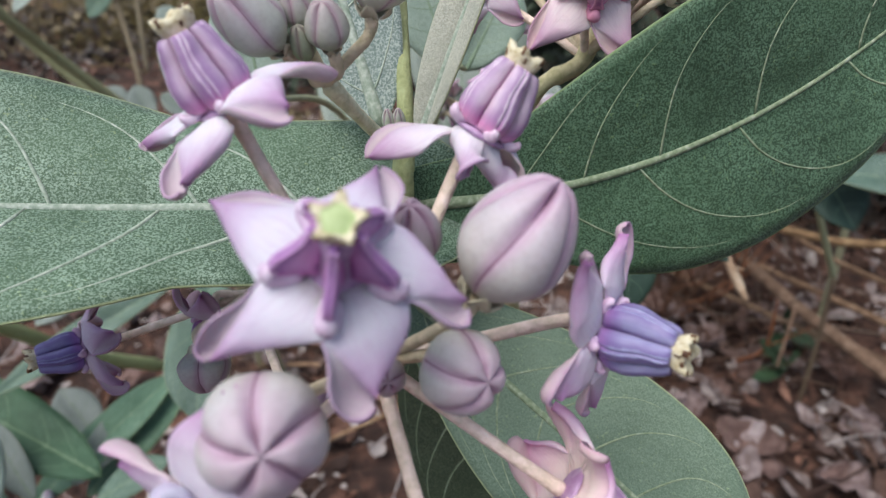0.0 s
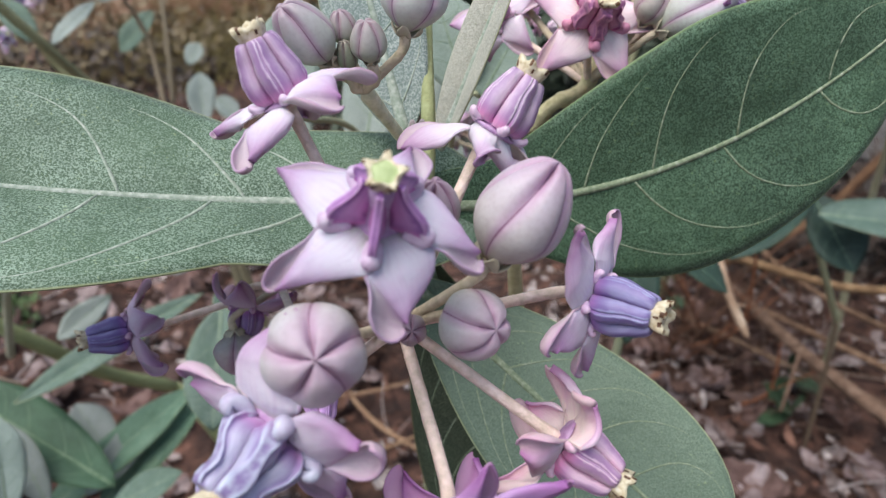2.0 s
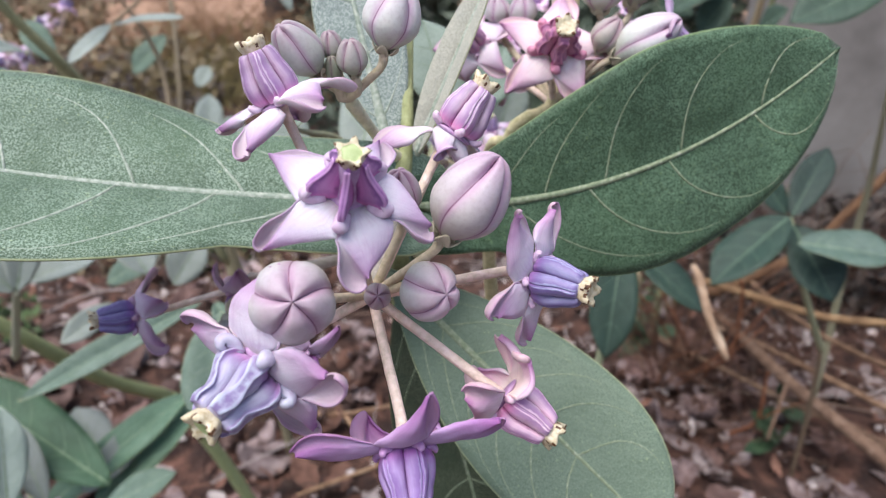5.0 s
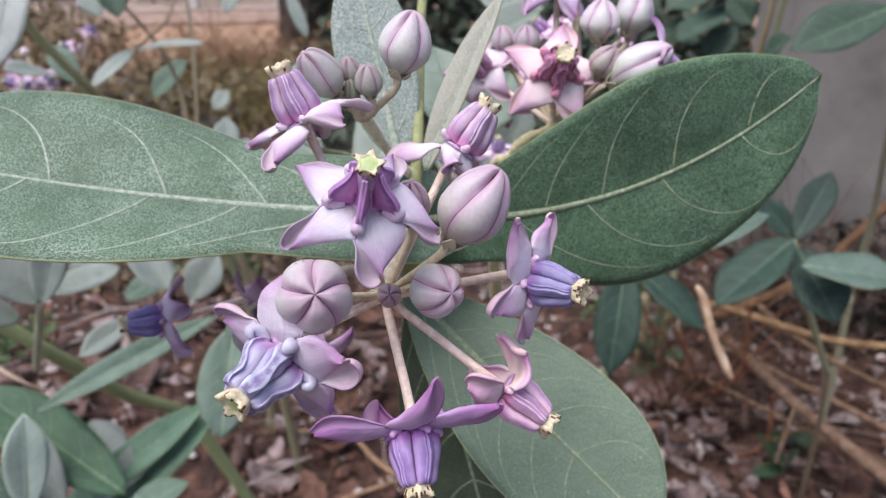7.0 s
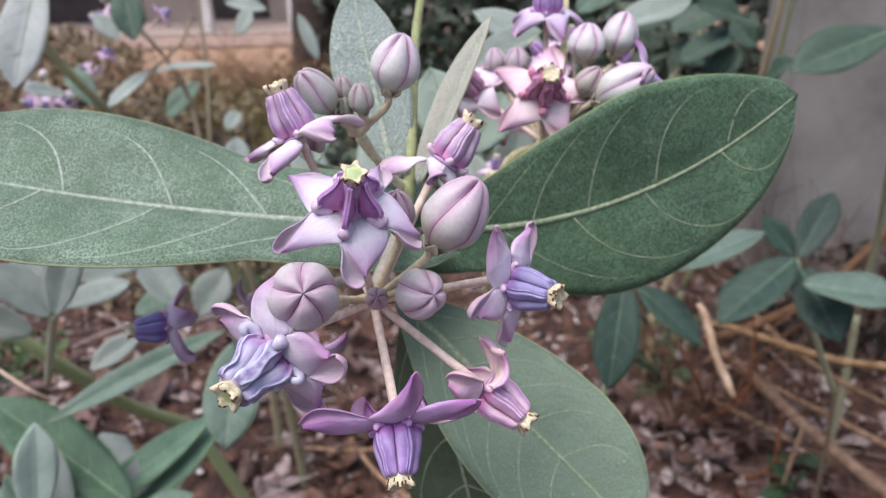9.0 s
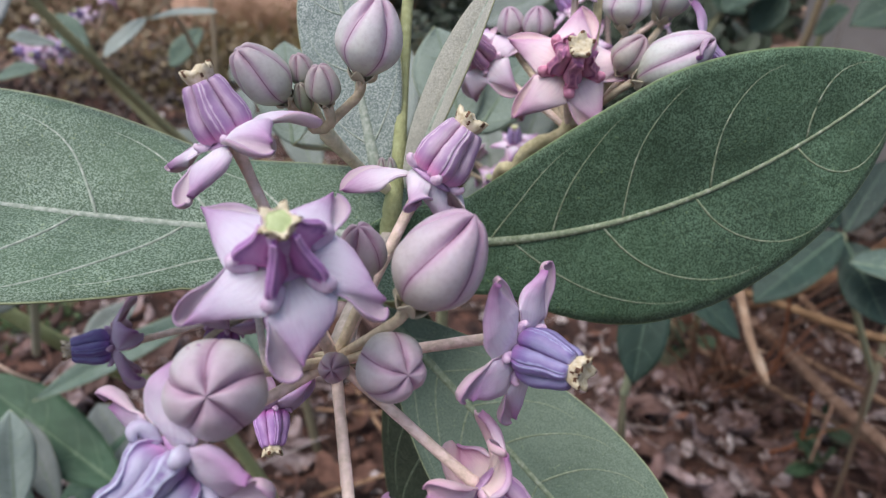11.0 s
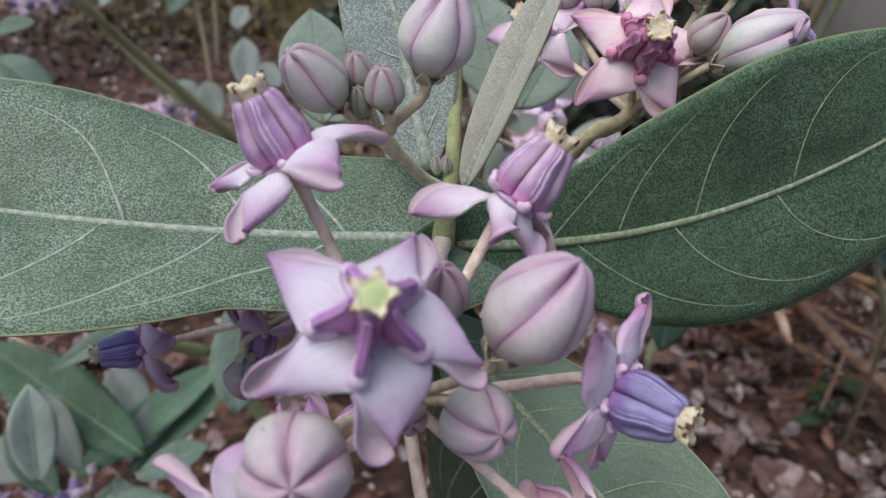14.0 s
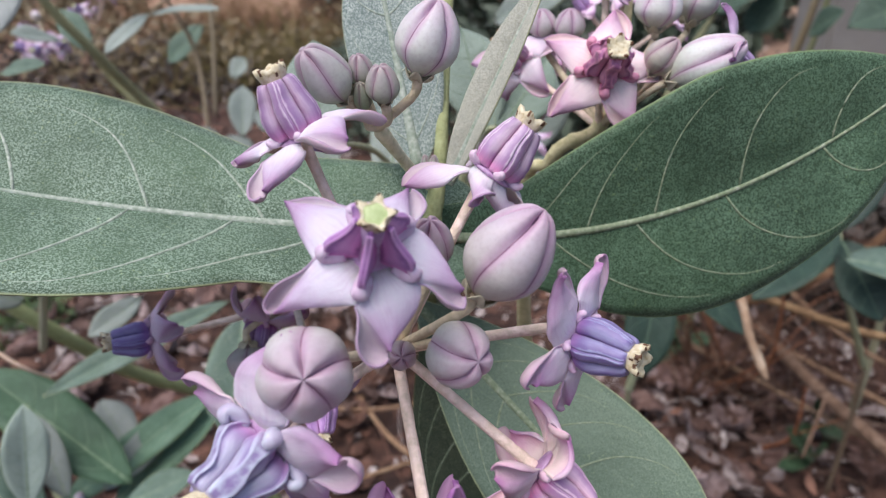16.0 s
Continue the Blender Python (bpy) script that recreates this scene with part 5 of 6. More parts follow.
tagged(piece("dry_grass", tangle_mesh(520, -1.65, 4.4, 0.75, 0.5, 0.50, 43, RUSTY, 2.6)), "rust-brown dry grass at the edge of the yard", "grass", kind="stuff")
scrub(-1.0, 4.0, 0.5, 0.4, 0.30, 0.06, 500, 1, "olive-brown weeds in front of the tree")
BROWN_SCRUB = leaf_material("dead_brown_leaf", (0.02, 0.012, 0.008), (0.05, 0.028, 0.018), (0.10, 0.065, 0.045), 0.3)
# Near-black scrub added to darken the shadowed foot of the wall.
scrub(0.95, 1.45, 0.40, 0.16, 0.30, 0.05, 1500, 9, "dark leaves added for the shadow at the foot of the wall", BROWN_SCRUB)
scrub(-0.3, 3.0, 0.6, 0.6, 0.45, 0.06, 2600, 2, "dark green weeds behind the flowering plant", SCRUB_DARK)
scrub(0.35, 2.3, 0.5, 0.4, 0.75, 0.09, 2800, 3, "dark green bushes beside the concrete wall", SCRUB_DARK)
scrub(0.3, 5.0, 1.6, 1.0, 1.6, 0.14, 5200, 4, "dark bushes under the trees", SCRUB_DARK)
scrub(-2.2, 3.2, 1.0, 0.7, 0.26, 0.06, 900, 5, "low brown weeds on the soil", BROWN_SCRUB)
scrub(-1.9, 3.6, 0.8, 0.5, 0.32, 0.06, 1100, 25, "olive weeds on the soil before the yard")
scrub(-0.9, 1.9, 0.6, 0.35, 0.14, 0.04, 1600, 6, "low green weeds on the litter")
scrub(-3.6, 5.0, 1.0, 0.8, 0.5, 0.08, 2200, 7, "olive weeds on orange soil")

WEED = leaf_material("weed_leaf", (0.03, 0.06, 0.015), (0.07, 0.13, 0.03), (0.16, 0.22, 0.08), 0.3)
scrub(-1.19, 1.29, 0.13, 0.13, 0.09, 0.035, 260, 20, "small green weeds in the litter", WEED)
scrub(-1.63, 2.08, 0.13, 0.13, 0.09, 0.035, 260, 21, "small green weeds in the litter", WEED)
scrub(-0.78, 1.69, 0.13, 0.13, 0.09, 0.035, 200, 22, "small green weeds in the litter", WEED)
scrub(0.40, 1.46, 0.13, 0.13, 0.09, 0.035, 150, 24, "small green weeds in the litter", WEED)


# ---------------- shrubs round about ----------------
def far_leaf(shrub, base, tip, normal, half, tint, fold, sag, label, veins, side):
    s = random.Random(int(base[0] * 1e4) + int(tip[2] * 1e4)).randrange(1000)
    blade = Blade(base, tip, normal, half, side, sag + (Vector(tip) - Vector(base)).length * 0.06, fold * 2.0, 1.2, half * 0.07, s, 0.0, point=1.0)
    pale = tint is not None and tint[0] > 1.2
    if pale:
        tint = tuple(c * 0.5 for c in tint)
    leaf(shrub, blade, [PALE_LEAF, PALE_LEAF] if pale else [FAR_LEAF, LEAF_BACK], veins, half * 0.05, tint, label, 20, 9, True, 0.0007, FAR_VEIN)


shrub_a = thing('shrub', (0.450, 0.800, 0.000), 'young grey-green shrub with oval leaves beside the concrete wall', 'shrub', 'shrubs round the flowering plant')
far_leaf(shrub_a, (0.133, 0.467, 0.680), (0.115, 0.409, 0.602), (-0.023, -0.303, 0.900), 0.0199, (0.21, 0.34, 0.30), 12, 0.000, 'grey-green oval leaf with a pale midrib', 4, 0.000)
far_leaf(shrub_a, (0.141, 0.465, 0.675), (0.198, 0.431, 0.636), (0.103, -0.304, 0.948), 0.0179, (0.21, 0.34, 0.30), 12, 0.000, 'grey-green oval leaf with a pale midrib', 4, 0.000)
far_leaf(shrub_a, (0.394, 0.728, 0.578), (0.285, 0.655, 0.532), (-0.406, -0.436, 0.936), 0.0323, (0.21, 0.34, 0.30), 12, 0.000, 'grey-green oval leaf with a pale midrib', 4, 0.000)
far_leaf(shrub_a, (0.399, 0.724, 0.568), (0.434, 0.654, 0.503), (-0.129, -0.202, 0.523), 0.0323, (0.17, 0.27, 0.25), 12, 0.000, 'grey-green oval leaf with a pale midrib', 4, 0.000)
far_leaf(shrub_a, (0.406, 0.747, 0.569), (0.463, 0.806, 0.642), (-0.218, -0.550, 0.693), 0.0223, (0.17, 0.27, 0.25), 12, 0.000, 'grey-green oval leaf with a pale midrib', 4, 0.000)
far_leaf(shrub_a, (0.399, 0.748, 0.573), (0.362, 0.766, 0.621), (-0.145, -0.672, 0.540), 0.0162, (0.21, 0.34, 0.30), 12, 0.000, 'grey-green oval leaf with a pale midrib', 4, 0.000)
far_leaf(shrub_a, (0.387, 0.679, 0.567), (0.487, 0.644, 0.570), (-0.331, -0.191, 0.838), 0.0294, (0.85, 0.92, 0.94), 12, 0.000, 'grey-green oval leaf with a pale midrib', 4, 0.000)
far_leaf(shrub_a, (0.166, 0.454, 0.694), (0.241, 0.455, 0.733), (-0.318, -0.288, 0.514), 0.0144, (0.85, 0.92, 0.94), 12, 0.000, 'grey-green oval leaf with a pale midrib', 4, 0.000)
stem_piece(shrub_a, 'stem', [(0.117, 0.453, 0.551), (0.131, 0.471, 0.615), (0.138, 0.476, 0.675)], [0.004, 0.003, 0.002], 'thin green shrub stem', (0.7, 0.85, 0.6), 28, m=STEM)
stem_piece(shrub_a, 'stem', [(0.550, 0.852, 0.285), (0.443, 0.762, 0.473), (0.405, 0.747, 0.569)], [0.005, 0.004, 0.003], 'thin green shrub stem', (0.7, 0.85, 0.6), 28, m=STEM)

weed = thing('weed', (0.400, 0.900, 0.000), 'small dark green weed among the dead leaves', 'weed', 'weeds in the litter')
far_leaf(weed, (0.580, 0.993, 0.050), (0.578, 0.983, 0.122), (-0.399, -0.101, 0.690), 0.0149, (0.22, 0.34, 0.16), 12, 0.000, 'small green weed leaf', 4, 0.000)
far_leaf(weed, (0.580, 0.993, 0.050), (0.527, 0.941, 0.042), (0.043, -0.387, 1.076), 0.0149, (0.22, 0.34, 0.16), 12, 0.000, 'small green weed leaf', 4, 0.000)
far_leaf(weed, (0.580, 0.993, 0.050), (0.568, 0.957, 0.070), (-0.296, -0.062, 0.936), 0.0149, (0.22, 0.34, 0.16), 12, 0.000, 'small green weed leaf', 4, 0.000)
far_leaf(weed, (0.580, 0.993, 0.050), (0.622, 0.950, 0.048), (-0.254, -0.348, 0.675), 0.0149, (0.22, 0.34, 0.16), 12, 0.000, 'small green weed leaf', 4, 0.000)
far_leaf(weed, (0.546, 0.901, 0.050), (0.489, 0.892, 0.126), (-0.241, -0.227, 0.601), 0.0140, (0.22, 0.34, 0.16), 12, 0.000, 'small green weed leaf', 4, 0.000)
far_leaf(weed, (0.546, 0.901, 0.050), (0.551, 0.884, 0.100), (-0.244, -0.115, 0.840), 0.0140, (0.22, 0.34, 0.16), 12, 0.000, 'small green weed leaf', 4, 0.000)
far_leaf(weed, (0.546, 0.901, 0.050), (0.509, 0.876, 0.089), (-0.041, -0.496, 1.090), 0.0140, (0.22, 0.34, 0.16), 12, 0.000, 'small green weed leaf', 4, 0.000)
far_leaf(weed, (0.546, 0.901, 0.050), (0.474, 0.862, 0.066), (0.033, -0.515, 1.000), 0.0140, (0.22, 0.34, 0.16), 12, 0.000, 'small green weed leaf', 4, 0.000)
far_leaf(weed, (0.373, 1.325, 0.050), (0.341, 1.283, 0.081), (-0.326, -0.556, 0.653), 0.0184, (0.22, 0.34, 0.16), 12, 0.000, 'small green weed leaf', 4, 0.000)
far_leaf(weed, (0.373, 1.325, 0.050), (0.433, 1.310, 0.122), (0.037, -0.115, 1.028), 0.0184, (0.22, 0.34, 0.16), 12, 0.000, 'small green weed leaf', 4, 0.000)
far_leaf(weed, (0.373, 1.325, 0.050), (0.338, 1.295, 0.107), (-0.068, -0.193, 0.614), 0.0184, (0.22, 0.34, 0.16), 12, 0.000, 'small green weed leaf', 4, 0.000)
far_leaf(weed, (0.373, 1.325, 0.050), (0.401, 1.274, 0.053), (0.093, -0.558, 1.038), 0.0184, (0.22, 0.34, 0.16), 12, 0.000, 'small green weed leaf', 4, 0.000)
far_leaf(weed, (0.392, 1.233, 0.050), (0.321, 1.204, 0.108), (-0.029, -0.114, 0.740), 0.0175, (0.22, 0.34, 0.16), 12, 0.000, 'small green weed leaf', 4, 0.000)
far_leaf(weed, (0.392, 1.233, 0.050), (0.444, 1.200, 0.082), (-0.192, -0.411, 0.659), 0.0175, (0.22, 0.34, 0.16), 12, 0.000, 'small green weed leaf', 4, 0.000)
far_leaf(weed, (0.392, 1.233, 0.050), (0.319, 1.214, 0.129), (0.011, -0.077, 0.648), 0.0175, (0.22, 0.34, 0.16), 12, 0.000, 'small green weed leaf', 4, 0.000)
far_leaf(weed, (0.392, 1.233, 0.050), (0.315, 1.169, 0.037), (-0.066, -0.365, 0.697), 0.0175, (0.22, 0.34, 0.16), 12, 0.000, 'small green weed leaf', 4, 0.000)

shrub_b = thing('shrub', (1.000, 1.350, 0.000), 'dark green shrub with upright stems against the wall', 'shrub', 'shrubs round the flowering plant')
far_leaf(shrub_b, (0.479, 0.788, 0.846), (0.356, 0.741, 0.813), (-0.224, -0.421, 0.416), 0.0317, (0.34, 0.46, 0.38), 12, 0.000, 'grey-green oval leaf with a pale midrib', 4, 0.000)
far_leaf(shrub_b, (0.491, 0.831, 0.867), (0.546, 0.815, 0.821), (-0.277, -0.659, 0.763), 0.0277, (0.34, 0.46, 0.38), 12, 0.000, 'grey-green oval leaf with a pale midrib', 4, 0.000)
far_leaf(shrub_b, (0.457, 1.096, 0.729), (0.483, 1.062, 0.771), (-0.411, -0.464, 0.751), 0.0239, (0.34, 0.46, 0.38), 12, 0.000, 'grey-green oval leaf with a pale midrib', 4, 0.000)
far_leaf(shrub_b, (0.467, 1.287, 0.788), (0.348, 1.207, 0.751), (-0.323, -0.360, 0.792), 0.0354, (0.34, 0.46, 0.38), 12, 0.000, 'grey-green oval leaf with a pale midrib', 4, 0.000)
far_leaf(shrub_b, (0.477, 1.297, 0.807), (0.378, 1.250, 0.843), (-0.078, -0.333, 0.350), 0.0333, (0.34, 0.46, 0.38), 12, 0.000, 'grey-green oval leaf with a pale midrib', 4, 0.000)
far_leaf(shrub_b, (0.467, 1.275, 0.759), (0.414, 1.245, 0.702), (-0.180, -0.647, 0.752), 0.0297, (0.34, 0.46, 0.38), 12, 0.000, 'grey-green oval leaf with a pale midrib', 4, 0.000)
far_leaf(shrub_b, (0.479, 1.411, 0.817), (0.365, 1.385, 0.779), (-0.232, -0.503, 0.802), 0.0388, (0.34, 0.46, 0.38), 12, 0.000, 'grey-green oval leaf with a pale midrib', 4, 0.000)
far_leaf(shrub_b, (0.451, 1.490, 0.753), (0.365, 1.509, 0.811), (0.058, -0.245, 0.530), 0.0416, (0.34, 0.46, 0.38), 12, 0.000, 'grey-green oval leaf with a pale midrib', 4, 0.000)
far_leaf(shrub_b, (0.463, 1.466, 0.697), (0.390, 1.476, 0.732), (-0.131, -0.364, 0.564), 0.0367, (0.34, 0.46, 0.38), 12, 0.000, 'grey-green oval leaf with a pale midrib', 4, 0.000)
far_leaf(shrub_b, (0.462, 1.171, 0.773), (0.422, 1.188, 0.819), (-0.261, -0.519, 0.383), 0.0235, (0.34, 0.46, 0.38), 12, 0.000, 'grey-green oval leaf with a pale midrib', 4, 0.000)
far_leaf(shrub_b, (0.390, 1.506, 0.799), (0.304, 1.485, 0.768), (-0.162, -0.243, 0.784), 0.0367, (0.34, 0.46, 0.38), 12, 0.000, 'grey-green oval leaf with a pale midrib', 4, 0.000)
stem_piece(shrub_b, 'stem', [(0.353, 1.241, 0.208), (0.440, 1.217, 0.511), (0.462, 1.139, 0.702), (0.471, 1.108, 0.878), (0.487, 1.146, 0.959)], [0.008, 0.007, 0.006, 0.005, 0.004], 'brown-green upright shrub stem', (0.55, 0.5, 0.35), 28, m=STEM)
stem_piece(shrub_b, 'stem', [(0.414, 1.265, 0.250), (0.467, 1.184, 0.555), (0.491, 1.161, 0.697), (0.497, 1.131, 0.876)], [0.007, 0.006, 0.005, 0.004], 'green upright shrub stem', (0.5, 0.6, 0.38), 28, m=STEM)
stem_piece(shrub_b, 'stem', [(0.637, 0.997, 0.348), (0.617, 0.958, 0.513), (0.579, 0.906, 0.650), (0.548, 0.864, 0.807)], [0.006, 0.005, 0.004, 0.003], 'thin grey-green shrub stem', (0.55, 0.6, 0.45), 28, m=STEM)
stem_piece(shrub_b, 'stem', [(0.292, 1.350, 0.467), (0.353, 1.419, 0.610), (0.457, 1.495, 0.764), (0.469, 1.546, 0.875)], [0.007, 0.006, 0.005, 0.004], 'thin dark shrub stem', (0.4, 0.45, 0.3), 28, m=STEM)

shrub_c = thing('shrub', (-0.550, 0.950, 0.000), 'grey-green shrub with a thick slanting stem and pale leaves', 'shrub', 'shrubs round the flowering plant')
stem_piece(shrub_c, 'stem', [(-0.396, 0.646, 0.362), (-0.429, 0.572, 0.450), (-0.437, 0.504, 0.545), (-0.467, 0.462, 0.628), (-0.495, 0.427, 0.705)], [0.0085, 0.008, 0.0075, 0.007, 0.006], 'thick green slanting stem with leaf scars', (0.62, 0.80, 0.45), 28, m=STEM)
far_leaf(shrub_c, (-0.375, 0.419, 0.664), (-0.345, 0.433, 0.740), (0.335, -0.377, 0.604), 0.0159, (1.8, 1.8, 1.78), 12, 0.000, 'grey-green oval leaf with a pale midrib', 4, 0.000)
far_leaf(shrub_c, (-0.376, 0.419, 0.664), (-0.415, 0.417, 0.716), (0.083, -0.475, 0.830), 0.0169, (1.35, 1.35, 1.32), 12, 0.000, 'grey-green oval leaf with a pale midrib', 4, 0.000)
far_leaf(shrub_c, (-0.384, 0.438, 0.659), (-0.424, 0.459, 0.713), (0.467, -0.438, 0.827), 0.0157, (1.35, 1.35, 1.32), 12, 0.000, 'grey-green oval leaf with a pale midrib', 4, 0.000)
far_leaf(shrub_c, (-0.381, 0.439, 0.662), (-0.328, 0.471, 0.674), (0.393, -0.283, 0.782), 0.0138, (1.8, 1.8, 1.78), 12, 0.000, 'grey-green oval leaf with a pale midrib', 4, 0.000)
far_leaf(shrub_c, (-0.420, 0.445, 0.631), (-0.454, 0.414, 0.667), (0.428, -0.414, 0.806), 0.0178, (1.35, 1.35, 1.32), 12, 0.000, 'grey-green oval leaf with a pale midrib', 4, 0.000)
far_leaf(shrub_c, (-0.401, 0.501, 0.657), (-0.361, 0.560, 0.658), (0.138, -0.399, 0.823), 0.0177, (1.35, 1.35, 1.32), 12, 0.000, 'grey-green oval leaf with a pale midrib', 4, 0.000)
far_leaf(shrub_c, (-0.425, 0.552, 0.652), (-0.480, 0.560, 0.679), (0.369, -0.485, 0.894), 0.0196, (1.35, 1.35, 1.32), 12, 0.000, 'grey-green oval leaf with a pale midrib', 4, 0.000)
far_leaf(shrub_c, (-0.389, 0.568, 0.558), (-0.425, 0.515, 0.543), (0.319, -0.327, 0.491), 0.0140, (1.8, 1.8, 1.78), 12, 0.000, 'grey-green oval leaf with a pale midrib', 4, 0.000)
far_leaf(shrub_c, (-0.253, 0.492, 0.608), (-0.381, 0.382, 0.582), (0.253, -0.492, 0.836), 0.0140, (1.18, 1.18, 1.18), 20, 0.000, 'grey-green oval leaf with a pale midrib', 4, 0.000)
far_leaf(shrub_c, (-0.200, 0.406, 0.651), (-0.199, 0.335, 0.591), (0.157, -0.221, 0.848), 0.0237, (1.1, 1.1, 1.1), 12, 0.000, 'grey-green oval leaf with a pale midrib', 4, 0.000)
far_leaf(shrub_c, (-0.324, 0.581, 0.574), (-0.292, 0.604, 0.621), (0.341, -0.485, 0.786), 0.0222, (1.35, 1.35, 1.32), 12, 0.000, 'grey-green oval leaf with a pale midrib', 4, 0.000)
far_leaf(shrub_c, (-0.350, 0.583, 0.584), (-0.408, 0.647, 0.615), (0.341, -0.236, 0.627), 0.0242, (1.35, 1.35, 1.32), 12, 0.000, 'grey-green oval leaf with a pale midrib', 4, 0.000)
far_leaf(shrub_c, (-0.448, 0.660, 0.528), (-0.382, 0.682, 0.566), (0.393, -0.210, 0.806), 0.0220, (1.1, 1.14, 1.1), 12, 0.000, 'grey-green oval leaf with a pale midrib', 4, 0.000)
far_leaf(shrub_c, (-0.260, 0.534, 0.580), (-0.208, 0.471, 0.552), (0.403, -0.167, 0.768), 0.0177, (1.1, 1.14, 1.1), 12, 0.000, 'grey-green oval leaf with a pale midrib', 4, 0.000)
stem_piece(shrub_c, 'stem', [(-0.445, 0.474, 0.553), (-0.403, 0.444, 0.626), (-0.375, 0.419, 0.664)], [0.004, 0.0035, 0.003], 'pale green side shoot', (0.8, 0.9, 0.75), 28, m=STEM)
stem_piece(shrub_c, 'stem', [(-0.410, 0.380, 0.633), (-0.383, 0.375, 0.616), (-0.372, 0.388, 0.594)], [0.0016, 0.0016, 0.0012], 'thin pale dry shoot', (1.0, 0.85, 0.75), 28, m=STEM)

shrub_d = thing('flowering_shrub', (-0.420, 0.600, 0.000), 'low leafy crown flower shrub with small lilac blossoms', 'shrub', 'shrubs round the flowering plant')
far_leaf(shrub_d, (-0.321, 0.377, 0.486), (-0.455, 0.408, 0.586), (0.236, -0.390, 1.015), 0.0299, (0.55, 0.78, 0.55), 12, 0.000, 'grey-green oval leaf with a pale midrib', 4, 0.000)
far_leaf(shrub_d, (-0.345, 0.296, 0.550), (-0.343, 0.323, 0.621), (0.591, -0.346, 0.860), 0.0166, (2.2, 2.35, 2.25), 12, 0.000, 'grey-green oval leaf with a pale midrib', 4, 0.000)
far_leaf(shrub_d, (-0.406, 0.382, 0.440), (-0.267, 0.447, 0.538), (0.321, -0.144, 0.687), 0.0191, (1.05, 1.26, 1.05), 12, 0.000, 'grey-green oval leaf with a pale midrib', 4, 0.000)
far_leaf(shrub_d, (-0.355, 0.391, 0.442), (-0.259, 0.464, 0.526), (0.334, -0.228, 0.938), 0.0205, (1.05, 1.26, 1.05), 12, 0.000, 'grey-green oval leaf with a pale midrib', 4, 0.000)
far_leaf(shrub_d, (-0.426, 0.430, 0.440), (-0.458, 0.485, 0.487), (0.233, -0.219, 0.948), 0.0197, (1.24, 1.22, 1.24), 12, 0.000, 'grey-green oval leaf with a pale midrib', 4, 0.000)
far_leaf(shrub_d, (-0.351, 0.353, 0.459), (-0.266, 0.317, 0.462), (0.249, -0.086, 0.662), 0.0245, (1.18, 1.19, 1.18), 12, 0.000, 'grey-green oval leaf with a pale midrib', 4, 0.000)
far_leaf(shrub_d, (-0.408, 0.344, 0.489), (-0.467, 0.355, 0.515), (0.130, -0.269, 0.895), 0.0196, (1.24, 1.22, 1.24), 12, 0.000, 'grey-green oval leaf with a pale midrib', 4, 0.000)
far_leaf(shrub_d, (-0.390, 0.478, 0.414), (-0.446, 0.530, 0.445), (0.057, -0.144, 0.920), 0.0225, (1.24, 1.22, 1.24), 12, 0.000, 'grey-green oval leaf with a pale midrib', 4, 0.000)
far_leaf(shrub_d, (-0.357, 0.374, 0.454), (-0.323, 0.315, 0.435), (-0.038, -0.207, 0.757), 0.0228, (1.18, 1.19, 1.18), 12, 0.000, 'grey-green oval leaf with a pale midrib', 4, 0.000)
far_leaf(shrub_d, (-0.364, 0.351, 0.492), (-0.389, 0.375, 0.563), (0.108, -0.501, 0.696), 0.0144, (1.3, 1.28, 1.3), 12, 0.000, 'grey-green oval leaf with a pale midrib', 4, 0.000)
far_leaf(shrub_d, (-0.355, 0.384, 0.467), (-0.307, 0.443, 0.506), (0.072, -0.441, 0.605), 0.0159, (1.24, 1.22, 1.24), 12, 0.000, 'grey-green oval leaf with a pale midrib', 4, 0.000)
far_leaf(shrub_d, (-0.370, 0.326, 0.493), (-0.400, 0.340, 0.552), (0.267, -0.306, 0.886), 0.0149, (1.0, 1.05, 1.02), 12, 0.000, 'grey-green oval leaf with a pale midrib', 4, 0.000)
far_leaf(shrub_d, (-0.326, 0.365, 0.470), (-0.266, 0.389, 0.492), (0.219, -0.351, 1.087), 0.0152, (1.0, 1.05, 1.02), 12, 0.000, 'grey-green oval leaf with a pale midrib', 4, 0.000)
stem_piece(shrub_d, 'stem', [(-0.477, 0.379, -0.014), (-0.419, 0.383, 0.238), (-0.395, 0.377, 0.396), (-0.406, 0.386, 0.444), (-0.434, 0.414, 0.489)], [0.006, 0.005, 0.004, 0.002], 'pale green shoot', (0.7, 0.85, 0.6), 28, m=STEM)

shrub_e = thing('shrub', (-0.750, 1.250, 0.000), 'tall shrub with pale leaves and far lilac blossoms', 'shrub', 'shrubs round the flowering plant')
stem_piece(shrub_e, 'stem', [(-0.371, 0.845, 0.561), (-0.433, 0.747, 0.722), (-0.446, 0.690, 0.794), (-0.471, 0.648, 0.877), (-0.447, 0.628, 0.951)], [0.007, 0.006, 0.0052, 0.005, 0.004], 'green slanting stem', (0.58, 0.66, 0.42), 28, m=STEM)
stem_piece(shrub_e, 'stem', [(-0.485, 1.012, 0.587), (-0.505, 1.062, 0.704), (-0.521, 1.042, 0.784), (-0.555, 1.017, 0.859), (-0.587, 1.044, 0.925)], [0.004, 0.004, 0.003, 0.003, 0.002], 'thin dark branch', (0.5, 0.45, 0.35), 28, m=STEM)
stem_piece(shrub_e, 'stem', [(-0.517, 1.118, 0.584), (-0.522, 1.182, 0.730), (-0.543, 1.258, 0.905)], [0.004, 0.004, 0.003], 'thin dark branch', (0.45, 0.42, 0.33), 28, m=STEM)
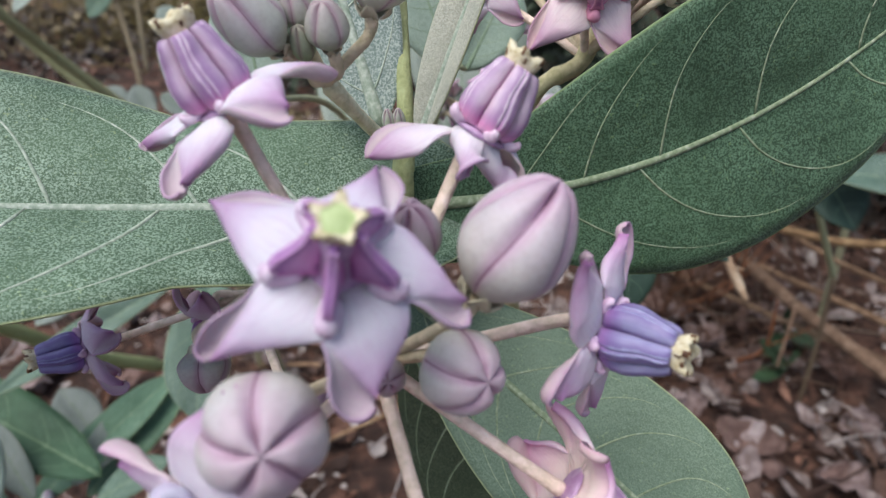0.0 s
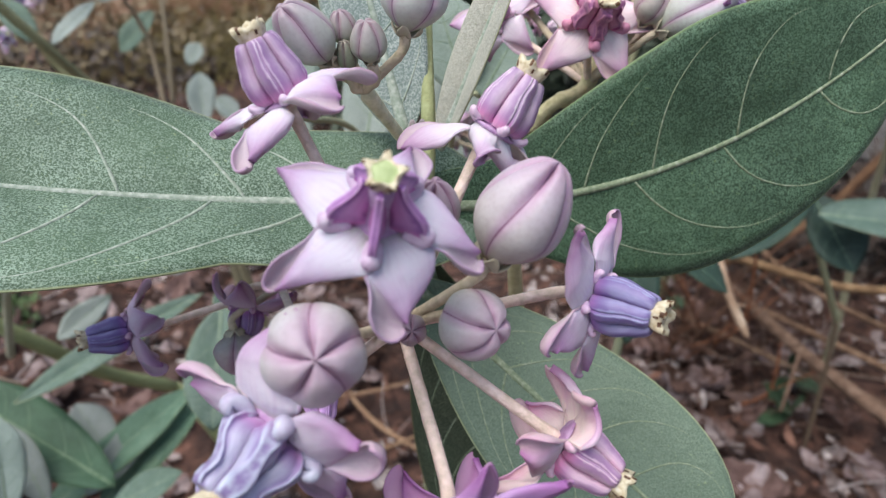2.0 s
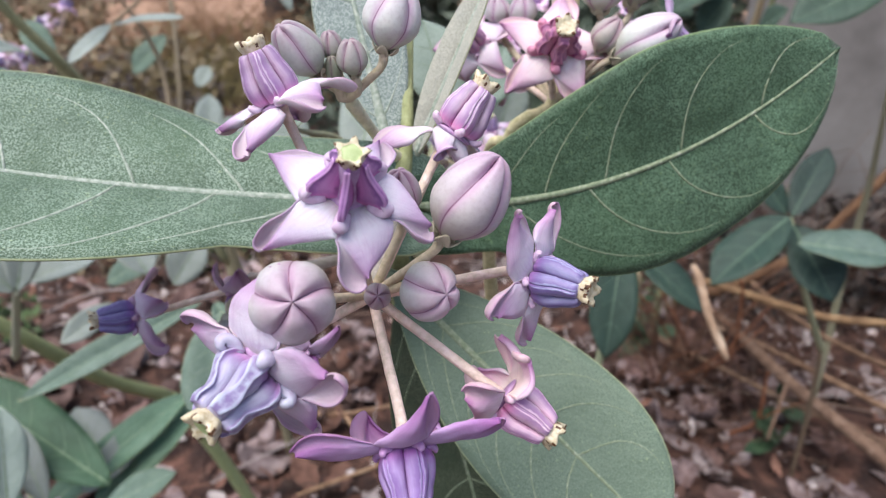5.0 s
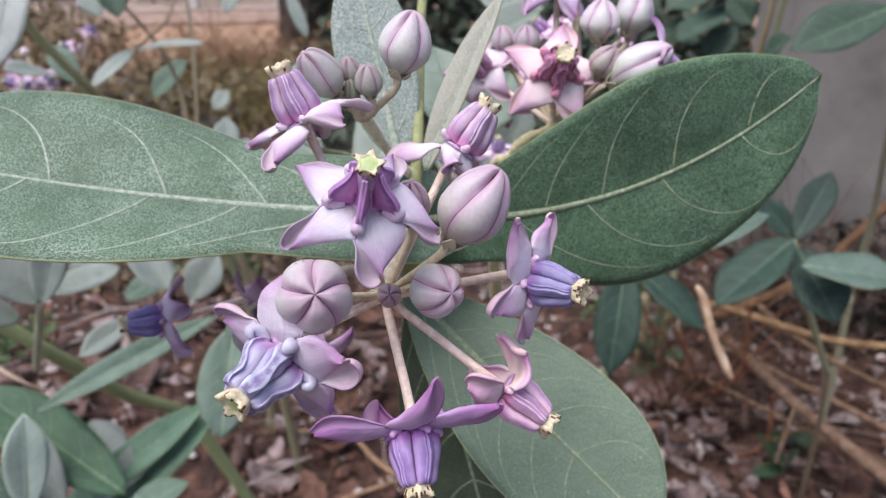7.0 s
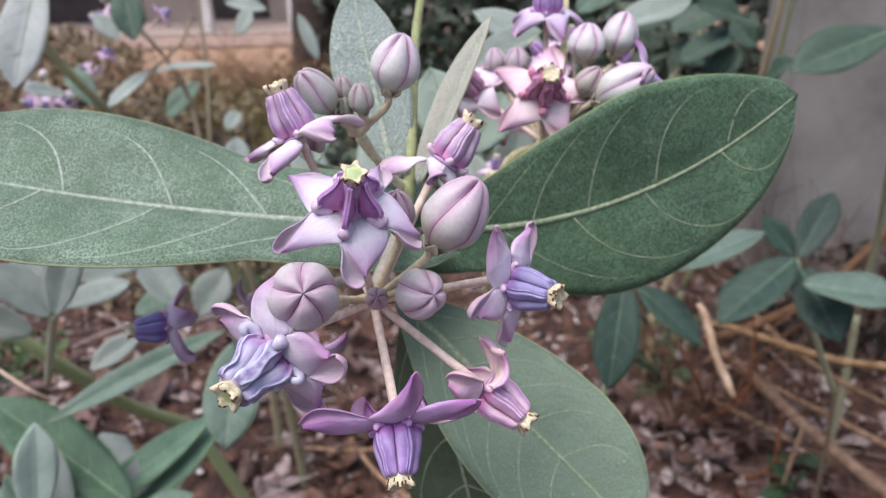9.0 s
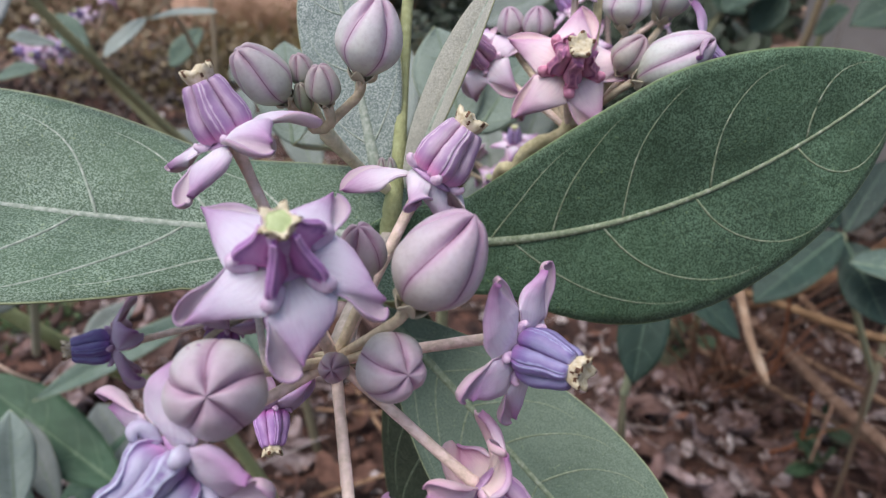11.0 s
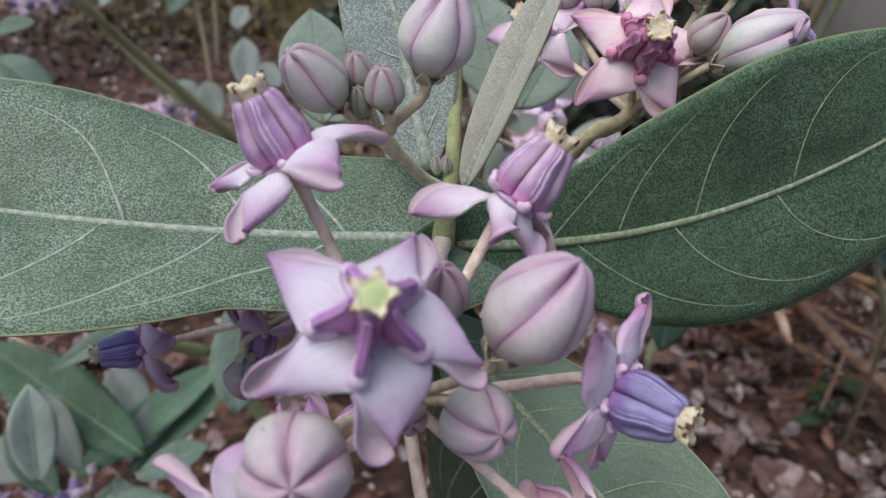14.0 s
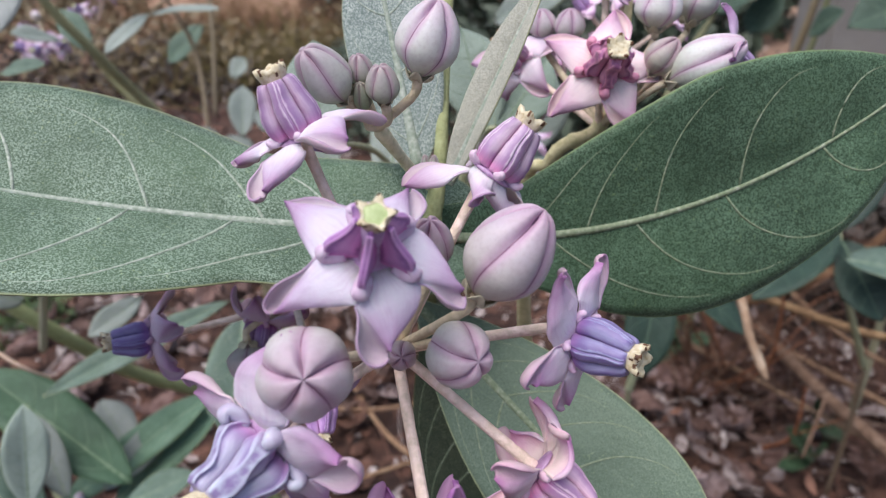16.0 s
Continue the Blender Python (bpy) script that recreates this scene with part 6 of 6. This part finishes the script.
stem_piece(shrub_e, 'stem', [(-0.529, 0.986, 0.784), (-0.479, 1.008, 0.824), (-0.466, 1.027, 0.864)], [0.003, 0.002, 0.002], 'thin dark branch', (0.5, 0.45, 0.35), 28, m=STEM)
far_leaf(shrub_e, (-0.389, 0.541, 0.942), (-0.399, 0.480, 0.855), (0.141, -0.626, 0.247), 0.0219, (2.5, 2.32, 2.45), 12, 0.000, 'grey-green oval leaf with a pale midrib', 4, 0.000)
far_leaf(shrub_e, (-0.560, 0.915, 0.877), (-0.524, 0.904, 0.845), (0.197, -0.628, 0.708), 0.0147, (1.8, 1.8, 1.78), 12, 0.000, 'grey-green oval leaf with a pale midrib', 4, 0.000)
far_leaf(shrub_e, (-0.520, 0.938, 0.921), (-0.503, 0.904, 0.842), (0.258, -0.852, 0.404), 0.0228, (0.7, 0.8, 0.74), 12, 0.000, 'grey-green oval leaf with a pale midrib', 4, 0.000)
far_leaf(shrub_e, (-0.506, 0.937, 0.792), (-0.542, 0.864, 0.757), (0.032, -0.411, 0.500), 0.0134, (1.8, 1.8, 1.78), 12, 0.000, 'grey-green oval leaf with a pale midrib', 4, 0.000)
far_leaf(shrub_e, (-0.504, 0.936, 0.791), (-0.387, 0.900, 0.811), (0.245, -0.221, 0.730), 0.0151, (1.8, 1.8, 1.78), 12, 0.000, 'grey-green oval leaf with a pale midrib', 4, 0.000)
far_leaf(shrub_e, (-0.536, 0.769, 0.791), (-0.559, 0.721, 0.811), (0.234, -0.254, 0.648), 0.0157, (1.8, 1.8, 1.78), 12, 0.000, 'grey-green oval leaf with a pale midrib', 4, 0.000)
far_leaf(shrub_e, (-0.499, 0.766, 0.778), (-0.536, 0.785, 0.826), (0.192, -0.601, 0.624), 0.0162, (1.1, 1.14, 1.1), 12, 0.000, 'grey-green oval leaf with a pale midrib', 4, 0.000)
far_leaf(shrub_e, (-0.427, 1.119, 0.818), (-0.407, 1.140, 0.862), (0.198, -0.241, 0.780), 0.0157, (1.8, 1.8, 1.78), 12, 0.000, 'grey-green oval leaf with a pale midrib', 4, 0.000)
far_leaf(shrub_e, (-0.495, 1.083, 0.748), (-0.554, 1.055, 0.696), (0.261, -0.520, 0.788), 0.0215, (1.1, 1.14, 1.1), 12, 0.000, 'grey-green oval leaf with a pale midrib', 4, 0.000)
far_leaf(shrub_e, (-0.446, 1.052, 0.670), (-0.427, 1.067, 0.701), (-0.071, -0.651, 0.640), 0.0176, (1.8, 1.8, 1.78), 12, 0.000, 'grey-green oval leaf with a pale midrib', 4, 0.000)
far_leaf(shrub_e, (-0.410, 1.452, 0.823), (-0.367, 1.415, 0.732), (0.185, -0.660, 0.622), 0.0147, (1.8, 1.8, 1.78), 12, 0.000, 'grey-green oval leaf with a pale midrib', 4, 0.000)
far_leaf(shrub_e, (-0.490, 1.244, 0.865), (-0.411, 1.245, 0.853), (0.360, -0.533, 0.501), 0.0148, (1.8, 1.8, 1.78), 12, 0.000, 'grey-green oval leaf with a pale midrib', 4, 0.000)
far_leaf(shrub_e, (-0.507, 0.617, 0.790), (-0.452, 0.608, 0.804), (0.157, -0.496, 0.835), 0.0113, (1.1, 1.14, 1.1), 12, 0.000, 'grey-green oval leaf with a pale midrib', 4, 0.000)
far_leaf(shrub_e, (-0.534, 0.648, 0.758), (-0.453, 0.595, 0.740), (0.240, -0.146, 0.841), 0.0222, (1.1, 1.14, 1.1), 12, 0.000, 'grey-green oval leaf with a pale midrib', 4, 0.000)
far_leaf(shrub_e, (-0.396, 0.933, 0.614), (-0.403, 0.981, 0.680), (0.343, -0.825, 0.678), 0.0212, (1.8, 1.8, 1.78), 12, 0.000, 'grey-green oval leaf with a pale midrib', 4, 0.000)
far_leaf(shrub_e, (-0.436, 0.905, 0.582), (-0.458, 0.937, 0.629), (0.204, -0.466, 0.577), 0.0196, (1.35, 1.35, 1.32), 12, 0.000, 'grey-green oval leaf with a pale midrib', 4, 0.000)
far_leaf(shrub_e, (-0.421, 0.931, 0.614), (-0.379, 0.916, 0.587), (0.429, -0.435, 0.565), 0.0196, (1.35, 1.35, 1.32), 12, 0.000, 'grey-green oval leaf with a pale midrib', 4, 0.000)
far_leaf(shrub_e, (-0.492, 0.957, 0.578), (-0.528, 0.979, 0.614), (0.209, -0.607, 0.723), 0.0223, (1.35, 1.35, 1.32), 12, 0.000, 'grey-green oval leaf with a pale midrib', 4, 0.000)
far_leaf(shrub_e, (-0.377, 0.959, 0.646), (-0.348, 0.943, 0.618), (0.141, -0.547, 0.798), 0.0163, (1.8, 1.8, 1.78), 12, 0.000, 'grey-green oval leaf with a pale midrib', 4, 0.000)
stem_piece(shrub_e, 'stem', [(-0.431, 0.997, 0.366), (-0.475, 0.949, 0.563), (-0.518, 0.926, 0.625), (-0.572, 0.917, 0.708), (-0.587, 0.899, 0.771)], [0.008, 0.007, 0.006, 0.006, 0.005], 'green slanting stem', (0.58, 0.66, 0.42), 28, m=STEM)

shrub_f = thing('shrub', (0.000, 0.550, 0.000), 'grey-green crown flower shoot behind the open flowers', 'shrub', 'shrubs round the flowering plant')
far_leaf(shrub_f, (-0.107, 0.376, 0.788), (-0.128, 0.402, 0.828), (0.394, -0.960, 0.487), 0.0135, (1.6, 1.62, 1.56), 12, 0.000, 'grey-green oval leaf with a pale midrib', 4, 0.000)
far_leaf(shrub_f, (-0.069, 0.353, 0.784), (-0.055, 0.437, 0.863), (0.006, -0.524, 0.615), 0.0201, (1.6, 1.62, 1.56), 12, 0.000, 'grey-green oval leaf with a pale midrib', 4, 0.000)
far_leaf(shrub_f, (-0.017, 0.432, 0.712), (0.030, 0.485, 0.777), (-0.135, -0.789, 0.408), 0.0245, (1.6, 1.62, 1.56), 12, 0.000, 'grey-green oval leaf with a pale midrib', 4, 0.000)
far_leaf(shrub_f, (0.036, 0.437, 0.710), (0.071, 0.482, 0.765), (0.174, -0.725, 0.668), 0.0212, (1.9, 1.9, 1.85), 12, 0.000, 'grey-green oval leaf with a pale midrib', 4, 0.000)
far_leaf(shrub_f, (-0.025, 0.514, 0.741), (-0.009, 0.558, 0.799), (0.013, -0.677, 0.531), 0.0224, (1.6, 1.62, 1.56), 12, 0.000, 'grey-green oval leaf with a pale midrib', 4, 0.000)
far_leaf(shrub_f, (0.055, 0.478, 0.891), (-0.010, 0.514, 0.860), (0.117, -0.686, 0.700), 0.0188, (1.6, 1.62, 1.56), 12, 0.000, 'grey-green oval leaf with a pale midrib', 4, 0.000)
far_leaf(shrub_f, (0.088, 0.538, 0.898), (0.142, 0.559, 0.937), (-0.174, -0.477, 0.450), 0.0196, (0.7, 0.8, 0.74), 12, 0.000, 'grey-green oval leaf with a pale midrib', 4, 0.000)
far_leaf(shrub_f, (0.140, 0.642, 0.876), (0.214, 0.659, 0.900), (-0.205, -0.472, 0.529), 0.0194, (1.6, 1.62, 1.56), 12, 0.000, 'grey-green oval leaf with a pale midrib', 4, 0.000)
far_leaf(shrub_f, (0.059, 0.524, 0.872), (0.000, 0.534, 0.905), (-0.079, -0.374, 0.602), 0.0166, (1.9, 1.9, 1.85), 12, 0.000, 'grey-green oval leaf with a pale midrib', 4, 0.000)
far_leaf(shrub_f, (-0.023, 0.470, 0.771), (0.003, 0.482, 0.827), (-0.199, -0.837, 0.458), 0.0168, (1.6, 1.62, 1.56), 12, 0.000, 'grey-green oval leaf with a pale midrib', 4, 0.000)
far_leaf(shrub_f, (0.024, 0.474, 0.768), (0.042, 0.483, 0.820), (0.177, -0.517, 0.509), 0.0168, (1.6, 1.62, 1.56), 12, 0.000, 'grey-green oval leaf with a pale midrib', 4, 0.000)
far_leaf(shrub_f, (0.005, 0.420, 0.759), (-0.002, 0.445, 0.804), (-0.228, -0.512, 0.521), 0.0150, (1.6, 1.62, 1.56), 12, 0.000, 'grey-green oval leaf with a pale midrib', 4, 0.000)
far_leaf(shrub_f, (-0.0799, 0.2640, 0.8500), (-0.0857, 0.2872, 0.8926), (0.10, -0.80, 0.50), 0.0150, (1.5, 1.66, 1.5), 8, 0.000, 'broad pale green leaf behind the buds', 4, 0.000)
far_leaf(shrub_f, (-0.0033, 0.2860, 0.8480), (-0.0176, 0.3101, 0.8939), (0.10, -0.80, 0.50), 0.0170, (1.45, 1.62, 1.45), 8, 0.000, 'broad pale green leaf behind the buds', 4, 0.000)
far_leaf(shrub_f, (0.0028, 0.2860, 0.8480), (0.0253, 0.3158, 0.8777), (0.10, -0.70, 0.60), 0.0150, (1.3, 1.5, 1.32), 8, 0.000, 'broad pale green leaf behind the buds', 4, 0.000)
stem_piece(shrub_f, 'petiole', [(-0.036, 0.458, 0.66), (-0.066, 0.36, 0.80), (-0.0799, 0.2640, 0.8505)], [0.0022, 0.0018, 0.0014], 'pale green leaf stalk', (0.8, 0.95, 0.7), 16, m=STEM)
stem_piece(shrub_f, 'petiole', [(-0.034, 0.455, 0.69), (-0.014, 0.36, 0.80), (-0.0033, 0.2860, 0.8485), (0.0028, 0.2860, 0.8485)], [0.0022, 0.0018, 0.0014, 0.0010], 'pale green leaf stalk', (0.8, 0.95, 0.7), 16, m=STEM)
stem_piece(shrub_f, 'stem', [(-0.070, 0.527, 0.169), (-0.042, 0.467, 0.594), (-0.030, 0.450, 0.739), (-0.022, 0.470, 0.775)], [0.006, 0.005, 0.004, 0.003], 'green stem', (0.6, 0.72, 0.5), 28, m=STEM)


# ---------------- clusters further back ----------------
# flowers that hang under the large leaf
HUB3 = (-0.075, 0.185, 0.812)
stem_piece(plant, "peduncle", [(-0.024, 0.205, 0.80), (-0.045, 0.20, 0.812), HUB3], [0.003, 0.0025, 0.0028], "mealy stalk of the hidden flower cluster", None, 16)
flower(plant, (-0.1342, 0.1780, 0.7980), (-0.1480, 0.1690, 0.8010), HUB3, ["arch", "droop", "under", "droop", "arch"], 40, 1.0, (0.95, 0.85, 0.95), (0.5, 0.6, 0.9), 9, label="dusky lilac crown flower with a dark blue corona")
# Lowered tints of this flower and the bud stand in for leaf shade.
flower(plant, (-0.0873, 0.1802, 0.8062), (-0.0900, 0.1700, 0.7940), HUB3, ["under", "under", "back", "under", "back"], 20, 0.95, (0.9, 0.75, 0.85), (0.7, 0.6, 0.8), 10, label="lilac crown flower, tinted dusky for the shade of the leaf")
bud(plant, (-0.0900, 0.1700, 0.8030), (-0.0885, 0.1620, 0.7890), 0.0085, HUB3, 0, (0.8, 0.72, 0.75), label="closed bud, tinted dusky for the shade of the leaf")
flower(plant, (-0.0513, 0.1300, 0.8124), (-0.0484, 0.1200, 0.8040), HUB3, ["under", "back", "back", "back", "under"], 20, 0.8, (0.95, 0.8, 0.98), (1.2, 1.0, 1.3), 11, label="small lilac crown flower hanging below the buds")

# the second stem with its pink flowers and white buds
second = thing("crown_flower_plant", (0.06, 0.42, 0.0), "second crown flower stem with pink flowers and white buds", "plant")
HUB4 = (0.0415, 0.2260, 0.8715)
stem_piece(second, "stem", [(0.06, 0.42, 0.0), (0.04, 0.34, 0.4), (0.015, 0.245, 0.80), (0.0236, 0.2200, 0.8600), HUB4, (0.050, 0.240, 0.900), (0.053, 0.262, 0.935)], [0.008, 0.007, 0.0030, 0.0022, 0.0022, 0.0018, 0.0014], "knobbly pale green stem", (1.15, 1.20, 0.84), 60,
           bumps=((0.52, 0.3), (0.58, 0.45), (0.63, 0.3), (0.68, 0.5), (0.73, 0.35), (0.80, 0.3)))
flower(second, (0.0404, 0.2123, 0.8975), (0.0418, 0.2010, 0.9057), HUB4, ["broad", "upright", "wide", "left", "upright"], 14, 1.08, (1.42, 1.28, 1.19), (1.12, 0.62, 0.72), 12, lobe=RUFFLED_LOBE_MESH, label="pink crown flower with a crimson corona")
flower(second, (0.0436, 0.2529, 0.9270), (0.0440, 0.2500, 0.9420), HUB4, ["under"] * 5, 10, 1.0, (0.95, 0.90, 1.02), (1.1, 1.0, 1.3), 13, label="lilac crown flower at the top of the stem")
flower(second, (0.0087, 0.2443, 0.8931), (0.0030, 0.2340, 0.9030), HUB4, ["open", "under", "flat", "back", "under"], 30, 0.95, (1.3, 1.25, 1.25), (1.2, 0.95, 1.0), 14, label="pink crown flower half hidden behind buds")
bud(second, (0.0600, 0.2350, 0.9060), (0.0610, 0.2360, 0.9240), 0.0085, HUB4, 0, (1.25, 1.25, 1.24), label="closed white bud")
bud(second, (0.0750, 0.2480, 0.9060), (0.0800, 0.2490, 0.9270), 0.0085, HUB4, 30, (1.25, 1.25, 1.24), label="closed white bud")
bud(second, (0.0620, 0.2110, 0.8930), (0.0860, 0.2070, 0.9080), 0.0088, HUB4, 10, (1.25, 1.25, 1.24), label="long white closed bud with violet seams")
bud(second, (0.0560, 0.2150, 0.8950), (0.0640, 0.2120, 0.9080), 0.0060, HUB4, 50, (0.85, 0.80, 0.72), label="closed greenish bud")
bud(second, (0.0300, 0.2450, 0.9000), (0.0290, 0.2430, 0.9130), 0.0060, HUB4, 50, (1.0, 0.92, 0.95), label="closed white bud")
bud(second, (0.0200, 0.2500, 0.9000), (0.0180, 0.2480, 0.9120), 0.0055, HUB4, 20, (1.05, 1.0, 1.0), label="closed white bud")
flower(second, (0.0800, 0.2180, 0.9020), (0.0900, 0.2180, 0.8960), HUB4, ["upright", "wide", None, None, "back"], 90, 0.9, (0.98, 0.92, 1.05), (1, 1, 1.1), 15, label="pale lilac crown flower beside white buds")


def far_cluster(shrub, centre, n, spread, size, seed, tint, ctint):
    """A loose cluster of blossoms and buds on short stalks."""
    r = random.Random(seed)
    c = Vector(centre)
    hub = c - Vector((0, 0, spread * 0.9))
    for k in range(n):
        d = Vector((r.uniform(-1, 1), r.uniform(-1, 0.6), r.uniform(0.0, 0.9))).normalized()
        p = hub + d * spread * r.uniform(0.8, 1.2)
        if k % 3 == 2:
            bud(shrub, p, p + d * 0.013 * size, 0.005 * size, hub, r.uniform(0, 72), tint, label="small closed lilac bud")
        else:
            flower(shrub, p, p + d, hub, [r.choice(["open", "under", "wide", "hook"]) for _ in range(5)], r.uniform(0, 72), 0.8 * size, tint, ctint, label="small lilac blossom with curled petals")


far_cluster(shrub_d, (-0.436, 0.339, 0.454), 6, 0.035, 1.0, 1, (1.2, 1.15, 1.2), (0.8, 0.9, 1.1))
far_cluster(shrub_d, (-0.381, 0.347, 0.456), 7, 0.035, 1.0, 2, (1.2, 1.15, 1.2), (0.8, 0.9, 1.1))
far_cluster(shrub_e, (-0.605, 1.002, 0.573), 9, 0.06, 1.5, 3, (1.25, 1.2, 1.2), (0.9, 1.0, 1.15))
far_cluster(shrub_e, (-0.621, 0.871, 0.790), 6, 0.04, 1.2, 4, (1.25, 1.2, 1.2), (0.9, 1.0, 1.15))
far_cluster(shrub_e, (-0.676, 1.085, 0.787), 5, 0.04, 1.2, 5, (1.25, 1.2, 1.2), (0.9, 1.0, 1.15))
far_cluster(shrub_e, (-0.612, 1.130, 0.877), 7, 0.06, 1.4, 6, (1.25, 1.2, 1.2), (0.9, 1.0, 1.15))
far_cluster(shrub_f, (0.020, 0.403, 0.802), 9, 0.04, 0.9, 7, (1.25, 1.2, 1.22), (0.9, 0.95, 1.1))
far_cluster(shrub_f, (0.048, 0.371, 0.788), 5, 0.03, 0.9, 8, (1.25, 1.2, 1.22), (0.9, 0.95, 1.1))
far_cluster(shrub_f, (0.014, 0.351, 0.876), 5, 0.035, 0.8, 9, (1.35, 1.25, 1.25), (1.1, 0.8, 0.9))
far_cluster(shrub_f, (0.073, 0.386, 0.893), 5, 0.035, 0.8, 11, (1.35, 1.28, 1.3), (1.0, 0.9, 1.1))

# the feet of the shrubs
for shrub, top, foot, r, tint in (
        (shrub_a, (0.117, 0.453, 0.555), (0.135, 0.470, -0.02), 0.0040, (0.4, 0.42, 0.3)), (shrub_a, (0.550, 0.852, 0.290), (0.565, 0.865, -0.02), 0.0035, (0.30, 0.24, 0.18)),
        (shrub_b, (0.353, 1.241, 0.212), (0.350, 1.250, -0.02), 0.0082, (0.55, 0.5, 0.35)), (shrub_b, (0.414, 1.265, 0.254), (0.405, 1.275, -0.02), 0.0072, (0.5, 0.6, 0.38)),
        (shrub_b, (0.637, 0.997, 0.352), (0.650, 1.010, -0.02), 0.0062, (0.55, 0.6, 0.45)), (shrub_b, (0.292, 1.350, 0.471), (0.300, 1.360, -0.02), 0.0072, (0.4, 0.45, 0.3)),
        (shrub_c, (-0.396, 0.646, 0.366), (-0.330, 0.720, -0.02), 0.0088, (0.62, 0.80, 0.45)), (shrub_e, (-0.371, 0.845, 0.565), (-0.340, 0.900, -0.02), 0.0070, (0.5, 0.5, 0.36)),
        (shrub_e, (-0.431, 0.997, 0.370), (-0.425, 1.010, -0.02), 0.0080, (0.5, 0.5, 0.36)), (shrub_f, (-0.070, 0.527, 0.173), (-0.072, 0.530, -0.02), 0.0062, (0.6, 0.72, 0.5))):
    mid = (Vector(top) + Vector(foot)) * 0.5 + Vector((0.006, 0.004, 0.0))
    stem_piece(shrub, "stem", [foot, mid, top], [r * 1.15, r * 1.05, r], "foot of the shrub stem", tint, 16)
